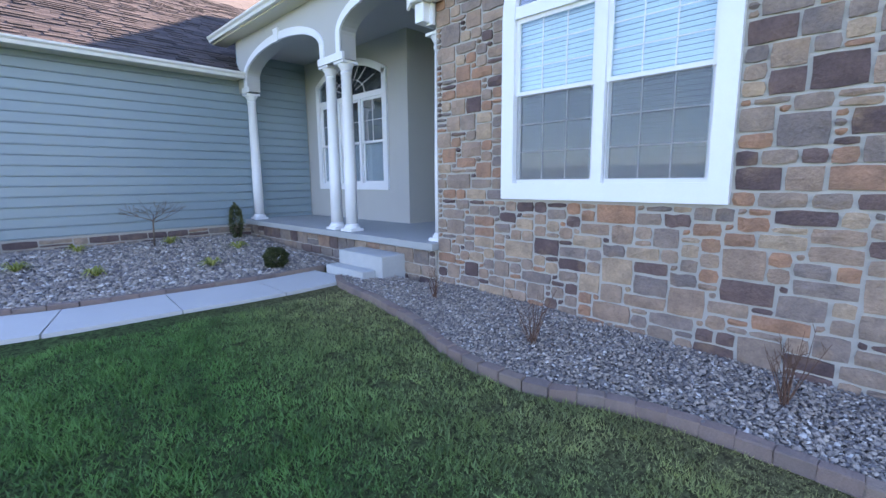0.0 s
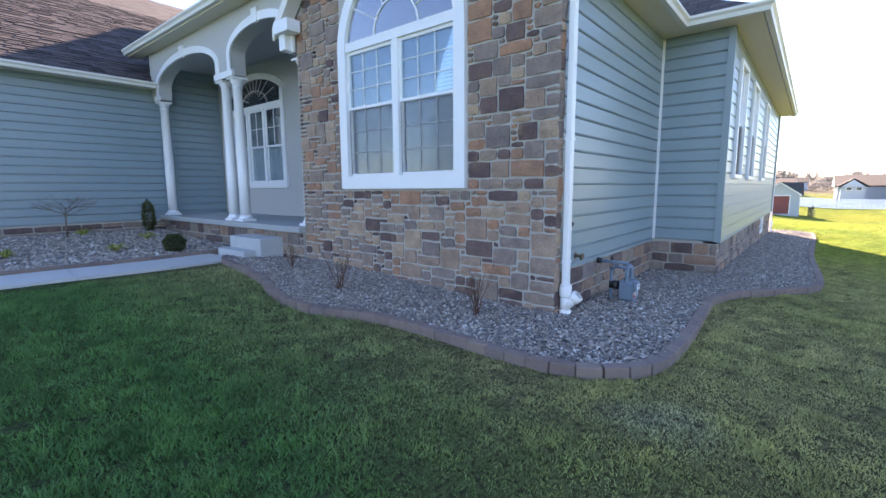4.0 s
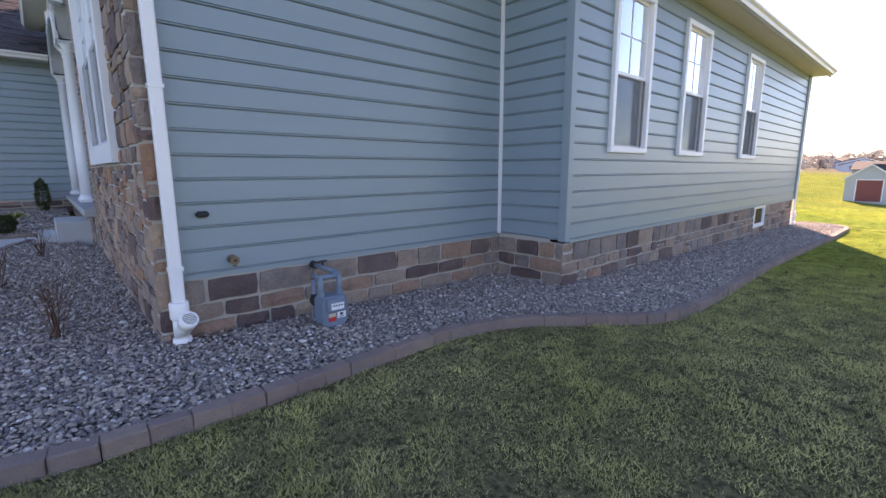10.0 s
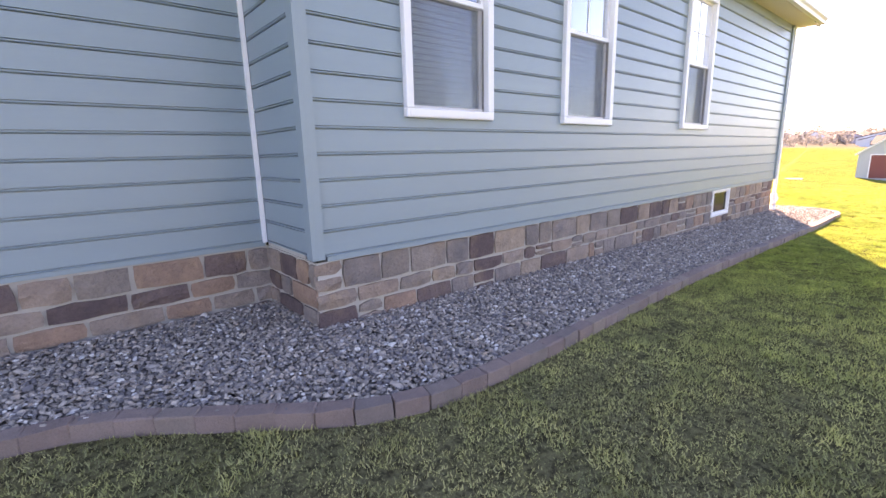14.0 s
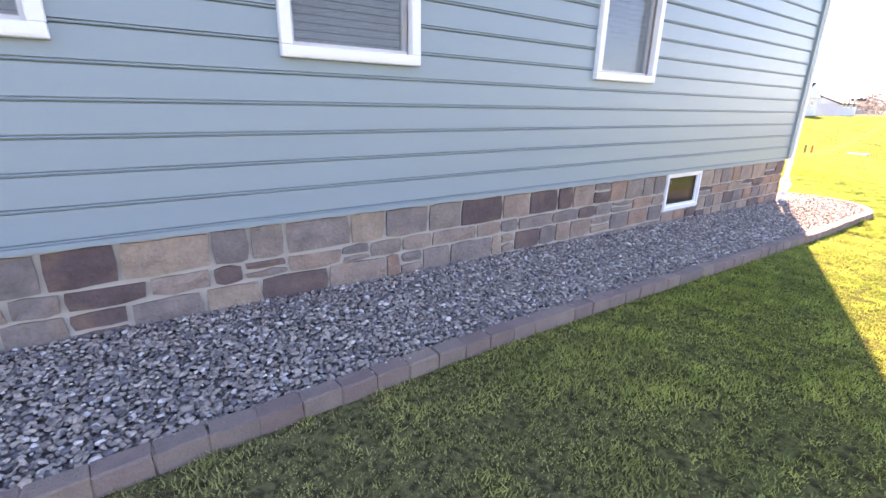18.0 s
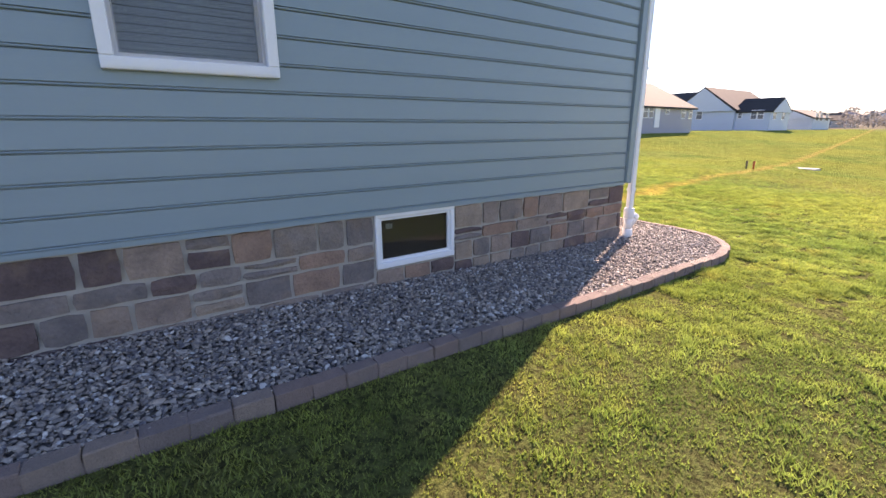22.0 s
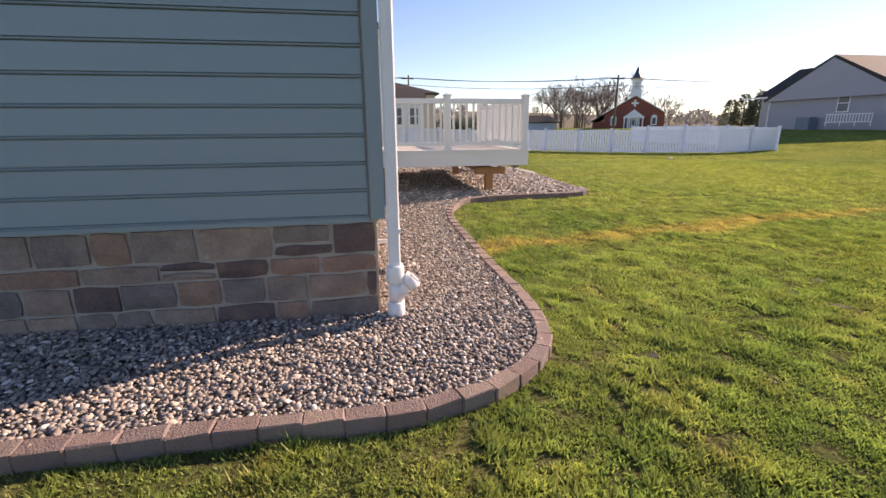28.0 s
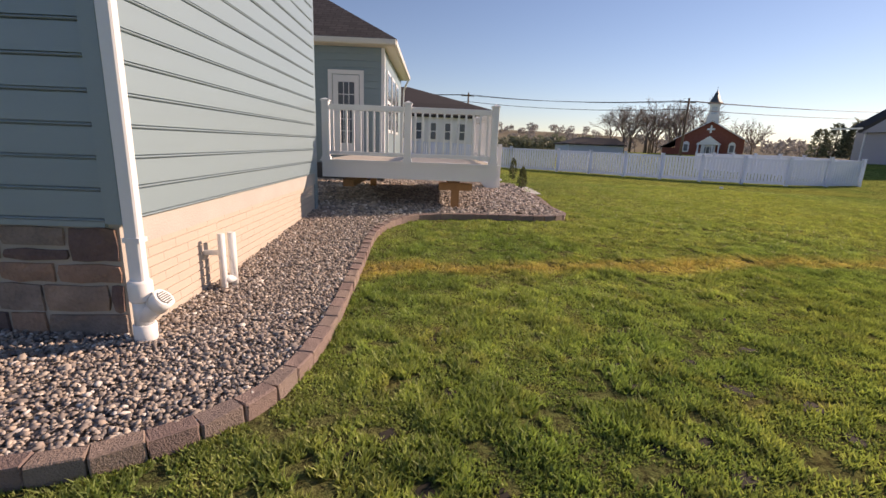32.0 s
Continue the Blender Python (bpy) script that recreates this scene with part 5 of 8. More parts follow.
def porch_window():
    y0, y1, z0, z1 = PORCH_WINDOW
    x, c, r, t = PX - 0.03, (y0 + y1) / 2, (y1 - y0) / 2, 0.15
    win = thing("window_6", (x, c, z0), "white arched porch window with dark fan light and grilles", "window", "", "structure")
    bm = bmesh.new()
    box(bm, x - 0.02, x + 0.04, y0, y1, z0, z0 + 0.15)
    box(bm, x - 0.02, x + 0.04, y0, y0 + t, z0 + 0.15, SPRING)
    box(bm, x - 0.02, x + 0.04, y1 - t, y1, z0 + 0.15, SPRING)
    a0_ = math.acos(r / FAN_R)
    arc_band(bm, x - 0.02, 0.06, c, FAN_Z, FAN_R - t, FAN_R, a0=a0_, a1=math.pi - a0_)
    part("window_trim", bm, "white", win)
    m1, m2 = y0 + t + (y1 - y0 - 2 * t) / 3, y0 + t + (y1 - y0 - 2 * t) * 2 / 3
    boxes("transom", "white", win, [(x - 0.01, x + 0.05, y0 + t, y1 - t, 3.46, 3.58)])
    for m_ in (m1, m2):
        boxes("mullion", "white", win, [(x - 0.01, x + 0.05, m_ - 0.04, m_ + 0.04, z0 + 0.15, 3.46)])
    for a, b in ((y0 + t, m1 - 0.04), (m1 + 0.04, m2 - 0.04), (m2 + 0.04, y1 - t)):
        double_hung(win, "y", x + 0.03, -1, a, b, z0 + 0.15, 3.46, 2.50, 2, 2, grille_low=False, upper="glass")
    bm = bmesh.new()
    pts = [(x + 0.02, c + (r - t) * (1 - i / 10), fan_top((r - t) * (1 - i / 10)) - t + 0.01) for i in range(21)] + [(x + 0.02, c - r + t, 3.58), (x + 0.02, c + r - t, 3.58)]
    extrude_poly(bm, pts, (0.006, 0, 0))
    part("fan_light", bm, "glass_low", win).visible_shadow = False
    bm = bmesh.new()
    arc_band(bm, x + 0.0, 0.014, c, 3.6, 0.62, 0.634, flat=0.55)
    for a in range(18, 180, 18):
        ca, sa_ = math.cos(radians(a)), math.sin(radians(a))
        e = 0.3
        while e < 1.05 and 3.6 + e * sa_ < fan_top(e * ca) - t and abs(e * ca) < r - t:
            e += 0.01
        if e > 0.35:
            tube(bm, (x + 0.01, c + 0.3 * ca, 3.6 + 0.3 * sa_), (x + 0.01, c + e * ca, 3.6 + e * sa_), 0.007, seg=4)
    part("fan_grille", bm, "white", win)
    # dark sheet added in place of the unlit room past the porch window
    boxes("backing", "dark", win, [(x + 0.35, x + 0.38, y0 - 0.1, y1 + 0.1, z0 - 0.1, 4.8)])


porch_window()

# beam wall with two arches
BX0, BX1 = 4.36, 4.66
ARCHES = [(7.60, 10.84, 3.97, 0.45), (4.84, 6.96, 4.06, 0.37)]


def arch_z(y):
    for a, b, z, rise in ARCHES:
        if a < y < b:
            return z + rise * math.sqrt(max(0.0, 1 - ((y - (a + b) / 2) / ((b - a) / 2)) ** 2))
    return 3.68


bm = bmesh.new()
cuts = sorted({4.77, GY - 0.04, *[7.60 + 3.24 * (1 - math.cos(math.pi * i / 28)) / 2 for i in range(29)], *[4.84 + 2.12 * (1 - math.cos(math.pi * i / 20)) / 2 for i in range(21)]})
for y0, y1 in zip(cuts, cuts[1:]):
    if y1 - y0 < 1e-4:
        continue
    zz = [arch_z(min(max(y, (y0 + y1) / 2 - (y1 - y0) * 0.499), (y0 + y1) / 2 + (y1 - y0) * 0.499)) for y in (y0, y1)]
    pts = [(BX0, y0, zz[0]), (BX0, y1, zz[1]), (BX0, y1, 5.0), (BX0, y0, 5.0)]
    extrude_poly(bm, pts, (BX1 - BX0, 0, 0))
structure("porch_arcade", bm, "stucco", "grey stucco porch beam with two low arches", "porch arcade")


def arch_trim(k):
    a, b, z, rise = ARCHES[k]
    bm = bmesh.new()
    n = 24
    lo, hi = [], []
    for i in range(n + 1):
        th = math.pi * i / n
        cy, hw = (a + b) / 2, (b - a) / 2
        lo.append((BX0 - 0.03, cy + hw * math.cos(th), z + rise * math.sin(th)))
        hi.append((BX0 - 0.03, cy + (hw + 0.12) * math.cos(th), z + (rise + 0.15) * math.sin(th)))
    for i in range(n):
        extrude_poly(bm, [lo[i], lo[i + 1], hi[i + 1], hi[i]], (0.045, 0, 0))
    for y in (a, b + 0.12):
        box(bm, BX0 - 0.03, BX0 + 0.015, y - 0.12, y, 3.68, z)
    cy = (a + b) / 2
    extrude_poly(bm, [(BX0 - 0.05, cy - 0.07, z + rise - 0.02), (BX0 - 0.05, cy + 0.07, z + rise - 0.02), (BX0 - 0.05, cy + 0.10, z + rise + 0.23), (BX0 - 0.05, cy - 0.10, z + rise + 0.23)], (0.06, 0, 0))
    structure("arch_trim_%d" % (k + 1), bm, "white", "white arch moulding with keystone", "trim")


arch_trim(0)
arch_trim(1)
boxes("impost_trim", "white", None, [(BX0 - 0.032, BX0 + 0.012, 6.88, 7.68, 3.65, 3.77), (BX0 - 0.034, BX0 + 0.01, 10.78, 11.08, 3.65, 3.77)])
tagged(bpy.data.objects["impost_trim"], "white impost boards at the foot of the arches", "trim", kind="structure")


def column(y, x):
    col = thing("porch_column", (x, y, PORCH_Z), "slim white round porch column with base and capital", "column", "porch columns")
    boxes("plinth", "white", col, [(x - 0.15, x + 0.15, y - 0.15, y + 0.15, PORCH_Z, PORCH_Z + 0.05)], bevel=0.006)
    bm = bmesh.new()
    lathe(bm, x, y, [(0.145, PORCH_Z + 0.05), (0.15, PORCH_Z + 0.075), (0.125, PORCH_Z + 0.10), (0.112, PORCH_Z + 0.13)])
    part("base", bm, "white", col)
    bm = bmesh.new()
    lathe(bm, x, y, [(0.108, PORCH_Z + 0.13), (0.108, 1.7), (0.088, 3.44), (0.10, 3.45), (0.10, 3.48), (0.09, 3.485)])
    part("shaft", bm, "white", col)
    bm = bmesh.new()
    lathe(bm, x, y, [(0.09, 3.485), (0.10, 3.53), (0.135, 3.59), (0.14, 3.61)])
    box(bm, x - 0.15, x + 0.15, y - 0.15, y + 0.15, 3.61, 3.648)
    part("capital", bm, "white", col)


for y, x in ((11.02, 4.51), (7.56, 4.51), (7.06, 4.51), (4.86, 4.62)):
    column(y, x)


def front_steps():
    st = thing("front_steps", (3.5, 5.9, 0), "two grey concrete steps up to the porch", "steps")
    for x0, x1, y0, y1, z1 in ((3.932, 4.40, 5.45, 6.62, 0.50), (3.70, 3.93, 5.62, 6.65, 0.28)):
        bm = bmesh.new()
        box(bm, x0, x1, y0, y1, -0.15, z1, bevel=0.01)
        part("step", bm, "step_concrete", st)


front_steps()

# ---- roofs, eaves ----
def roof_plane(name, pts, material, label, uv_dir, thick=0.07):
    """One slope of a roof as a thick slab; pts: its outline; uv_dir: the horizontal course direction."""
    bm = bmesh.new()
    P = [Vector(p) for p in pts]
    nrm_ = (P[1] - P[0]).cross(P[2] - P[0]).normalized()
    if nrm_.z < 0:
        P.reverse()
        nrm_ = -nrm_
    extrude_poly(bm, [p - nrm_ * thick for p in P], nrm_ * thick)
    ob = structure(name, bm, material, label, "roof")
    u = Vector(uv_dir).normalized()
    v = nrm_.cross(u)
    me = ob.data
    uv = me.uv_layers.new(name="UVMap")
    for lp in me.loops:
        c = me.vertices[lp.vertex_index].co
        uv.data[lp.index].uv = (c.dot(u), c.dot(v))
    return ob


roof_plane("roof_garage_front", [(-0.95, 10.87, 4.03), (4.34, 10.87, 4.03), (4.34, 11.38, 4.322), (14, 11.38, 4.322), (14, 20.25, 9.41), (-0.95, 20.25, 9.41)], "shingle", "brown asphalt shingle garage roof", (1, 0, 0))
roof_plane("roof_garage_back", [(-0.95, 29.6, 4.03), (14, 29.6, 4.03), (14, 20.25, 9.41), (-0.95, 20.25, 9.41)], "shingle", "brown asphalt shingle garage roof, rear slope", (1, 0, 0))
roof_plane("roof_porch", [(4.02, 5.06, 4.95), (4.02, 11.95, 4.95), (8.5, 11.95, 5.55), (8.5, 5.06, 5.55)], "shingle_dark", "dark asphalt shingle porch roof", (0, 1, 0))
# next but unseen: slab added only to cast shade on the garage roof
roof_plane("shadow_roof", [(5.8, 13.05, 6.2), (10.0, 17.4, 9.04), (12.0, 17.4, 9.04), (12.0, 8.2, 7.3), (6.6, 8.2, 5.7)], "shingle_dark", "unseen roof slab added to shade the garage roof", (0, 1, 0))
ry, rz = RIDGE_Y, 6.8
roof_plane("roof_gable_south", [(4.17, ry - 2.65, 3.95), (12, ry - 2.65, 3.95), (12, ry, rz), (4.17, ry, rz)], "shingle", "shingled front gable roof", (1, 0, 0))
roof_plane("roof_gable_north", [(4.17, ry + 2.7, 4.10), (12, ry + 2.7, 4.10), (12, ry, rz), (4.17, ry, rz)], "shingle", "shingled front gable roof, inner slope", (1, 0, 0))
RX0, RX1, RY0, RTOP = 7.98, 20.5, -1.47, 7.13
roof_plane("roof_main_south", [(RX0, RY0, 3.96), (RX1, RY0, 3.96), (RX1, 4.3, RTOP), (12.0, 4.3, RTOP)], "shingle", "brown shingle roof over the side wall", (1, 0, 0))
roof_plane("roof_main_west", [(RX0, RY0, 3.96), (12.0, 4.3, RTOP), (RX0, 10.07, 3.96)], "shingle", "brown shingle hip roof, front slope", (0, 1, 0))
roof_plane("roof_main_north", [(RX0, 10.07, 3.96), (17.2, 10.07, 3.96), (17.2, 4.3, RTOP), (12.0, 4.3, RTOP)], "shingle", "brown shingle roof, far slope", (1, 0, 0))
bm = bmesh.new()
extrude_poly(bm, [(20.48, -1.47, 3.80), (20.48, 4.3, RTOP - 0.17), (20.48, 4.3, RTOP - 0.01), (20.48, -1.47, 3.95)], (0.03, 0, 0))
extrude_poly(bm, [(20.06, -1.47, 3.83), (20.06, 4.3, RTOP - 0.14), (20.06, 4.3, RTOP - 0.11), (20.06, -1.47, 3.86)], (0.41, 0, 0))
structure("rake_rear", bm, "fascia", "cream rake board and soffit of the rear gable", "trim")

bm = bmesh.new()
extrude_poly(bm, [(17.2, 4.27, 3.95), (19.88, 4.27, 3.95), (19.88, 4.27, 6.8), (17.2, 4.27, 6.8)], (0, -0.12, 0))
structure("wall_ridge", bm, "siding", "grey siding wall closing the rear gable", "wall")
# unseen wall added along that slab's edge to block the sun
bm = bmesh.new()
extrude_poly(bm, [(4.42, 11.5, 4.3), (10.0, 17.35, 7.65), (10.0, 17.35, 8.98), (4.42, 11.5, 5.22)], (0.12, -0.1, 0))
structure("shadow_wall", bm, "siding", "unseen wall added to shape the garage roof's shadow edge", "wall")


def soffit(name, x0, x1, y0, y1, z, label="cream vinyl soffit under the eaves"):
    bm = bmesh.new()
    box(bm, x0, x1, y0, y1, z, z + 0.03)
    structure(name, bm, "soffit", label, "soffit")


soffit("ceiling_main", 8.0, 20.5, -1.45, -1.0, 3.86, "cream vinyl soffit along the side eave")
soffit("ceiling_inside", 8.0, 19.85, -1.0, 3.6, 3.87, "plain ceiling over the main house")
soffit("ceiling_inside_rear", 8.0, 16.9, 3.6, 13.9, 3.87, "plain ceiling over the main house")
soffit("ceiling_front", 4.55, 8.0, -0.45, 4.61, 3.86, "cream vinyl soffit over the front room")
soffit("ceiling_garage", -0.9, 4.31, 10.91, 29.5, 3.97, "cream soffit under the garage eave")
soffit("soffit_porch", 4.05, 4.36, 4.96, 11.9, 4.83, "cream soffit under the porch eave")


def gutter(name, pts, z, label="cream metal gutter along the eave", h=0.13, w=0.12):
    """K-style gutter: pts run along the fascia; the trough stands out to the right of them."""
    bm = bmesh.new()
    prof = [(0.0, 0.0), (w * 0.62, 0.0), (w * 0.72, h * 0.45), (w, h * 0.72), (w, h), (w - 0.012, h), (w - 0.012, h * 0.78), (0.0, h * 0.5)]
    P = [np.array(p, float) for p in pts]
    rings = []
    for i, p in enumerate(P):
        d0 = P[i] - P[i - 1] if i else P[1] - P[0]
        d1 = P[i + 1] - P[i] if i + 1 < len(P) else d0
        n0, n1 = np.array([d0[1], -d0[0]]) / np.linalg.norm(d0), np.array([d1[1], -d1[0]]) / np.linalg.norm(d1)
        m_ = (n0 + n1) / (1 + n0 @ n1)
        rings.append([bm.verts.new((p[0] + m_[0] * o, p[1] + m_[1] * o, z + dz)) for o, dz in prof])
    for a, b in zip(rings, rings[1:]):
        for i in range(len(prof)):
            j = (i + 1) % len(prof)
            bm.faces.new((a[i], a[j], b[j], b[i]))
    bm.faces.new(rings[0])
    bm.faces.new(rings[-1][::-1])
    structure(name, bm, "fascia", label, "gutter")


gutter("gutter_side", [(4.15, -0.42), (7.98, -0.42), (7.98, -1.47), (20.5, -1.47)], 3.85)
gutter("gutter_garage", [(-0.95, 10.91), (4.31, 10.91)], 3.95)
gutter("gutter_porch", [(4.05, 11.9), (4.05, 5.11)], 4.86)
# garage rake board and its soffit at the front gable
bm = bmesh.new()
extrude_poly(bm, [(-0.96, 10.85, 3.90), (-0.96, 20.25, 9.28), (-0.96, 20.25, 9.40), (-0.96, 10.85, 4.03)], (0.03, 0, 0))
structure("rake_garage", bm, "fascia", "cream rake board of the garage gable", "trim")
bm = bmesh.new()
box(bm, -0.44, -0.24, GY + 0.205, 29, 0.0, 4.0)
structure("wall_garage_front", bm, "siding", "blue-grey front wall of the garage", "wall")
# gable rakes and returns of the stone front
for s_ in (-1, 1):
    bm = bmesh.new()
    e, ez = ry + s_ * 2.7, 4.08 if s_ > 0 else 3.88
    extrude_poly(bm, [(4.15, e, ez - 0.2), (4.15, ry, rz - 0.21), (4.15, ry, rz - 0.02), (4.15, e, ez)], (0.04, 0, 0))
    extrude_poly(bm, [(4.19, e, ez - 0.15), (4.19, ry, rz - 0.16), (4.19, ry, rz - 0.12), (4.19, e, ez - 0.11)], (0.21, 0, 0))
    structure("rake_trim", bm, "fascia", "white rake board and soffit of the stone gable", "trim")
bm = bmesh.new()
box(bm, 4.135, 4.39, 4.56, 4.97, 3.95, 4.15, bevel=0.01)
box(bm, 4.21, 4.59, 4.772, 4.94, 3.70, 3.947, bevel=0.008)
structure("eave_return", bm, "white", "white boxed eave return at the porch corner", "trim")
bm = bmesh.new()
box(bm, 4.135, 4.39, -0.45, -0.09, 3.74, 3.90, bevel=0.01)
structure("eave_return_corner", bm, "white", "white boxed eave return at the front corner", "trim")


# ---- downspouts ----
def downspout(x, y, ztop, zbase, facing, label, wall_dir, group="downspouts"):
    """Rectangular metal pipe into a white plastic wye with a round grate; facing: yaw of the wye's mouth."""
    ds = thing("downspout", (x, y, zbase), label, "downspout", group)
    bm = bmesh.new()
    box(bm, x - 0.045, x + 0.045, y - 0.035, y + 0.035, zbase + 0.33, ztop, bevel=0.01)
    part("pipe", bm, "white", ds)
    bm = bmesh.new()
    lathe(bm, x, y, [(0.066, zbase + 0.24), (0.07, zbase + 0.25), (0.07, zbase + 0.36), (0.062, zbase + 0.375)], 20)
    part("adapter", bm, "white_pvc", ds)
    bm = bmesh.new()
    lathe(bm, x, y, [(0.056, zbase + 0.08), (0.056, zbase + 0.25)], 20)
    d = Vector((math.cos(radians(facing)), math.sin(radians(facing)), 0))
    p = Vector((x, y, zbase + 0.12))
    q = p + d * 0.135 + Vector((0, 0, 0.135))
    tube(bm, p, q, 0.056, seg=20)
    ax = (q - p).normalized()
    tube(bm, q - ax * 0.07, q + ax * 0.012, 0.068, seg=20)
    part("wye", bm, "white_pvc", ds)
    bm = bmesh.new()
    lathe(bm, x, y, [(0.068, zbase - 0.1), (0.068, zbase + 0.08), (0.06, zbase + 0.085)], 20)
    part("coupling", bm, "white_pvc", ds)
    bm = bmesh.new()
    side = ax.cross(Vector((0, 0, 1))).normalized()
    upv = side.cross(ax)
    # dark disc under the bars: the pipe mouth's shade as colour
    tube(bm, q + ax * 0.010, q + ax * 0.016, 0.05, seg=20)
    grate = part("grate", bm, "dark", ds, "slotted drain grate")
    bm = bmesh.new()
    for k in range(-3, 4):
        hw = math.sqrt(max(0.0, 0.05 ** 2 - (k * 0.0145) ** 2))
        c = q + ax * 0.018 + upv * (k * 0.0145)
        tube(bm, c - side * hw, c + side * hw, 0.0045, seg=5)
    part("bars", bm, "white_pvc", grate)
    for zz in (zbase + 0.62, 1.9):
        boxes("strap", "white", ds, [(x - 0.052, x + 0.052, y - 0.04, y + 0.04, zz, zz + 0.03)])
    return ds


downspout(4.54, -0.135, 3.86, -0.07, -75, "white downspout in a plastic drain wye at the stone corner", 0)
downspout(20.155, -1.085, 3.86, -0.26, 0, "white downspout in a plastic drain wye at the rear corner", 0)
downspout(-0.36, GY - 0.10, 3.95, 0.36, -90, "white downspout at the garage corner", 0)

# ---- wall fixtures ----
def gas_meter():
    x, y, z = 5.65, -0.49, -0.05
    g = thing("gas_meter", (x, y, z), "blue-grey gas meter with pipe loop and labels by the foundation", "gas meter")
    bm = bmesh.new()
    arc = [(x + 0.125 * math.cos(math.pi * k / 12), z + 0.06 - 0.07 * math.sin(math.pi * k / 12)) for k in range(13)]
    outline = [(px, y - 0.085, pz) for px, pz in arc] + [(x - 0.12, y - 0.085, z + 0.24), (x - 0.10, y - 0.085, z + 0.275), (x + 0.10, y - 0.085, z + 0.275), (x + 0.12, y - 0.085, z + 0.24)]
    extrude_poly(bm, outline, (0, 0.17, 0))
    bmesh.ops.bevel(bm, geom=[e for e in bm.edges if len({round(v.co.y, 3) for v in e.verts}) == 1], offset=0.014, segments=2, affect="EDGES")
    part("body", bm, "meter", g)
    bm = bmesh.new()
    box(bm, x - 0.08, x + 0.08, y - 0.118, y - 0.083, z + 0.145, z + 0.262, bevel=0.012)
    part("dial_cover", bm, "meter", g)
    boxes("dial_plate", "label", g, [(x - 0.055, x + 0.065, y - 0.121, y - 0.1175, z + 0.165, z + 0.225)])
    for k in range(4):
        bm = bmesh.new()
        tube(bm, (x - 0.032 + 0.025 * k, y - 0.1205, z + 0.203), (x - 0.032 + 0.025 * k, y - 0.1235, z + 0.203), 0.008, seg=10)
        part("dial", bm, "black", g)
    boxes("label", "label_tan", g, [(x - 0.07, x + 0.0, y - 0.0885, y - 0.0852, z + 0.095, z + 0.125)], "tan label")
    boxes("label", "red_tape", g, [(x - 0.07, x + 0.0, y - 0.0885, y - 0.0852, z + 0.055, z + 0.0945)], "red label")
    boxes("label", "label", g, [(x + 0.015, x + 0.095, y - 0.0885, y - 0.0852, z + 0.075, z + 0.13)], "white label")
    boxes("print", "black", g, [(x + 0.04, x + 0.068, y - 0.0905, y - 0.0882, z + 0.1, z + 0.122)])
    boxes("print", "black", g, [(x + 0.03, x + 0.08, y - 0.0905, y - 0.0882, z + 0.084, z + 0.09)])
    for sx in (-0.09, 0.09):
        bm = bmesh.new()
        tube(bm, (x + sx, y, z + 0.26), (x + sx, y, z + 0.44), 0.024, seg=12)
        tube(bm, (x + sx, y, z + 0.27), (x + sx, y, z + 0.315), 0.034, seg=6)
        part("riser", bm, "meter", g)
    bm = bmesh.new()
    tube(bm, (x - 0.115, y, z + 0.44), (x + 0.06, y, z + 0.44), 0.022, seg=12)
    part("crossbar", bm, "meter", g)
    bm = bmesh.new()
    tube(bm, (x + 0.09, y, z + 0.42), (x + 0.07, y + 0.06, z + 0.47), 0.027, seg=12)
    tube(bm, (x + 0.07, y + 0.05, z + 0.468), (x + 0.05, -0.075, z + 0.478), 0.022, seg=12)
    part("inlet_pipe", bm, "meter", g)
    bm = bmesh.new()
    tube(bm, (x + 0.055, -0.12, z + 0.477), (x + 0.05, -0.06, z + 0.478), 0.036, seg=12)
    part("wall_sleeve", bm, "black", g)
    # supply pipe out of the gravel, with its regulator and shut-off
    bm = bmesh.new()
    sx, sy = x - 0.06, y + 0.2
    tube(bm, (sx, sy, z - 0.1), (sx, sy, z + 0.40), 0.02, seg=12)
    tube(bm, (sx, sy, z + 0.40), (sx - 0.02, sy - 0.05, z + 0.44), 0.021, seg=12)
    tube(bm, (sx - 0.018, sy - 0.045, z + 0.44), (x - 0.1, y, z + 0.44), 0.02, seg=12)
    part("supply_pipe", bm, "meter", g)
    bm = bmesh.new()
    tube(bm, (sx, sy - 0.02, z + 0.2), (sx, sy - 0.09, z + 0.2), 0.055, seg=16)
    tube(bm, (sx, sy, z + 0.155), (sx, sy, z + 0.245), 0.03, seg=8)
    part("regulator", bm, "black", g, "black pressure regulator")
    bm = bmesh.new()
    tube(bm, (x + 0.06, -0.25, z + 0.475), (x + 0.06, -0.25, z + 0.53), 0.012, seg=8)
    tube(bm, (x + 0.02, -0.25, z + 0.532), (x + 0.10, -0.25, z + 0.532), 0.01, seg=8)
    part("shut_off", bm, "black", g)


gas_meter()


def hose_bib():
    x, y, z = 4.98, -0.08, 0.575
    h = thing("hose_bib", (x, y, z), "weathered tan brass garden tap on the siding", "tap")
    bm = bmesh.new()
    tube(bm, (x, -0.04, z), (x, y - 0.055, z), 0.02, seg=12)
    tube(bm, (x, -0.048, z), (x, -0.058, z), 0.04, seg=14)
    tube(bm, (x, y - 0.03, z), (x, y - 0.055, z - 0.05), 0.016, seg=12)
    part("spout", bm, "tap", h)
    bm = bmesh.new()
    tube(bm, (x, y - 0.055, z), (x, y - 0.072, z), 0.036, seg=14)
    part("handle", bm, "tap", h)
    bm = bmesh.new()
    tube(bm, (x, y - 0.072, z), (x, y - 0.078, z), 0.012, seg=10)
    part("screw", bm, "black", h)


hose_bib()
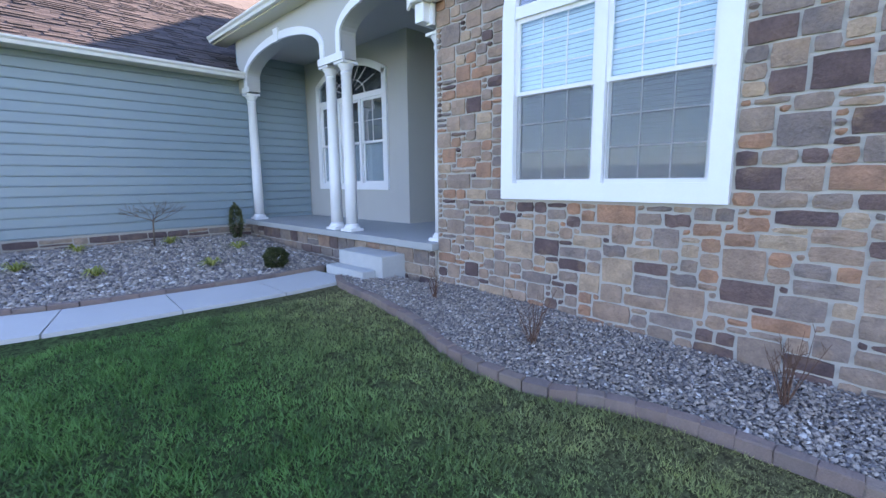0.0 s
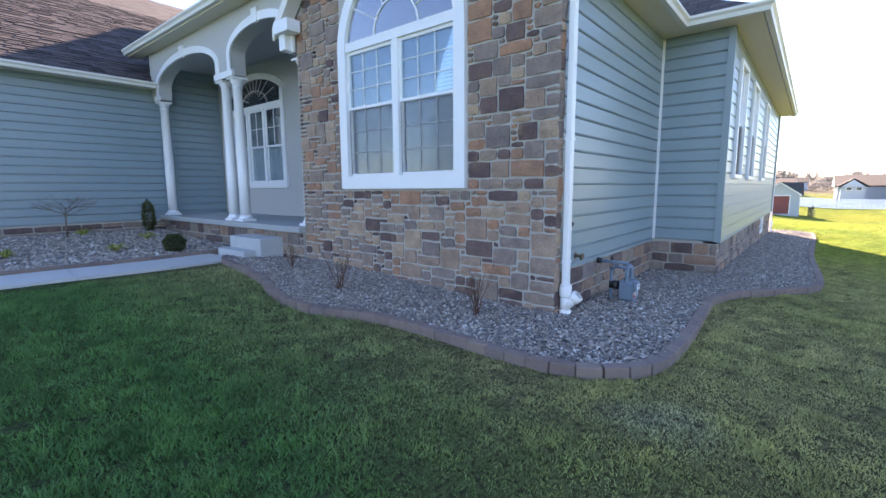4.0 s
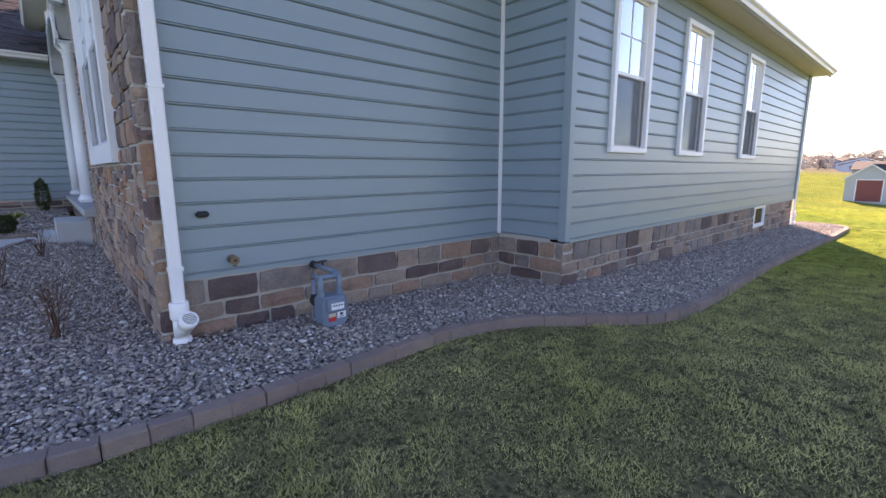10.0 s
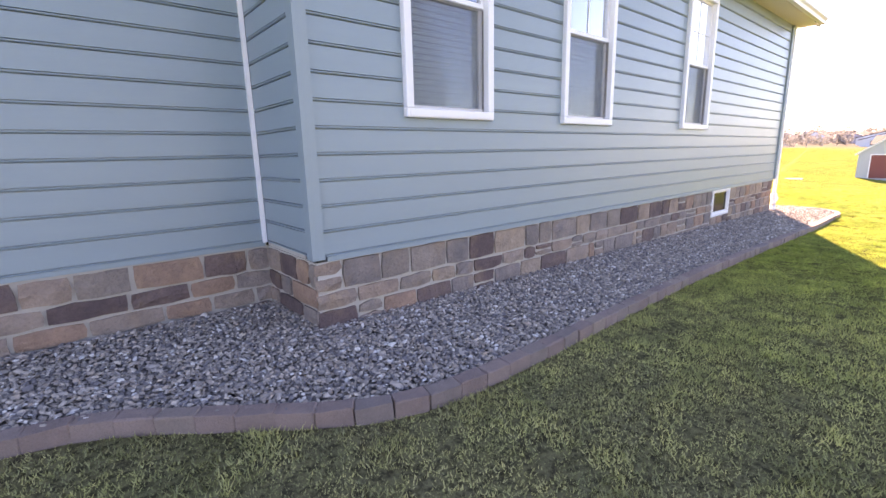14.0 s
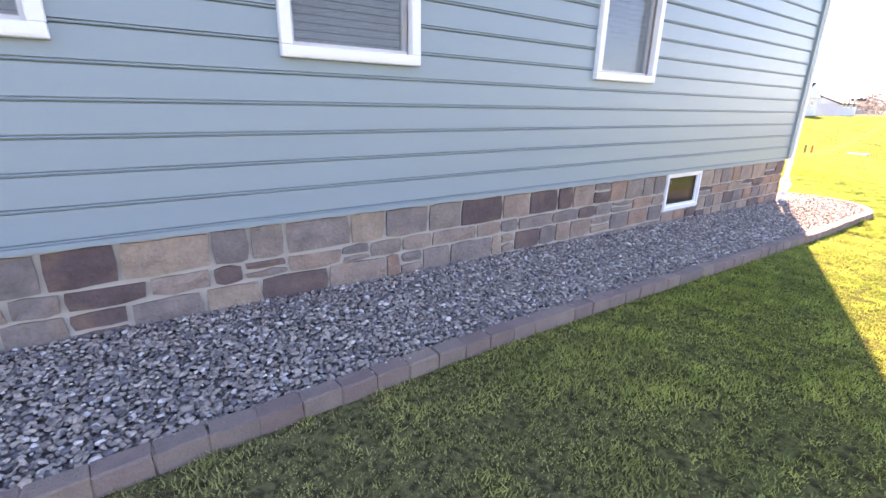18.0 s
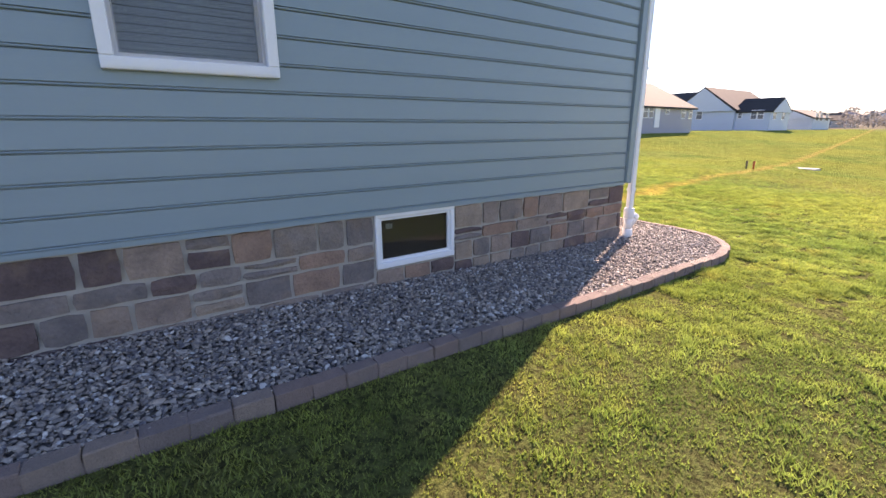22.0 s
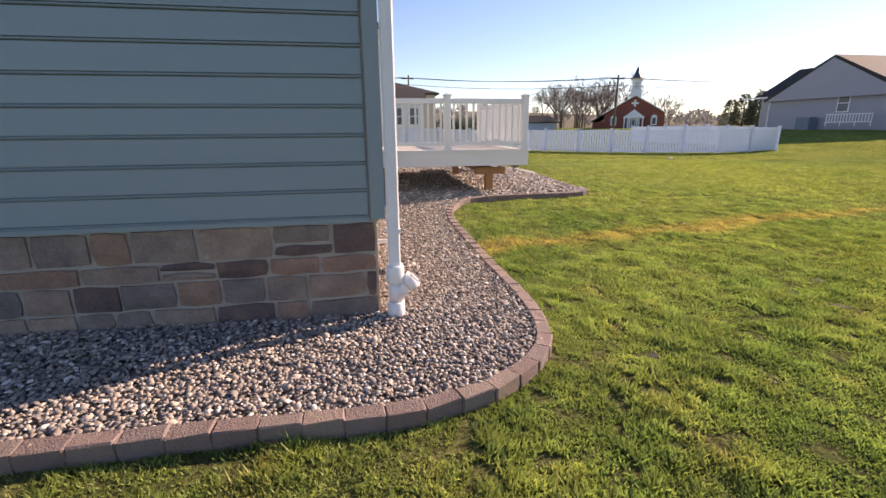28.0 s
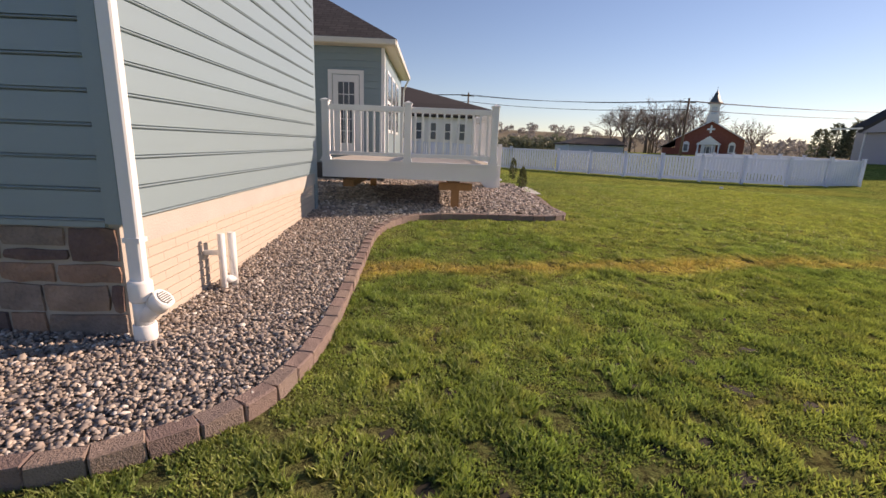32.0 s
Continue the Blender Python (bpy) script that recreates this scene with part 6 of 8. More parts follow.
v = thing("vent_cap", (4.783, -0.05, 0.967), "small black oval vent cap on the siding", "vent")
bm = bmesh.new()
box(bm, 4.733, 4.833, -0.095, -0.045, 0.942, 0.992, bevel=0.018)
part("cap", bm, "black", v)


def cleanout_pipes():
    p = thing("drain_pipes", (20.21, 0.0, -0.3), "pair of white plastic pipe stubs by the rear foundation", "pipe")
    bm = bmesh.new()
    tube(bm, (20.19, -0.05, -0.45), (20.19, -0.05, 0.21), 0.03, seg=14)
    part("riser", bm, "white_pvc", p)
    bm = bmesh.new()
    tube(bm, (20.23, 0.06, -0.3), (20.23, 0.06, 0.20), 0.034, seg=14)
    tube(bm, (20.19, -0.05, -0.2), (20.23, 0.06, -0.22), 0.034, seg=14)
    part("elbow", bm, "white_pvc", p)
    bm = bmesh.new()
    box(bm, 20.035, 20.19, -0.07, -0.03, 0.02, 0.06, bevel=0.006)
    part("bracket", bm, "white_pvc", p)


cleanout_pipes()


def wall_lantern():
    x, y, z = -0.75, 11.75, 2.17
    l = thing("wall_lantern", (x, y, z), "black carriage lantern on a scroll arm by the garage door", "lamp")
    bm = bmesh.new()
    tube(bm, (-0.46, y, z + 0.12), (x, y, z + 0.10), 0.014, seg=8)
    tube(bm, (-0.46, y, z + 0.02), (x + 0.12, y, z + 0.11), 0.010, seg=8)
    tube(bm, (-0.47, y, z - 0.02), (-0.47, y, z + 0.22), 0.04, seg=10)
    part("arm", bm, "black", l)
    bm = bmesh.new()
    lathe(bm, x, y, [(0.01, z - 0.02), (0.03, z + 0.06), (0.05, z + 0.15), (0.075, z + 0.17), (0.06, z + 0.18)], 12)
    part("base", bm, "black", l)
    bm = bmesh.new()
    lathe(bm, x, y, [(0.055, z + 0.18), (0.10, z + 0.36)], 6)
    ob = part("shade", bm, "glass_clear", l, "clear flared glass")
    bm = bmesh.new()
    for k in range(6):
        c, s = math.cos(k * math.pi / 3), math.sin(k * math.pi / 3)
        tube(bm, (x + 0.057 * c, y + 0.057 * s, z + 0.18), (x + 0.104 * c, y + 0.104 * s, z + 0.36), 0.006, seg=4)
    lathe(bm, x, y, [(0.125, z + 0.36), (0.12, z + 0.385), (0.085, z + 0.44), (0.03, z + 0.465), (0.02, z + 0.50), (0.005, z + 0.54)], 12)
    part("cap", bm, "black", l)


wall_lantern()

# ---- plants ----
def twig_shrub(x, y, h, seed, n=16):
    rng = random.Random(seed)
    z = float(bed_z(x, y)) - 0.02
    s = thing("twig_shrub", (x, y, z), "leafless reddish-brown twiggy shrub in the gravel", "shrub", "bare shrubs along the stone wall")
    bm = bmesh.new()
    for k in range(n):
        a, lean = rng.uniform(0, 6.28), rng.uniform(0.05, 0.4) * h
        hh = h * rng.uniform(0.5, 1.0)
        p0 = Vector((x + rng.gauss(0, 0.015), y + rng.gauss(0, 0.015), z))
        p1 = p0 + Vector((math.cos(a) * lean * 0.45, math.sin(a) * lean * 0.45, hh * 0.5))
        p2 = p0 + Vector((math.cos(a + 0.4) * lean, math.sin(a + 0.4) * lean, hh))
        tube(bm, p0, p1, 0.0045, 0.0035, 5, False)
        tube(bm, p1, p2, 0.0035, 0.0015, 5, False)
        for j in range(3):
            q = p1.lerp(p2, rng.uniform(0, 0.9))
            b = rng.uniform(0, 6.28)
            tube(bm, q, q + Vector((math.cos(b) * 0.06, math.sin(b) * 0.06, rng.uniform(0.03, 0.1))), 0.0022, 0.001, 4, False)
    part("bush", bm, "twig", s)


twig_shrub(3.73, 4.12, 0.42, 1, 14)
twig_shrub(3.36, 2.44, 0.58, 2)
twig_shrub(3.80, 0.58, 0.60, 3, 18)


def leaf_ball(name, x, y, r, h, material, label, category, seed, count=900, leaf=0.035, column_like=False, group="", zb=None):
    rng = np.random.default_rng(seed)
    z = (float(bed_z(x, y)) if zb is None else zb) - 0.02
    s = thing(name, (x, y, z), label, category, group)
    u = rng.normal(0, 1, (count, 3))
    u /= np.linalg.norm(u, axis=1)[:, None]
    rad = rng.uniform(0.55, 1.0, count) ** 0.5 * (1 + 0.12 * np.sin(u[:, 0] * 7 + seed) * np.sin(u[:, 2] * 6))
    c = u * rad[:, None] * np.array([r, r, h / 2]) + np.array([x, y, z + h / 2])
    if column_like:
        c[:, :2] = (c[:, :2] - [x, y]) * (1.0 - 0.45 * (c[:, 2:3] - z) / h) + [x, y]
    d = u + rng.normal(0, 0.5, (count, 3)) + np.array([0, 0, 0.5])
    d /= np.linalg.norm(d, axis=1)[:, None]
    t = np.cross(d, rng.normal(0, 1, (count, 3)))
    t /= np.linalg.norm(t, axis=1)[:, None]
    L = leaf * rng.uniform(0.6, 1.4, count)[:, None]
    V = np.stack([c - t * L * 0.22, c + t * L * 0.22, c + d * L], 1).reshape(-1, 3)
    F = np.arange(count * 3).reshape(-1, 3)
    o = np.array(s.location) / U
    mesh_from("foliage", V - o, F, material, s)
    bm = bmesh.new()
    tube(bm, (x, y, z - 0.03), (x, y, z + h * 0.6), 0.02, 0.01, 6)
    part("stem", bm, "bark", s)
    return s


leaf_ball("boxwood", 3.22, 7.45, 0.19, 0.36, "evergreen", "small round clipped evergreen bush in gravel", "bush", 1, 4000, group="round evergreen bushes")
leaf_ball("boxwood", -0.43, 8.55, 0.24, 0.46, "evergreen", "round clipped evergreen bush in gravel", "bush", 2, 4500, group="round evergreen bushes")
leaf_ball("boxwood", -0.72, 9.75, 0.24, 0.42, "evergreen", "round clipped evergreen bush by the downspout", "bush", 3, 4000, group="round evergreen bushes")
leaf_ball("columnar_yew", 3.82, 10.7, 0.13, 0.80, "evergreen", "narrow upright dark evergreen before the garage wall", "shrub", 4, 1200, 0.06)
leaf_ball("small_conifer", 24.6, 9.3, 0.13, 0.6, "evergreen", "small dark pointed evergreen by the patio", "shrub", 5, 700, 0.06, True, "patio evergreens", -0.13)
leaf_ball("small_conifer", 25.0, 13.2, 0.14, 0.75, "evergreen", "small dark pointed evergreen by the patio", "shrub", 6, 700, 0.06, True, "patio evergreens", -0.13)


def grass_tuft(x, y, r, seed):
    rng = random.Random(seed)
    z = float(bed_z(x, y)) - 0.01
    s = thing("sedge_tuft", (x, y, z), "low yellow-green variegated grass tuft in gravel", "ornamental grass", "yellow grass tufts")
    bm = bmesh.new()
    for k in range(46):
        a, l = rng.uniform(0, 6.28), r * rng.uniform(0.6, 1.1)
        d = Vector((math.cos(a), math.sin(a), 0))
        t = Vector((-d.y, d.x, 0)) * 0.008
        p = [Vector((x, y, z)), Vector((x, y, z)) + d * l * 0.5 + Vector((0, 0, rng.uniform(0.09, 0.17))), Vector((x, y, z)) + d * l + Vector((0, 0, rng.uniform(0.02, 0.08)))]
        v = [bm.verts.new(p[0] - t), bm.verts.new(p[0] + t), bm.verts.new(p[1] + t), bm.verts.new(p[1] - t), bm.verts.new(p[2])]
        bm.faces.new((v[0], v[1], v[2], v[3]))
        bm.faces.new((v[3], v[2], v[4]))
    part("foliage", bm, "yellow_leaf", s)


for k, (x, y) in enumerate(((0.92, 8.45), (0.08, 9.4), (0.95, 10.6), (2.45, 8.2), (2.45, 10.6), (3.35, 9.4))):
    grass_tuft(x, y, 0.27, 10 + k)


def branchy(bm, p, d, length, r, depth, rng, spread=0.6):
    q = p + d * length
    tube(bm, p, q, r, r * 0.65, 6 if depth > 1 else 4, False)
    if depth == 0:
        return
    for k in range(rng.choice((2, 3, 3))):
        nd = (d + Vector((rng.gauss(0, spread), rng.gauss(0, spread), rng.gauss(0.02, spread * 0.5)))).normalized()
        branchy(bm, p.lerp(q, rng.uniform(0.75, 1.0)), nd, length * rng.uniform(0.55, 0.85), r * 0.62, depth - 1, rng, spread)


def weeping_maple():
    rng = random.Random(7)
    x, y = 2.15, 10.55
    z = float(bed_z(x, y)) - 0.03
    s = thing("small_maple", (x, y, z), "small leafless spreading ornamental maple in gravel", "small tree")
    bm = bmesh.new()
    tube(bm, (x, y, z), (x + 0.02, y, z + 0.55), 0.018, 0.014, 8)
    part("trunk", bm, "bark", s)
    bm = bmesh.new()
    for k in range(7):
        a = k * 0.9 + rng.uniform(-0.3, 0.3)
        branchy(bm, Vector((x + 0.02, y, z + 0.5 + 0.01 * k)), Vector((math.cos(a), math.sin(a) * 0.8, 0.38)).normalized(), 0.30, 0.009, 3, rng, 0.38)
    part("crown", bm, "bark", s)


weeping_maple()

# ---- rear deck ----
DZ = 0.93


def deck():
    d = thing("deck", (21.8, 7.0, 0), "white vinyl deck with railing on timber posts", "deck")
    boxes("rim", "white", d, [(20.15, 23.45, 4.72, 4.78, 0.61, DZ), (23.40, 23.46, 4.78, 10.4, 0.61, DZ)])
    boxes("rim_cap", "white", d, [(20.12, 23.5, 4.69, 4.80, DZ - 0.03, DZ + 0.005)])
    k = 0
    y = 4.78
    while y < 9.75:
        boxes("deck_board", "tan_wall", d, [(20.12, 23.40, y, y + 0.15, DZ - 0.045, DZ - 0.005)])
        y += 0.156
    for x, y in ((22.68, 5.0), (22.68, 8.6), (20.6, 8.6)):
        boxes("timber_post", "wood", d, [(x - 0.075, x + 0.075, y - 0.075, y + 0.075, -0.3, 0.42)], "reddish treated timber post")
    boxes("beam", "wood", d, [(22.35, 23.0, 4.86, 4.98, 0.42, 0.56), (22.58, 22.78, 4.98, 8.8, 0.42, 0.56), (20.5, 20.7, 4.9, 8.8, 0.42, 0.56)], "treated timber beam")
    posts = [(20.22, 4.78), (21.74, 4.78), (23.36, 4.78), (23.36, 7.0), (23.36, 8.5)]
    for x, y in posts:
        bm = bmesh.new()
        box(bm, x - 0.065, x + 0.065, y - 0.065, y + 0.065, DZ, 1.98, bevel=0.006)
        box(bm, x - 0.08, x + 0.08, y - 0.08, y + 0.08, DZ, DZ + 0.05)
        po = part("post", bm, "white", d)
        bm = bmesh.new()
        box(bm, x - 0.08, x + 0.08, y - 0.08, y + 0.08, 1.98, 2.0)
        vs = [bm.verts.new((x + sx * 0.075, y + sy * 0.075, 2.0)) for sx, sy in ((-1, -1), (1, -1), (1, 1), (-1, 1))]
        tp = bm.verts.new((x, y, 2.04))
        for i in range(4):
            bm.faces.new((vs[i], vs[(i + 1) % 4], tp))
        part("cap", bm, "white", po)
    for (xa, ya), (xb, yb) in zip(posts, posts[1:]):
        along_x = abs(xb - xa) > abs(yb - ya)
        for z0, z1 in ((1.83, 1.93), (1.02, 1.09)):
            boxes("rail", "white", d, [(xa + 0.066, xb - 0.066, ya - 0.03, ya + 0.03, z0, z1) if along_x else (xa - 0.03, xa + 0.03, ya + 0.066, yb - 0.066, z0, z1)], bevel=0.008)
        L = (xb - xa) if along_x else (yb - ya)
        n = int(L / 0.125)
        for i in range(1, n):
            t = L * i / n
            px, py = (xa + t, ya) if along_x else (xa, ya + t)
            boxes("baluster", "white", d, [(px - 0.019, px + 0.019, py - 0.019, py + 0.019, 1.09, 1.83)])
    # stair down at the side
    for i in range(3):
        z1 = DZ - 0.2 * (i + 1)
        boxes("tread", "white", d, [(23.46 + 0.27 * i, 23.75 + 0.27 * i, 9.55, 10.35, z1 - 0.04, z1)])
    bm = bmesh.new()
    extrude_poly(bm, [(23.46, 9.5, DZ), (24.12, 9.5, DZ - 0.12), (24.12, 9.5, -0.1), (23.98, 9.5, -0.1), (23.46, 9.5, 0.42)], (0, 0.05, 0))
    part("stringer", bm, "white", d)
    boxes("newel_post", "white", d, [(24.12, 24.22, 9.5, 9.6, -0.1, 1.35)], bevel=0.006)
    boxes("stair_rail", "white", d, [(23.43, 24.13, 9.52, 9.58, 1.2, 1.28)])
    return d


deck_thing = deck()
deck_thing.location = Vector((21.579, 6.265, -0.175)) * U
deck_thing.scale = (0.93, 0.93, 0.93)
bm = bmesh.new()
box(bm, 23.8, 24.95, 8.2, 10.4, -0.5, -0.19, bevel=0.01)
structure("patio", bm, "concrete", "pale concrete patio pad behind the deck", "patio")


# ---- sunroom ----
def sunroom():
    s = thing("sunroom", (19, 12, 0), "grey-sided sunroom wing with white door and shingle roof", "house wing", "", "structure")
    boxes("wall", "siding", s, [(16.0, 20.72, 10.0, 10.15, -0.3, 4.1), (20.57, 20.72, 10.15, 17, -0.3, 4.1)])
    for i in range(19):
        z0 = 0.4 + i * COURSE
        boxes("siding_board", "siding", s, [(16.5, 20.66, 9.982, 10.0, z0, z0 + 0.165)])
    # foundation coloured near black in place of the deck's shade
    boxes("foundation", "dark_block", s, [(17.08, 20.74, 9.90, 9.98, -0.5, 0.62), (20.725, 20.75, 10.1, 17, -0.5, 0.45)], "block foundation, coloured dark for the deck shade")
    boxes("corner_trim", "white", s, [(20.64, 20.74, 9.975, 10.0, 0.3, 4.05), (20.72, 20.745, 10.0, 10.1, 0.3, 4.05)])
    door = boxes("door", "white", s, [(19.2, 19.98, 9.94, 9.985, DZ, 3.2)])
    boxes("door_casing", "white", s, [(19.06, 19.18, 9.93, 9.99, DZ, 3.34), (20.0, 20.12, 9.93, 9.99, DZ, 3.34), (19.18, 20.0, 9.93, 9.99, 3.22, 3.34)])
    boxes("door_glass", "far_glass", door, [(19.36, 19.84, 9.932, 9.938, DZ + 0.3, 3.0)])
    g = [(19.36 + 0.16 * i - 0.01, 19.36 + 0.16 * i + 0.01, 9.924, 9.931, DZ + 0.3, 3.0) for i in (1, 2)] + [(19.36, 19.84, 9.924, 9.931, DZ + 0.3 + 0.355 * j - 0.01, DZ + 0.3 + 0.355 * j + 0.01) for j in range(1, 5)]
    boxes("door_grille", "white", door, g)
    for y in (10.7, 12.3, 13.9):
        fr = boxes("window", "white", s, [(20.72, 20.76, y, y + 1.1, 1.6, 3.5)])
        boxes("pane", "far_glass", fr, [(20.755, 20.77, y + 0.1, y + 1.0, 1.7, 2.5), (20.755, 20.77, y + 0.1, y + 1.0, 2.6, 3.4)])
    boxes("soffit", "soffit", s, [(15.5, 21.05, 9.6, 17, 4.0, 4.04)])
    boxes("gutter", "fascia", s, [(15.5, 21.1, 9.52, 9.64, 4.02, 4.16), (21.0, 21.12, 9.64, 17, 4.02, 4.16)], bevel=0.01)
    bm = bmesh.new()
    tube(bm, (21.06, 16.9, 4.05), (20.85, 16.9, 3.6), 0.04, seg=6)
    tube(bm, (20.85, 16.9, 3.6), (20.80, 16.9, -0.2), 0.04, seg=6)
    part("downspout", bm, "white", s)
    s.location = Vector((18.934, 11.256, -0.19)) * U
    s.scale = (0.93, 0.93, 0.93)


sunroom()
roof_plane("roof_sunroom_south", [(14.0, 8.97, 3.69), (20.9, 8.97, 3.69), (17.26, 12.56, 6.05), (14.0, 12.56, 6.05)], "shingle_dark", "dark shingle sunroom roof", (1, 0, 0))
roof_plane("roof_sunroom_east", [(20.9, 8.97, 3.69), (20.9, 16.18, 3.69), (17.26, 12.56, 6.05)], "shingle_dark", "dark shingle sunroom roof, end slope", (0, 1, 0))
bm = bmesh.new()
box(bm, 17.0, 20.05, 3.62, 3.77, -0.5, 3.95)
box(bm, 16.9, 17.05, 3.77, 9.35, -0.5, 3.95)
box(bm, 17.05, 17.10, 3.77, 9.28, -0.5, 0.5)
structure("wall_rear_recess", bm, "siding", "shaded siding wall behind the deck", "wall")


# ---- trailer on the drive ----
def trailer():
    x0, x1, y0, y1, gz = -10.0, -0.9, 22.0, 24.4, float(ground_z(-3, 22.5)) + 0.03
    t = thing("dump_trailer", (-5, 23, gz), "black tandem-axle dump trailer with orange sides and blue sign", "trailer")
    boxes("bed", "black", t, [(x0, x1, y0, y1, gz + 0.72, gz + 1.05), (x0, x1 - 0.2, y0 + 0.3, y1 - 0.3, gz + 0.45, gz + 0.72)])
    boxes("rub_rail", "black", t, [(x0, x1 + 0.1, y0 - 0.06, y0 - 0.003, gz + 1.05, gz + 1.12)])
    boxes("lower_board", "black", t, [(x0, x1 - 0.1, y0 + 0.03, y0 + 0.10, gz + 1.05, gz + 1.298)])
    for d in ((x0, x1 - 0.1, y0 + 0.02, y0 + 0.10), (x0, x1 - 0.1, y1 - 0.10, y1 - 0.02), (x1 - 0.2, x1 - 0.12, y0 + 0.1, y1 - 0.1)):
        boxes("side_board", "orange", t, [(*d, gz + 1.30, gz + 1.65)], "faded orange side board")
    for k in range(8):
        xx = x0 + 0.3 + k * 1.1
        boxes("stake", "black", t, [(xx, xx + 0.08, y0 - 0.02, y0 + 0.018, gz + 1.12, gz + 1.34)])
        boxes("reflector", "red_tape", t, [(xx + 0.15, xx + 0.4, y0 - 0.066, y0 - 0.061, gz + 1.065, gz + 1.105)])
        boxes("reflector", "label", t, [(xx + 0.4, xx + 0.65, y0 - 0.066, y0 - 0.061, gz + 1.065, gz + 1.105)])
    sg = boxes("sign", "blue_sign", t, [(-3.55, -2.55, y0 - 0.05, y0 - 0.021, gz + 1.10, gz + 1.65)], "blue sign board with white lines")
    boxes("print", "label", sg, [(-3.45, -2.65, y0 - 0.056, y0 - 0.051, gz + 1.34, gz + 1.38)])
    boxes("print", "label", sg, [(-3.40, -2.7, y0 - 0.056, y0 - 0.051, gz + 1.22, gz + 1.25)])
    bm = bmesh.new()
    tube(bm, (-3.05, y0 - 0.051, gz + 1.52), (-3.05, y0 - 0.056, gz + 1.52), 0.07, seg=14)
    part("print", bm, "label", sg)
    bm = bmesh.new()
    extrude_poly(bm, [(-3.8, y0 - 0.3, gz + 0.72), (-3.55, y0 - 0.3, gz + 0.93), (-1.6, y0 - 0.3, gz + 0.93), (-1.3, y0 - 0.3, gz + 0.66), (-1.36, y0 - 0.3, gz + 0.64), (-1.64, y0 - 0.3, gz + 0.88), (-3.5, y0 - 0.3, gz + 0.88), (-3.75, y0 - 0.3, gz + 0.70)], (0, 0.29, 0))
    part("fender", bm, "black", t)
    for xw in (-3.1, -2.05):
        bm = bmesh.new()
        R = 0.39
        prof = [(0.25, -0.1), (0.36, -0.12), (R, -0.08), (R, 0.08), (0.36, 0.12), (0.25, 0.1)]
        lathe(bm, 0, 0, prof, 24)
        bm.transform(Matrix.Translation((xw, y0 - 0.12, gz + R)) @ Matrix.Rotation(math.pi / 2, 4, "X"))
        w = part("wheel", bm, "rubber", t, "black tyre")
        bm = bmesh.new()
        lathe(bm, 0, 0, [(0.27, 0.06), (0.25, 0.105), (0.2, 0.09), (0.10, 0.07), (0.08, 0.13), (0.04, 0.14)], 20)
        bm.transform(Matrix.Translation((xw, y0 - 0.12, gz + R)) @ Matrix.Rotation(math.pi / 2, 4, "X"))
        part("rim", bm, "steel", w, "silver steel rim")


trailer()


# ---- neighbourhood ----
def window_on(house, axis, at, out, a, z, w, h, double=True):
    p, q = sorted((at, at + out * 0.06))
    fr = boxes("window", "white", house, [(a, a + w, p, q, z, z + h) if axis == "x" else (p, q, a, a + w, z, z + h)])
    p, q = sorted((at + out * 0.05, at + out * 0.075))
    t = 0.1
    for lo, hi in ((z + t, z + h / 2 - t / 3), (z + h / 2 + t / 3, z + h - t)):
        boxes("pane", "far_glass", fr, [(a + t, a + w - t, p, q, lo, hi) if axis == "x" else (p, q, a + t, a + w - t, lo, hi)])
    return fr


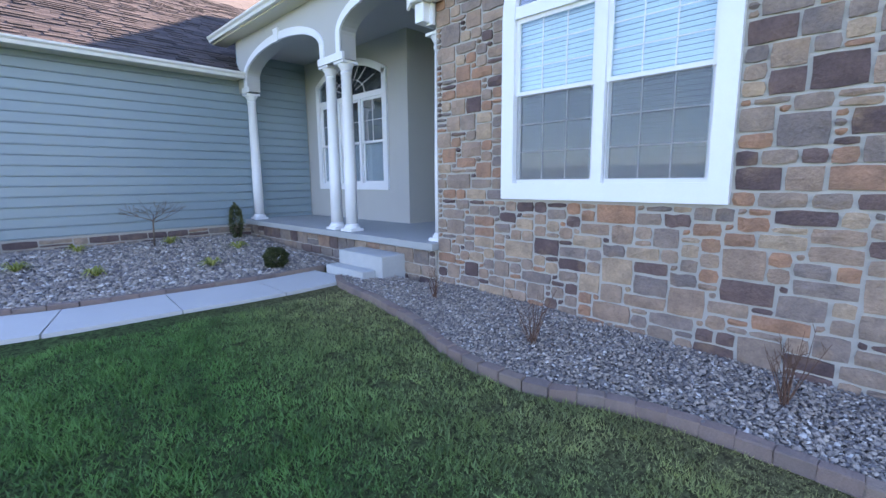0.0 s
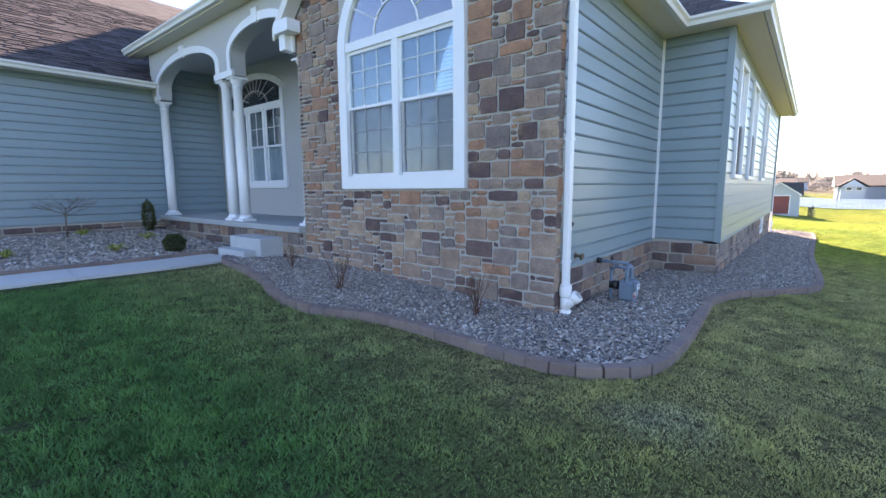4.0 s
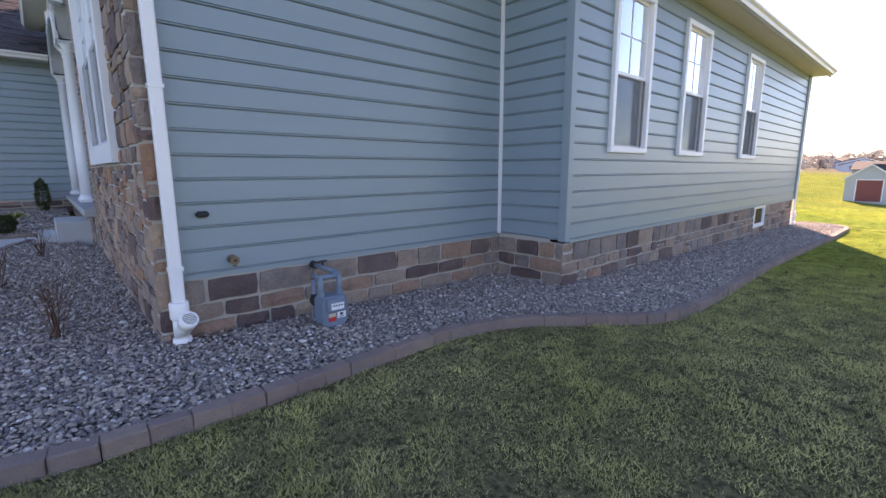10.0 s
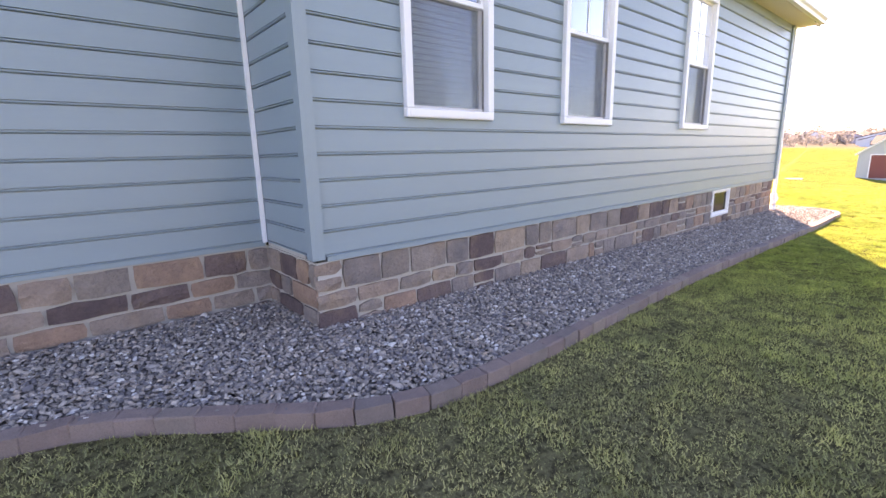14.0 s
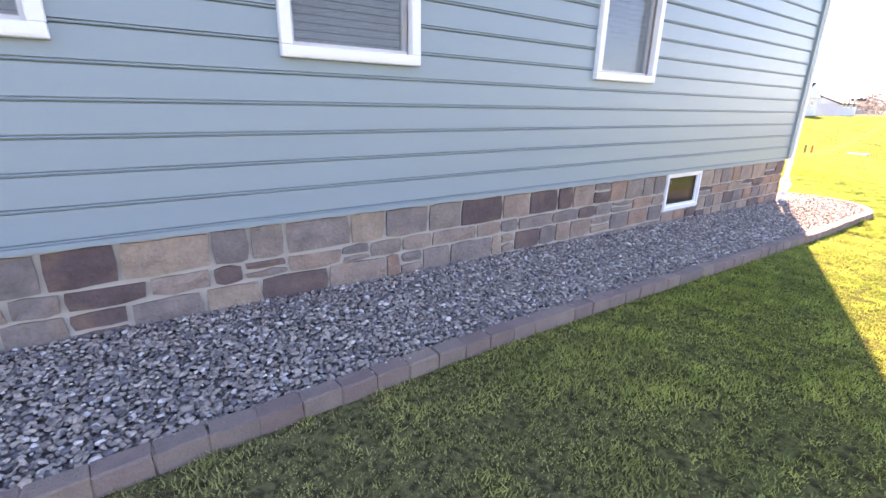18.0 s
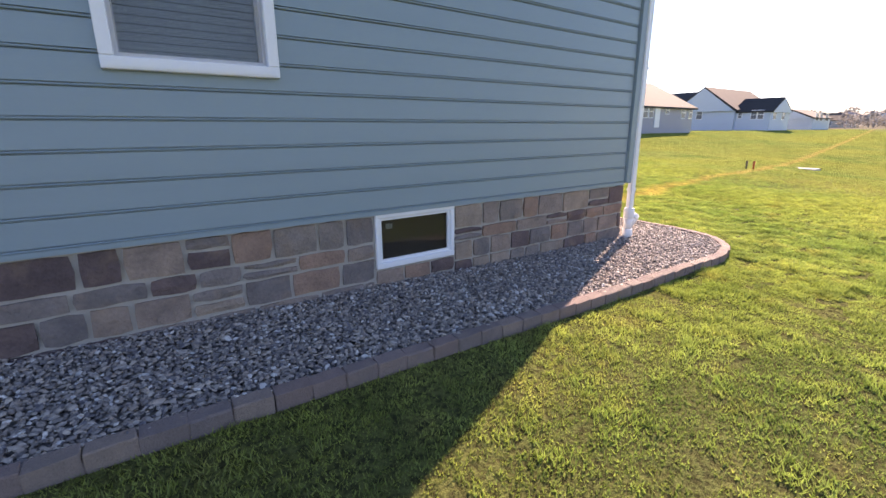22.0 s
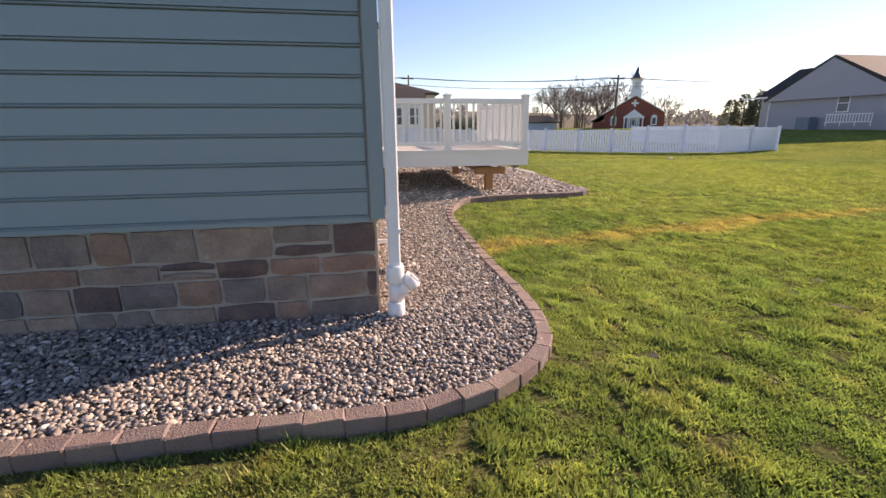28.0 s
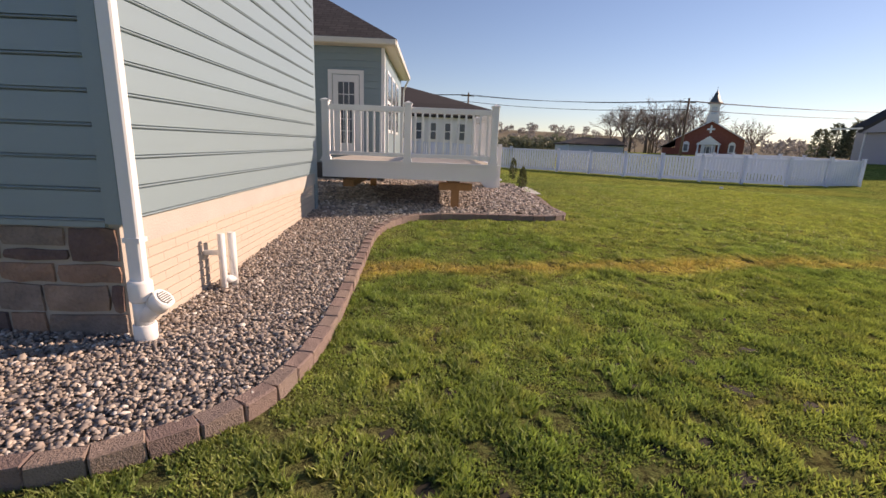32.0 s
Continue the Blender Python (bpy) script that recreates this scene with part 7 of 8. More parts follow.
def house(x0, x1, y0, y1, zb, ze, zr, ridge, wall, roof, label, hip=(0, 0), turn=0.0, over=0.4, group="neighbouring houses"):
    """A gabled or hipped house. ridge: the axis along which its ridge runs; hip: how far each end is hipped."""
    c = ((x0 + x1) / 2, (y0 + y1) / 2, zb)
    h = thing("house", c, label, "house", group)
    h.rotation_euler = (0, 0, radians(turn))
    boxes("wall", wall, h, [(x0, x1, y0, y1, zb - 1.5, ze)])
    if ridge == "x":
        m_ = (y0 + y1) / 2
        A = [(x0 - over, y0 - over, ze), (x1 + over, y0 - over, ze), (x1 + over, y1 + over, ze), (x0 - over, y1 + over, ze)]
        R = [(x0 - over + hip[0], m_, zr), (x1 + over - hip[1], m_, zr)]
    else:
        m_ = (x0 + x1) / 2
        A = [(x0 - over, y1 + over, ze), (x0 - over, y0 - over, ze), (x1 + over, y0 - over, ze), (x1 + over, y1 + over, ze)]
        R = [(m_, y1 + over - hip[0], zr), (m_, y0 - over + hip[1], zr)]
    bm = bmesh.new()
    v = [bm.verts.new(p) for p in A]
    r = [bm.verts.new(p) for p in R]
    w = [bm.verts.new((p[0], p[1], p[2] + 0.18)) for p in A]
    bm.faces.new(v)
    for i in range(4):
        j = (i + 1) % 4
        bm.faces.new((v[i], v[j], w[j], w[i]))
    if ridge == "x":
        bm.faces.new((w[0], w[1], r[1], r[0]))
        bm.faces.new((w[2], w[3], r[0], r[1]))
        bm.faces.new((w[3], w[0], r[0]))
        bm.faces.new((w[1], w[2], r[1]))
    else:
        bm.faces.new((w[0], w[1], r[1], r[0]))
        bm.faces.new((w[2], w[3], r[0], r[1]))
        bm.faces.new((w[3], w[0], r[0]))
        bm.faces.new((w[1], w[2], r[1]))
    part("roof", bm, roof, h)
    for end in (0, 1):
        if hip[end] == 0:
            bm = bmesh.new()
            if ridge == "x":
                xx = x0 - 0.03 if end == 0 else x1 + 0.03
                extrude_poly(bm, [(xx, y0, ze), (xx, y1, ze), (xx, m_, zr - 0.25)], (-(over + 0.01) if end == 0 else over + 0.01, 0, 0))
            else:
                yy = y1 + 0.03 if end == 0 else y0 - 0.03
                extrude_poly(bm, [(x0, yy, ze), (x1, yy, ze), (m_, yy, zr - 0.25)], (0, (over + 0.01) if end == 0 else -(over + 0.01), 0))
            part("gable", bm, wall, h)
    h.location.z += (0.04 - 0.0075 * min(c[0], 170)) * U if group == "neighbouring houses" else 0.0
    return h


hA = house(60.3, 72.65, 24.3, 36.4, 1.0, 3.85, 7.38, "x", "hazed_grey_wall", "shingle_grey", "grey single-storey house with brown gable roof")
window_on(hA, "y", 60.3, -1, 28.55, 2.15, 1.05, 1.5)
for a in (60.75, 61.85, 62.95):
    window_on(hA, "x", 24.3, -1, a, 2.3, 0.95, 1.45)
boxes("door", "white", hA, [(64.2, 65.2, 24.2, 24.3, 1.3, 3.4)])
window_on(hA, "x", 24.3, -1, 66.3, 2.75, 0.9, 0.95)
for a in (69.9, 71.6):
    window_on(hA, "x", 24.3, -1, a, 2.3, 0.95, 1.45)
for z in (1.3, 1.94):
    boxes("stoop_rail", "white", hA, [(59.3, 59.36, 25.85, 29.6, z, z + 0.08)])
for k in range(16):
    boxes("stoop_baluster", "white", hA, [(59.31, 59.35, 25.85 + 0.24 * k, 25.91 + 0.24 * k, 1.0 if k % 5 == 0 else 1.38, 1.94)])
boxes("downspout", "white", hA, [(60.2, 60.3, 24.2, 24.3, 0.8, 3.85)])
boxes("downspout", "white", hA, [(60.2, 60.3, 36.3, 36.4, 0.8, 3.85)])
boxes("rake_board", "white", hA, [(59.88, 59.94, 36.4, 39.6, 3.72, 3.86)])
boxes("cooling_unit", "meter", hA, [(59.2, 60.0, 30.9, 32.2, 0.6, 1.8)])
# darker shingle than the main roof: this slope's shade put into the colour
bm = bmesh.new()
extrude_poly(bm, [(60.9, 31.0, 4.0), (60.9, 38.6, 4.0), (65.4, 38.6, 6.75), (65.4, 31.0, 6.75)], (0.06, 0, -0.16))
part("shaded_wing_roof", bm, "shingle_dark", hA)
bm = bmesh.new()
extrude_poly(bm, [(61.2, 38.3, 0.6), (66.0, 38.3, 0.6), (66.0, 38.3, 6.5), (65.4, 38.3, 6.5), (61.2, 38.3, 4.0)], (0, -2.0, 0))
part("wing_wall", bm, "hazed_grey_wall", hA)
hB = house(100.4, 118, 31.1, 41.6, 1.5, 4.8, 9.0, "x", "hazed_pale_wall", "shingle_grey", "pale blue-grey house with brown gable roof")
window_on(hB, "y", 100.4, -1, 36.3, 2.7, 1.1, 1.7)
hB2 = house(101.0, 109, 26.0, 31.4, 1.3, 4.4, 6.85, "y", "hazed_pale_wall", "shingle_dark", "pale wing of a far house with dark roof", over=0.3)
window_on(hB2, "y", 101.0, -1, 26.9, 2.55, 0.95, 1.5)
window_on(hB2, "y", 101.0, -1, 27.9, 2.55, 0.95, 1.5)
window_on(hB2, "y", 101.0, -1, 30.1, 2.75, 0.7, 1.0)
for a in (102.0, 105.6):
    window_on(hB2, "x", 26.0, -1, a, 2.5, 1.2, 1.5)
house(112, 124, 42, 52, 1.6, 6.0, 9.6, "y", "hazed_grey_wall", "shingle_dark", "far grey house behind another roof")
hC = house(128, 138, 28.0, 36, 1.4, 3.9, 5.9, "x", "hazed_pale_wall", "shingle", "far pale house with porch")
for a in (129, 131.5, 135):
    window_on(hC, "x", 28, -1, a, 2.5, 1.4, 1.7)
house(100, 114, -13.0, -5.3, -1.0, 1.9, 3.9, "y", "hazed_pale_wall", "shingle", "far pale house with brown roof behind the fence")
hE1 = house(97, 103, -8.6, -5.6, -1.0, 1.8, 3.2, "x", "hazed_pale_wall", "shingle_dark", "dark-roofed front wing of a far pale house")
for a in (-8.2, -7.0):
    window_on(hE1, "y", 97, -1, a, 0.5, 0.8, 1.0)
hE2 = house(90, 106, -26, -11.4, -0.8, 1.85, 5.0, "x", "tan_wall", "shingle", "tan single-storey house with brown hip roof", hip=(5, 5))
for a in (-12.8, -14.2, -15.6, -18.0):
    window_on(hE2, "y", 90, -1, a, 0.4, 0.8, 1.2)
house(150, 164, 2.0, 12.0, -1.2, 2.2, 4.4, "y", "hazed_grey_wall", "shingle", "far grey house with brown gable roof")
hG = house(8.0, 27.5, 44, 56, 0.5, 4.5, 7.3, "x", "tan_wall", "shingle_grey", "brown-roofed house beyond the deck", hip=(4, 9))
for a in (20, 22.5, 24.5):
    window_on(hG, "x", 44, -1, a, 2.0, 1.3, 1.8)
hI = house(18.5, 25.1, 34.9, 39.9, 0.2, 3.3, 4.6, "x", "white", "shingle_dark", "white garden room with dark gable roof beyond the fence", over=0.3)
for a in (19.0, 20.2, 21.4, 22.6, 23.8):
    window_on(hI, "x", 34.9, -1, a, 1.3, 0.9, 1.5)
house(48.5, 59.5, 86, 96, 0.6, 2.3, 3.9, "x", "hazed_pale_wall", "shingle_dark", "low far house with dark roof", hip=(4, 0))


def shed():
    x0, x1, y0, y1, z = 53.0, 56.6, -1.28, 1.70, float(ground_z(53, 0.3)) + 0.05
    s = thing("garden_shed", ((x0 + x1) / 2, (y0 + y1) / 2, z), "pale grey garden shed with red door and dark roof", "shed")
    wall_h, top = 1.9, 3.0
    boxes("wall", "shed_paint", s, [(x0, x1, y0, y1, z - 0.4, z + wall_h)])
    m_ = (y0 + y1) / 2
    bm = bmesh.new()
    extrude_poly(bm, [(x0, y0, z + wall_h), (x0, y1, z + wall_h), (x0, m_, z + top - 0.06)], (x1 - x0, 0, 0))
    part("gable", bm, "shed_paint", s)
    bm = bmesh.new()
    extrude_poly(bm, [(x0 - 0.15, y1 + 0.15, z + wall_h - 0.1), (x0 - 0.15, m_, z + top), (x0 - 0.15, m_, z + top + 0.06), (x0 - 0.15, y1 + 0.15, z + wall_h - 0.04)], (x1 - x0 + 0.3, 0, 0))
    part("roof_slope", bm, "shingle_dark", s)
    # wide south roof over the lean-to bay
    bm = bmesh.new()
    up, dn = [], []
    for px, py, pz in ((x0 - 0.15, m_, z + top + 0.05), (x1 + 0.15, m_, z + top + 0.05), (x1 + 0.15, y0 - 0.15, z + top - 0.02), (x0 + 1.2, y0 - 0.28, z + wall_h + 0.02), (x0 - 0.15, y0 - 0.22, z + wall_h - 0.06)):
        up.append(bm.verts.new((px, py, pz)))
        dn.append(bm.verts.new((px, py, pz - 0.07)))
    for a, b, c in ((0, 1, 2), (0, 2, 3), (0, 3, 4)):
        bm.faces.new((up[a], up[b], up[c]))
        bm.faces.new((dn[a], dn[c], dn[b]))
    for k in range(5):
        bm.faces.new((up[k], up[(k + 1) % 5], dn[(k + 1) % 5], dn[k]))
    part("roof_slope", bm, "shingle_dark", s)
    for sy in (-1, 1):
        bm = bmesh.new()
        e = m_ + sy * (m_ - y0 + 0.18)
        extrude_poly(bm, [(x0 - 0.17, e, z + wall_h - 0.16), (x0 - 0.17, m_, z + top - 0.07), (x0 - 0.17, m_, z + top + 0.04), (x0 - 0.17, e, z + wall_h - 0.05)], (0.018, 0, 0))
        part("rake_board", bm, "white", s)
    boxes("door", "red_door", s, [(x0 - 0.04, x0, m_ - 0.76, m_ + 0.76, z + 0.08, z + 1.75)])
    boxes("door_casing", "white", s, [(x0 - 0.05, x0, m_ - 0.83, m_ - 0.76, z + 0.08, z + 1.82), (x0 - 0.05, x0, m_ + 0.76, m_ + 0.83, z + 0.08, z + 1.82), (x0 - 0.05, x0, m_ - 0.76, m_ + 0.76, z + 1.75, z + 1.82)])


shed()
for px, py, ph in ((54.0, -2.1, 0.95), (54.3, -2.32, 1.05)):
    leaf_ball("shed_shrub", px, py, 0.13, ph, "pine", "narrow dark evergreen beside the shed", "shrub", 9, 300, 0.12, True, zb=float(ground_z(px, py)))


def fence(pts, h, spacing, label, singly=True, group="white fences"):
    f = thing("picket_fence", (*pts[0], float(ground_z(*pts[0]))), label, "fence", group)
    for (xa, ya), (xb, yb) in zip(pts, pts[1:]):
        L = math.hypot(xb - xa, yb - ya)
        n = max(1, round(L / spacing))
        ang = math.atan2(yb - ya, xb - xa)
        for i in range(n + 1):
            at_joint = i == 0 and (xa, ya) != pts[0]
            x, y = xa + (xb - xa) * i / n, ya + (yb - ya) * i / n
            z = float(ground_z(x, y))
            if not at_joint:
                bm = bmesh.new()
                box(bm, x - 0.07, x + 0.07, y - 0.07, y + 0.07, z - 0.2, z + h + 0.05)
                box(bm, x - 0.09, x + 0.09, y - 0.09, y + 0.09, z + h + 0.05, z + h + 0.09)
                part("post", bm, "shade_blue_vinyl", f)
            if i == n:
                continue
            x2, y2 = xa + (xb - xa) * (i + 1) / n, ya + (yb - ya) * (i + 1) / n
            z2 = float(ground_z(x2, y2))
            sx, sy = -math.sin(ang), math.cos(ang)
            bm = bmesh.new()

            def slab(t0, t1, lo, hi, th):
                pts3 = []
                for t, e in ((t0, lo), (t1, lo), (t1, hi), (t0, hi)):
                    pts3.append((x + (x2 - x) * t - sx * th / 2, y + (y2 - y) * t - sy * th / 2, z + (z2 - z) * t + e))
                extrude_poly(bm, pts3, (sx * th, sy * th, 0))
            slab(0.03, 0.97, 0.05, 0.2, 0.05)
            part("rail", bm, "shade_blue_vinyl", f)
            bm = bmesh.new()
            slab(0.03, 0.97, h - 0.12, h - 0.02, 0.05)
            part("rail", bm, "shade_blue_vinyl", f)
            k = int(L / n / 0.16)
            bm = bmesh.new()
            for j in range(k):
                slab(0.04 + 0.92 * j / k, 0.04 + 0.92 * (j + 0.80) / k, 0.2, h - 0.12, 0.025)
                if singly:
                    part("picket", bm, "shade_blue_vinyl", f)
                    bm = bmesh.new()
            if not singly:
                tagged(part("picket", bm, "shade_blue_vinyl", f), kind="stuff")
            else:
                bm.free()


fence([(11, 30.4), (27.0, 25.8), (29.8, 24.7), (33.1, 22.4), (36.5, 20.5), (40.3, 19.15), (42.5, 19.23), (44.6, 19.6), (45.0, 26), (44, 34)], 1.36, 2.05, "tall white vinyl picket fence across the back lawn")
fence([(78, -14.4), (78, 0.3)], 1.3, 2.4, "low white vinyl fence in the distance", False)


def church():
    X, Y, zb, za = 67.9, 72.0, 0.6, 6.5
    c = thing("church", (X, Y, zb), "red-brick church with white steeple and gabled entrance", "church")
    c.rotation_euler = (0, 0, radians(-32))
    W, ze = 5.0, za - 2.95
    boxes("wall", "brick", c, [(X - W, X + W, Y, Y + 22, zb - 1, ze)])
    bm = bmesh.new()
    extrude_poly(bm, [(X - W, Y, ze), (X + W, Y, ze), (X, Y, za - 0.12)], (0, 22, 0))
    part("gable", bm, "brick", c)
    for s in (-1, 1):
        bm = bmesh.new()
        extrude_poly(bm, [(X + s * (W + 0.35), Y - 0.3, ze - 0.25), (X, Y - 0.3, za - 0.1), (X, Y - 0.3, za + 0.02), (X + s * (W + 0.35), Y - 0.3, ze - 0.12)], (0, 22.6, 0))
        part("roof", bm, "shingle_dark", c)
        bm = bmesh.new()
        extrude_poly(bm, [(X + s * (W + 0.35), Y - 0.36, ze - 0.32), (X, Y - 0.36, za - 0.16), (X, Y - 0.36, za), (X + s * (W + 0.35), Y - 0.36, ze - 0.16)], (0, 0.05, 0))
        part("rake_board", bm, "white", c)
    # low aisle roof beside the nave
    bm = bmesh.new()
    extrude_poly(bm, [(X - W - 2.4, Y + 1.5, ze - 1.6), (X - W, Y + 1.5, ze - 0.3), (X - W, Y + 1.5, ze - 0.15), (X - W - 2.4, Y + 1.5, ze - 1.45)], (0, 18, 0))
    part("aisle_roof", bm, "shingle_grey", c)
    boxes("aisle_wall", "brick", c, [(X - W - 2.1, X - W - 0.01, Y + 1.8, Y + 19, zb - 1, ze - 1.6)])
    porch = boxes("porch_wall", "white", c, [(X - 1.05, X + 1.05, Y - 0.9, Y - 0.02, zb - 0.6, za - 3.9)])
    for k in (-0.75, -0.2, 0.35):
        boxes("pane", "far_glass", porch, [(X + k, X + k + 0.42, Y - 0.93, Y - 0.9, zb + 0.4, za - 4.3)])
    bm = bmesh.new()
    extrude_poly(bm, [(X - 1.75, Y - 1.5, za - 3.95), (X + 1.75, Y - 1.5, za - 3.95), (X + 1.75, Y - 1.5, za - 3.8), (X, Y - 1.5, za - 2.5), (X - 1.75, Y - 1.5, za - 3.8)], (0, 1.45, 0))
    part("porch_gable", bm, "white", c)
    for s in (-1.5, -0.6, 0.6, 1.5):
        bm = bmesh.new()
        tube(bm, (X + s, Y - 1.35, zb - 0.6), (X + s, Y - 1.35, za - 3.95), 0.12, seg=8)
        part("column", bm, "white", c)
    zc = za - 1.4
    boxes("cross", "white", c, [(X - 0.15, X + 0.15, Y - 0.15, Y - 0.02, zc - 0.62, zc + 0.62), (X - 0.58, X - 0.15, Y - 0.15, Y - 0.02, zc - 0.15, zc + 0.15), (X + 0.15, X + 0.58, Y - 0.15, Y - 0.02, zc - 0.15, zc + 0.15)])
    for s in (-3.35, 3.35):
        w = boxes("window", "white", c, [(X + s - 0.5, X + s + 0.5, Y - 0.1, Y, za - 5.2, za - 3.9)])
        bm = bmesh.new()
        tube(bm, (X + s, Y - 0.1, za - 3.9), (X + s, Y - 0.0, za - 3.9), 0.5, seg=16)
        part("arch", bm, "white", w)
        boxes("pane", "far_glass", w, [(X + s - 0.28, X + s + 0.28, Y - 0.13, Y - 0.1, za - 5.0, za - 3.95)])
    y0 = Y + 1.6
    boxes("belfry_base", "white", c, [(X - 0.88, X + 0.88, y0 - 0.88, y0 + 0.88, za - 1.2, za + 0.85)])
    b = boxes("belfry", "white", c, [(X - 0.74, X + 0.74, y0 - 0.74, y0 + 0.74, za + 0.85, za + 2.75), (X - 0.86, X + 0.86, y0 - 0.86, y0 + 0.86, za + 2.55, za + 2.74)])
    boxes("louvre", "hazed_pale_wall", b, [(X - 0.4, X + 0.4, y0 - 0.77, y0 - 0.74, za + 1.1 + 0.2 * k, za + 1.24 + 0.2 * k) for k in range(6)])
    bm = bmesh.new()
    lathe(bm, X, y0, [(1.2, za + 2.75), (0.75, za + 3.3), (0.3, za + 4.4), (0.03, za + 5.0)], 4)
    part("spire", bm, "spire_metal", c)
    bm = bmesh.new()
    tube(bm, (X, y0, za + 4.9), (X, y0, za + 5.4), 0.03, seg=5)
    part("finial", bm, "black", c)


church()


def power_line():
    poles = [(26.5, 62.0, 8.2), (50.5, 48.5, 7.1), (100, 60, 8.5)]
    tops = []
    for x, y, top in poles:
        zg = float(ground_z(x, y))
        p = thing("utility_pole", (x, y, zg), "wooden utility pole with crossarm", "utility pole", "utility poles")
        bm = bmesh.new()
        tube(bm, (x, y, zg - 0.5), (x + 0.1, y, top), 0.16, 0.11, 8)
        part("pole", bm, "bark", p)
        boxes("crossarm", "bark", p, [(x - 0.9, x + 0.9, y - 0.06, y + 0.06, top - 0.5, top - 0.38)])
        tops.append((x, y, top))
    for dz, off in ((-0.3, -0.8), (-0.3, 0.8), (-1.2, 0.0)):
        w = thing("power_cable", (*tops[0][:2], tops[0][2] + dz), "thin dark overhead power cable", "cable", "overhead cables")
        bm = bmesh.new()
        run = []
        P = [(-60, 95, 10.0)] + tops + [(190, 75, 9)]
        for a, b in zip(P, P[1:]):
            line = []
            for i in range(9):
                t = i / 8
                q = Vector((a[0] + (b[0] - a[0]) * t + off, a[1] + (b[1] - a[1]) * t, a[2] + (b[2] - a[2]) * t + dz - 1.0 * 4 * t * (1 - t) * 0.5))
                line.append(q)
            run += line if not run else line[1:]
        wire_tube(bm, run, 0.03)
        part("wire", bm, "black", w)


power_line()


# ---- trees ----
def bare_tree(x, y, h, seed, group="bare trees"):
    rng = random.Random(seed)
    z = float(ground_z(x, y))
    t = thing("bare_tree", (x, y, z), "leafless deciduous tree with fine grey-brown twigs", "tree", group)
    bm = bmesh.new()
    tube(bm, (x, y, z - 0.3), (x + rng.gauss(0, 0.1), y, z + h * 0.3), h * 0.02, h * 0.015, 7)
    part("trunk", bm, "bark", t)
    bm = bmesh.new()
    for k in range(5):
        a = k * 1.26 + rng.uniform(-0.4, 0.4)
        branchy(bm, Vector((x, y, z + h * (0.2 + 0.03 * k))), Vector((math.cos(a) * 0.55, math.sin(a) * 0.55, 0.9)).normalized(), h * 0.27, h * 0.011, 4, rng, 0.42)
    part("crown", bm, "woods", t)


for k in range(20):
    bare_tree(62 + 0.95 * k + (k % 3), 92 + 5 * (k % 4), 9.0 + (k * 7 % 5) * 0.7, 40 + k)
for k, (x, y, h) in enumerate(((-10, 44, 6), (-22, 70, 7), (90, 62, 6.5), (96, 66, 7), (99, 63, 6.5), (75, 140, 6), (66, 146, 5.5), (86, 141, 6), (60, 150, 6), (86, 92, 8), (88, 90, 7.5), (91, 94, 7.5))):
    bare_tree(x, y, h, 70 + k)


def pine(x, y, h, seed):
    rng = np.random.default_rng(seed)
    z = float(ground_z(x, y))
    t = thing("pine_tree", (x, y, z), "dark evergreen tree with uneven crown", "tree", "evergreen trees")
    bm = bmesh.new()
    tube(bm, (x, y, z - 0.3), (x, y, z + h * 0.9), h * 0.03, h * 0.006, 7)
    part("trunk", bm, "bark", t)
    n = 1500
    f = rng.uniform(0.12, 1.0, n)
    a = rng.uniform(0, 6.28, n)
    lump = 0.75 + 0.35 * np.sin(a * 3 + f * 17) * np.sin(f * 23 + seed)
    r = h * 0.44 * (1 - f) ** 0.55 * rng.uniform(0.3, 1, n) ** 0.5 * lump + 0.1
    c = np.stack([x + r * np.cos(a), y + r * np.sin(a), z + f * h - 0.12 * r], -1)
    d = np.stack([np.cos(a), np.sin(a), rng.uniform(-0.3, 0.4, n)], -1) + rng.normal(0, 0.4, (n, 3))
    L = h * 0.05 * rng.uniform(0.6, 1.5, n)[:, None]
    s = np.cross(d, rng.normal(0, 1, (n, 3)))
    s /= np.linalg.norm(s, axis=1)[:, None]
    V = np.stack([c - s * L * 0.4, c + s * L * 0.4, c + d * L], 1).reshape(-1, 3)
    mesh_from("crown", V - np.array(t.location) / U, np.arange(n * 3).reshape(-1, 3), "pine", t)


for k, (x, y, h) in enumerate(((66.6, 48.4, 3.5), (67.4, 47.2, 4.1), (68.6, 46.2, 4.0), (69.9, 47.4, 4.5), (71.6, 46.0, 4.2), (74.5, 48.0, 3.6), (91, 66, 5.6))):
    pine(x, y, h, 90 + k)


def far_woods(name, spots, label, seed, material="woods", size=1.0):
    """A belt of far tree crowns: many small leaf-like flakes in uneven clumps."""
    rng = np.random.default_rng(seed)
    Vs = []
    for x, y, h in spots:
        n = 130
        z = float(ground_z(x, y))
        u = rng.normal(0, 1, (n, 3))
        u /= np.linalg.norm(u, axis=1)[:, None]
        c = u * rng.uniform(0.3, 1, (n, 1)) ** 0.5 * np.array([h * 0.5, h * 0.5, h * 0.45]) + np.array([x, y, z + h * 0.55])
        d, s = rng.normal(0, 1, (n, 3)), rng.normal(0, 1, (n, 3))
        L = h * 0.13 * size
        Vs.append(np.stack([c - s * L * 0.4, c + s * L * 0.4, c + d * L], 1).reshape(-1, 3))
    V = np.concatenate(Vs)
    tagged(mesh_from(name, V, np.arange(len(V)).reshape(-1, 3), material), label, "trees", kind="stuff")


rng0 = random.Random(77)
spots = []
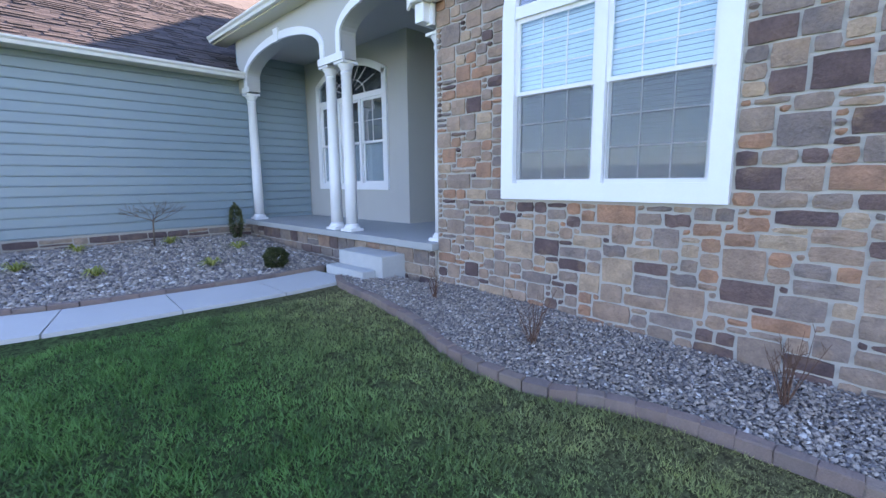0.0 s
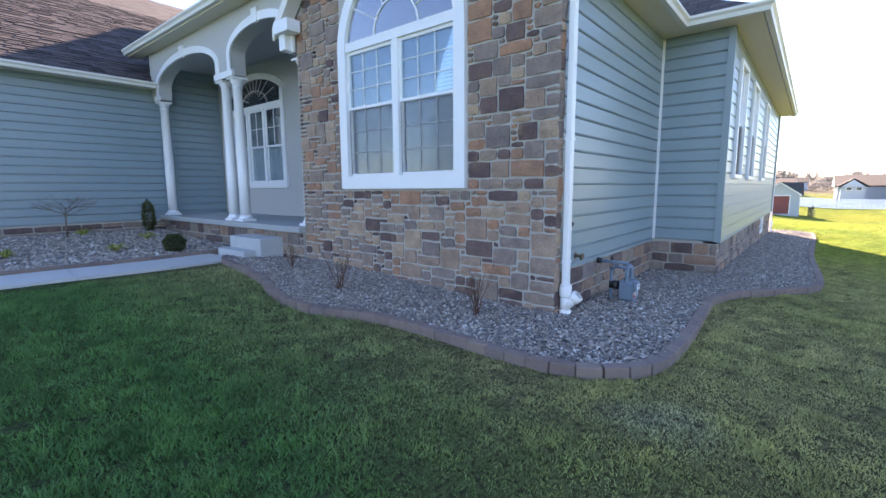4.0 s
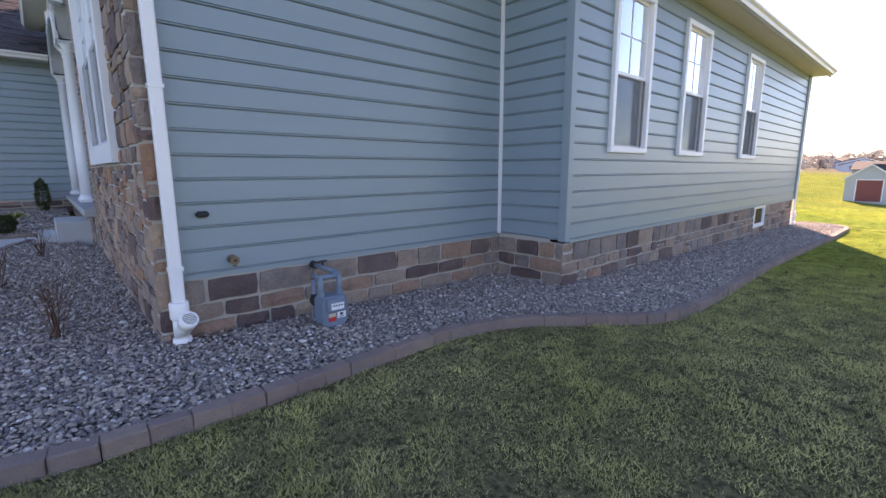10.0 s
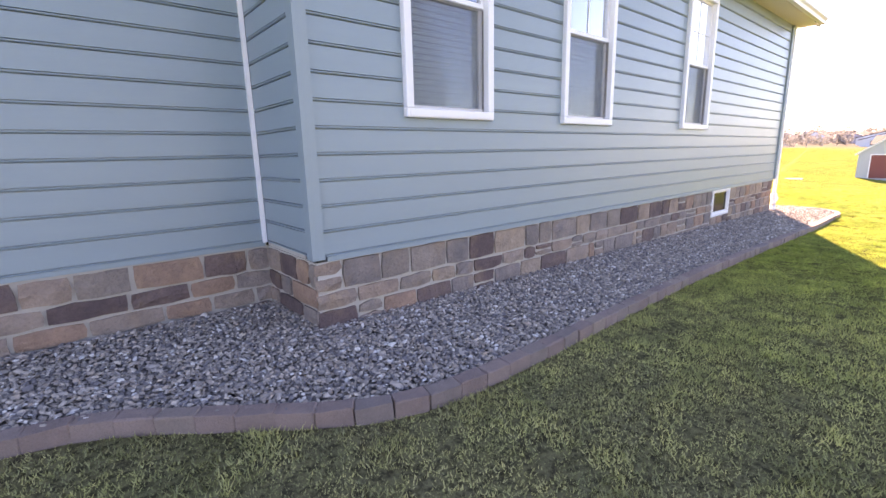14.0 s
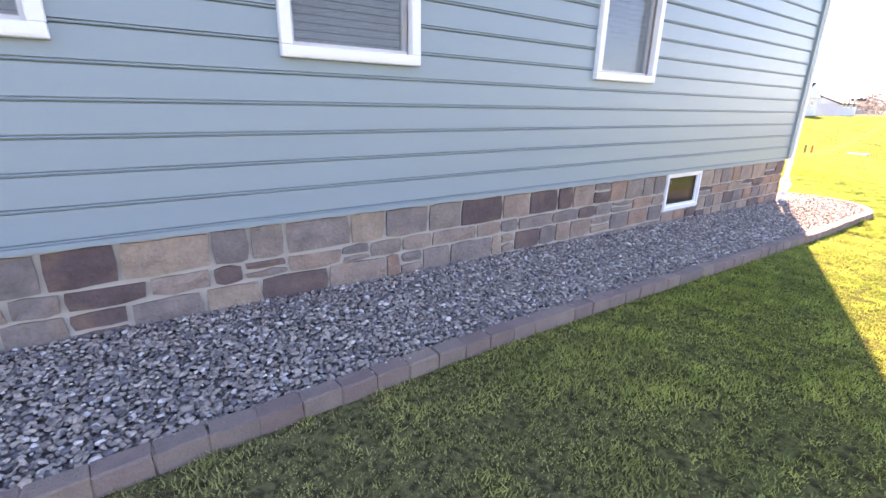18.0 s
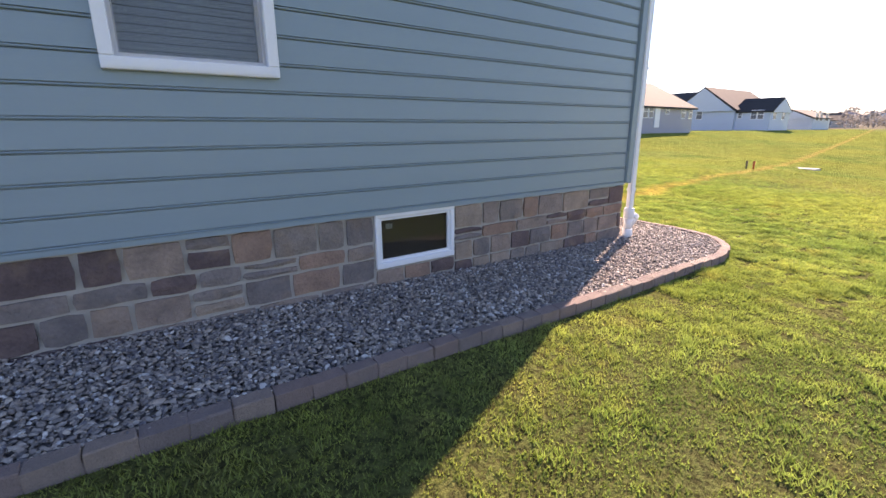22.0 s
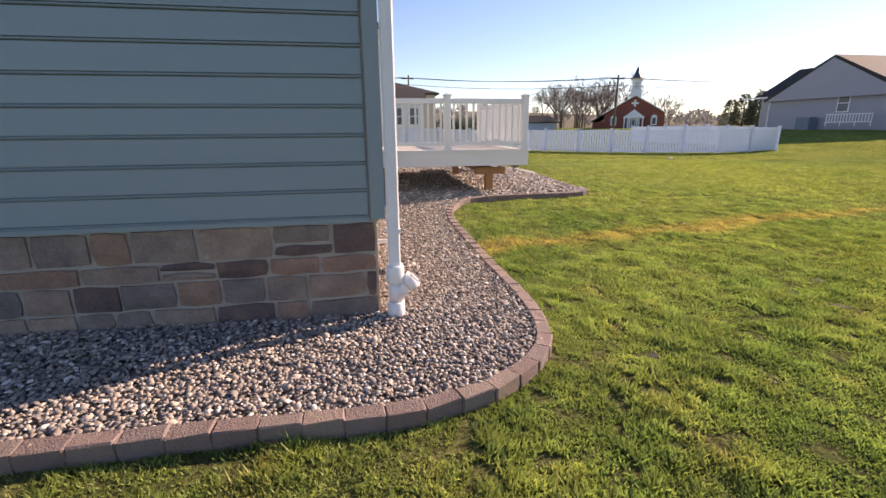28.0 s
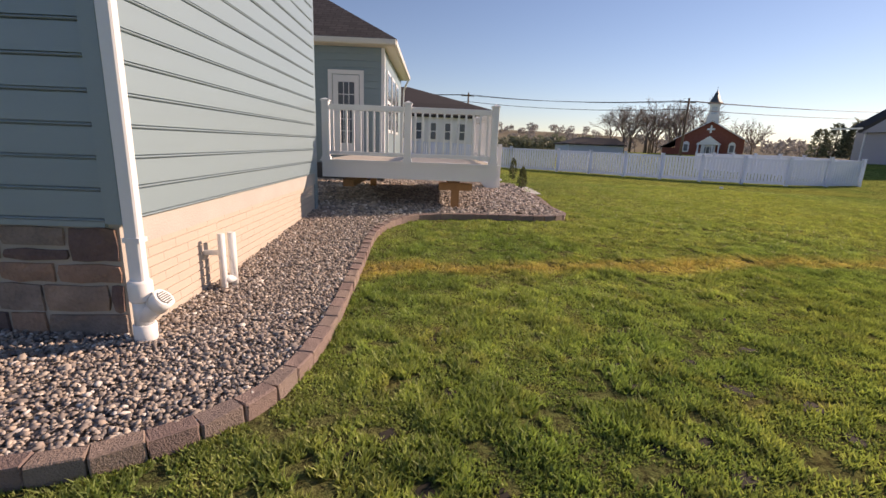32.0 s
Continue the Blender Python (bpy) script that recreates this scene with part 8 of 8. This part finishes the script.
for k in range(330):
    a = radians(rng0.uniform(-28, 100))
    r = rng0.uniform(190, 620)
    spots.append((r * math.cos(a), r * math.sin(a), rng0.uniform(3.5, 7) * (0.7 + r / 900)))
for k in range(420):
    a, r = radians(rng0.uniform(-26, 30)), rng0.uniform(260, 600)
    spots.append((r * math.cos(a), r * math.sin(a), rng0.uniform(2.5, 5.0)))
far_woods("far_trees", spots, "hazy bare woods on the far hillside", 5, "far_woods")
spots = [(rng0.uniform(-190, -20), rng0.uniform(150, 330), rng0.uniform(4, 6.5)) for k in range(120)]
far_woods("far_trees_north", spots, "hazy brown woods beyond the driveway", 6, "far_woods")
spots = [(rng0.uniform(24, 66), 118 + rng0.uniform(-4, 8), rng0.uniform(2.5, 4.5)) for k in range(40)]
far_woods("hedge_row", spots, "dark evergreen hedge row behind the fence", 7, "pine")

# houses on the far hillside, each its own thing
HILL = random.Random(13)
for k in range(34):
    a, r = radians(HILL.uniform(-20, 26)), HILL.uniform(225, 430)
    x, y = r * math.cos(a), r * math.sin(a)
    z = float(ground_z(x, y))
    w, d = HILL.uniform(10, 18), HILL.uniform(8, 12)
    hh = house(x, x + d, y - w / 2, y + w / 2, z, z + HILL.uniform(2.2, 3.4), z + HILL.uniform(4.6, 6.2), HILL.choice("xy"), HILL.choice(["hazed_pale_wall", "tan_wall", "hazed_grey_wall", "hazed_pale_wall"]), HILL.choice(["shingle", "shingle_dark"]), "small far house on the hillside", group="hillside houses")
    for j in range(3):
        window_on(hh, "y", x, -1, y - w / 2 + 1 + j * (w - 3) / 2.5, z + 1.0, 1.4, 1.5)


def marker_post(x, y, colour, label):
    z = float(ground_z(x, y))
    p = thing("marker_post", (x, y, z), label, "marker post", "marker posts")
    bm = bmesh.new()
    tube(bm, (x, y, z - 0.1), (x, y, z + 0.30), 0.04, 0.04, 8)
    part("post", bm, colour, p)
    bm = bmesh.new()
    tube(bm, (x, y, z + 0.30), (x, y, z + 0.34), 0.045, 0.035, 8)
    part("cap", bm, colour, p)


marker_post(36.85, 3.62, "orange", "short orange utility marker post in the lawn")
marker_post(36.65, 3.82, "bark", "short weathered marker stake in the lawn")


def post_lamp():
    x, y = -3.87, 30.0
    z = float(ground_z(x, y))
    p = thing("post_lamp", (x, y, z), "black lantern on a post beyond the driveway", "lamp")
    bm = bmesh.new()
    tube(bm, (x, y, z - 0.1), (x, y, z + 2.0), 0.05, 0.04, 8)
    part("post", bm, "black", p)
    bm = bmesh.new()
    lathe(bm, x, y, [(0.09, z + 2.0), (0.15, z + 2.35)], 6)
    part("shade", bm, "glass_clear", p)
    bm = bmesh.new()
    lathe(bm, x, y, [(0.19, z + 2.35), (0.12, z + 2.47), (0.02, z + 2.58)], 8)
    part("cap", bm, "black", p)


post_lamp()


def lawn_scrap(x, y):
    z = float(ground_z(x, y))
    p = thing("plastic_scrap", (x, y, z), "small crumpled white plastic scrap on the lawn", "litter")
    bm = bmesh.new()
    box(bm, x - 0.07, x + 0.08, y - 0.05, y + 0.05, z - 0.005, z + 0.09, bevel=0.025)
    part("sheet", bm, "white", p)



lawn_scrap(34.5, 15.4)
lawn_scrap(26.0, -4.8)


def utility_cover():
    x, y = 42.0, 3.3
    z = float(ground_z(x, y))
    p = thing("utility_cover", (x, y, z), "pale flat concrete utility cover flush in the lawn", "utility cover")
    bm = bmesh.new()
    box(bm, x - 0.4, x + 0.4, y - 0.55, y + 0.55, z - 0.1, z + 0.02, bevel=0.006)
    part("slab", bm, "slab", p)
    bm = bmesh.new()
    tube(bm, (x, y, z + 0.02), (x, y, z + 0.03), 0.25, seg=16)
    part("lid", bm, "slab", p)


utility_cover()


# ---- shingles of the garage roof ----
def garage_shingles():
    roof = bpy.data.objects["roof_garage_front"]
    rng = random.Random(31)
    up = Vector((0, 9.38, 5.38)).normalized()
    nor = Vector((0, -up.z, up.y))
    base = Vector((0, 10.85, 4.025))
    step = 0.16
    widths = (0.2, 0.26, 0.33, 0.4)

    def wedge(w, lift):
        pts = [(-w / 2, 0.0, 0.001), (w / 2, 0.0, 0.001), (w / 2, step + 0.02, 0.001), (-w / 2, step + 0.02, 0.001), (-w / 2, 0.0, lift), (w / 2, 0.0, lift), (w / 2, step + 0.02, 0.004), (-w / 2, step + 0.02, 0.004)]
        return pts, [(4, 5, 6, 7), (0, 1, 5, 4), (1, 2, 6, 5), (3, 0, 4, 7)]
    turn = Matrix((Vector((1, 0, 0)), up, nor)).transposed()
    cache = {}
    V, F = [], []
    for row in range(48):
        s = row * step
        y = base.y + up.y * s
        x, x1 = -0.95, (4.30 if y < 11.55 else min(y - 7.2, 7.8))
        while x < x1 - 0.1:
            w = rng.choice(widths if x > -0.9 else (0.13, 0.2, 0.26, 0.33))
            c = x + w / 2
            x += w
            lift = rng.choice((0.007, 0.009, 0.022, 0.026))
            at = base + up * s + Vector((c, 0, 0)) + nor * 0.002
            pts, faces = wedge(w - 0.010, lift)
            if row < 16:
                key = (w, lift)
                if key not in cache:
                    me = bpy.data.meshes.new("shingle")
                    me.from_pydata([turn @ Vector(p) * U for p in pts], [], faces)
                    me.materials.append(M["tab"])
                    cache[key] = me
                ob = new("shingle", cache[key])
                ob.location = at * U
                ob.parent = roof
            else:
                n = len(V)
                V += [tuple(at + turn @ Vector(p)) for p in pts]
                F += [tuple(n + k for k in f) for f in faces]
    rest = mesh_from("shingle_field", np.array(V), np.array(F), "tab_bulk", roof)
    tagged(rest, kind="stuff")


garage_shingles()
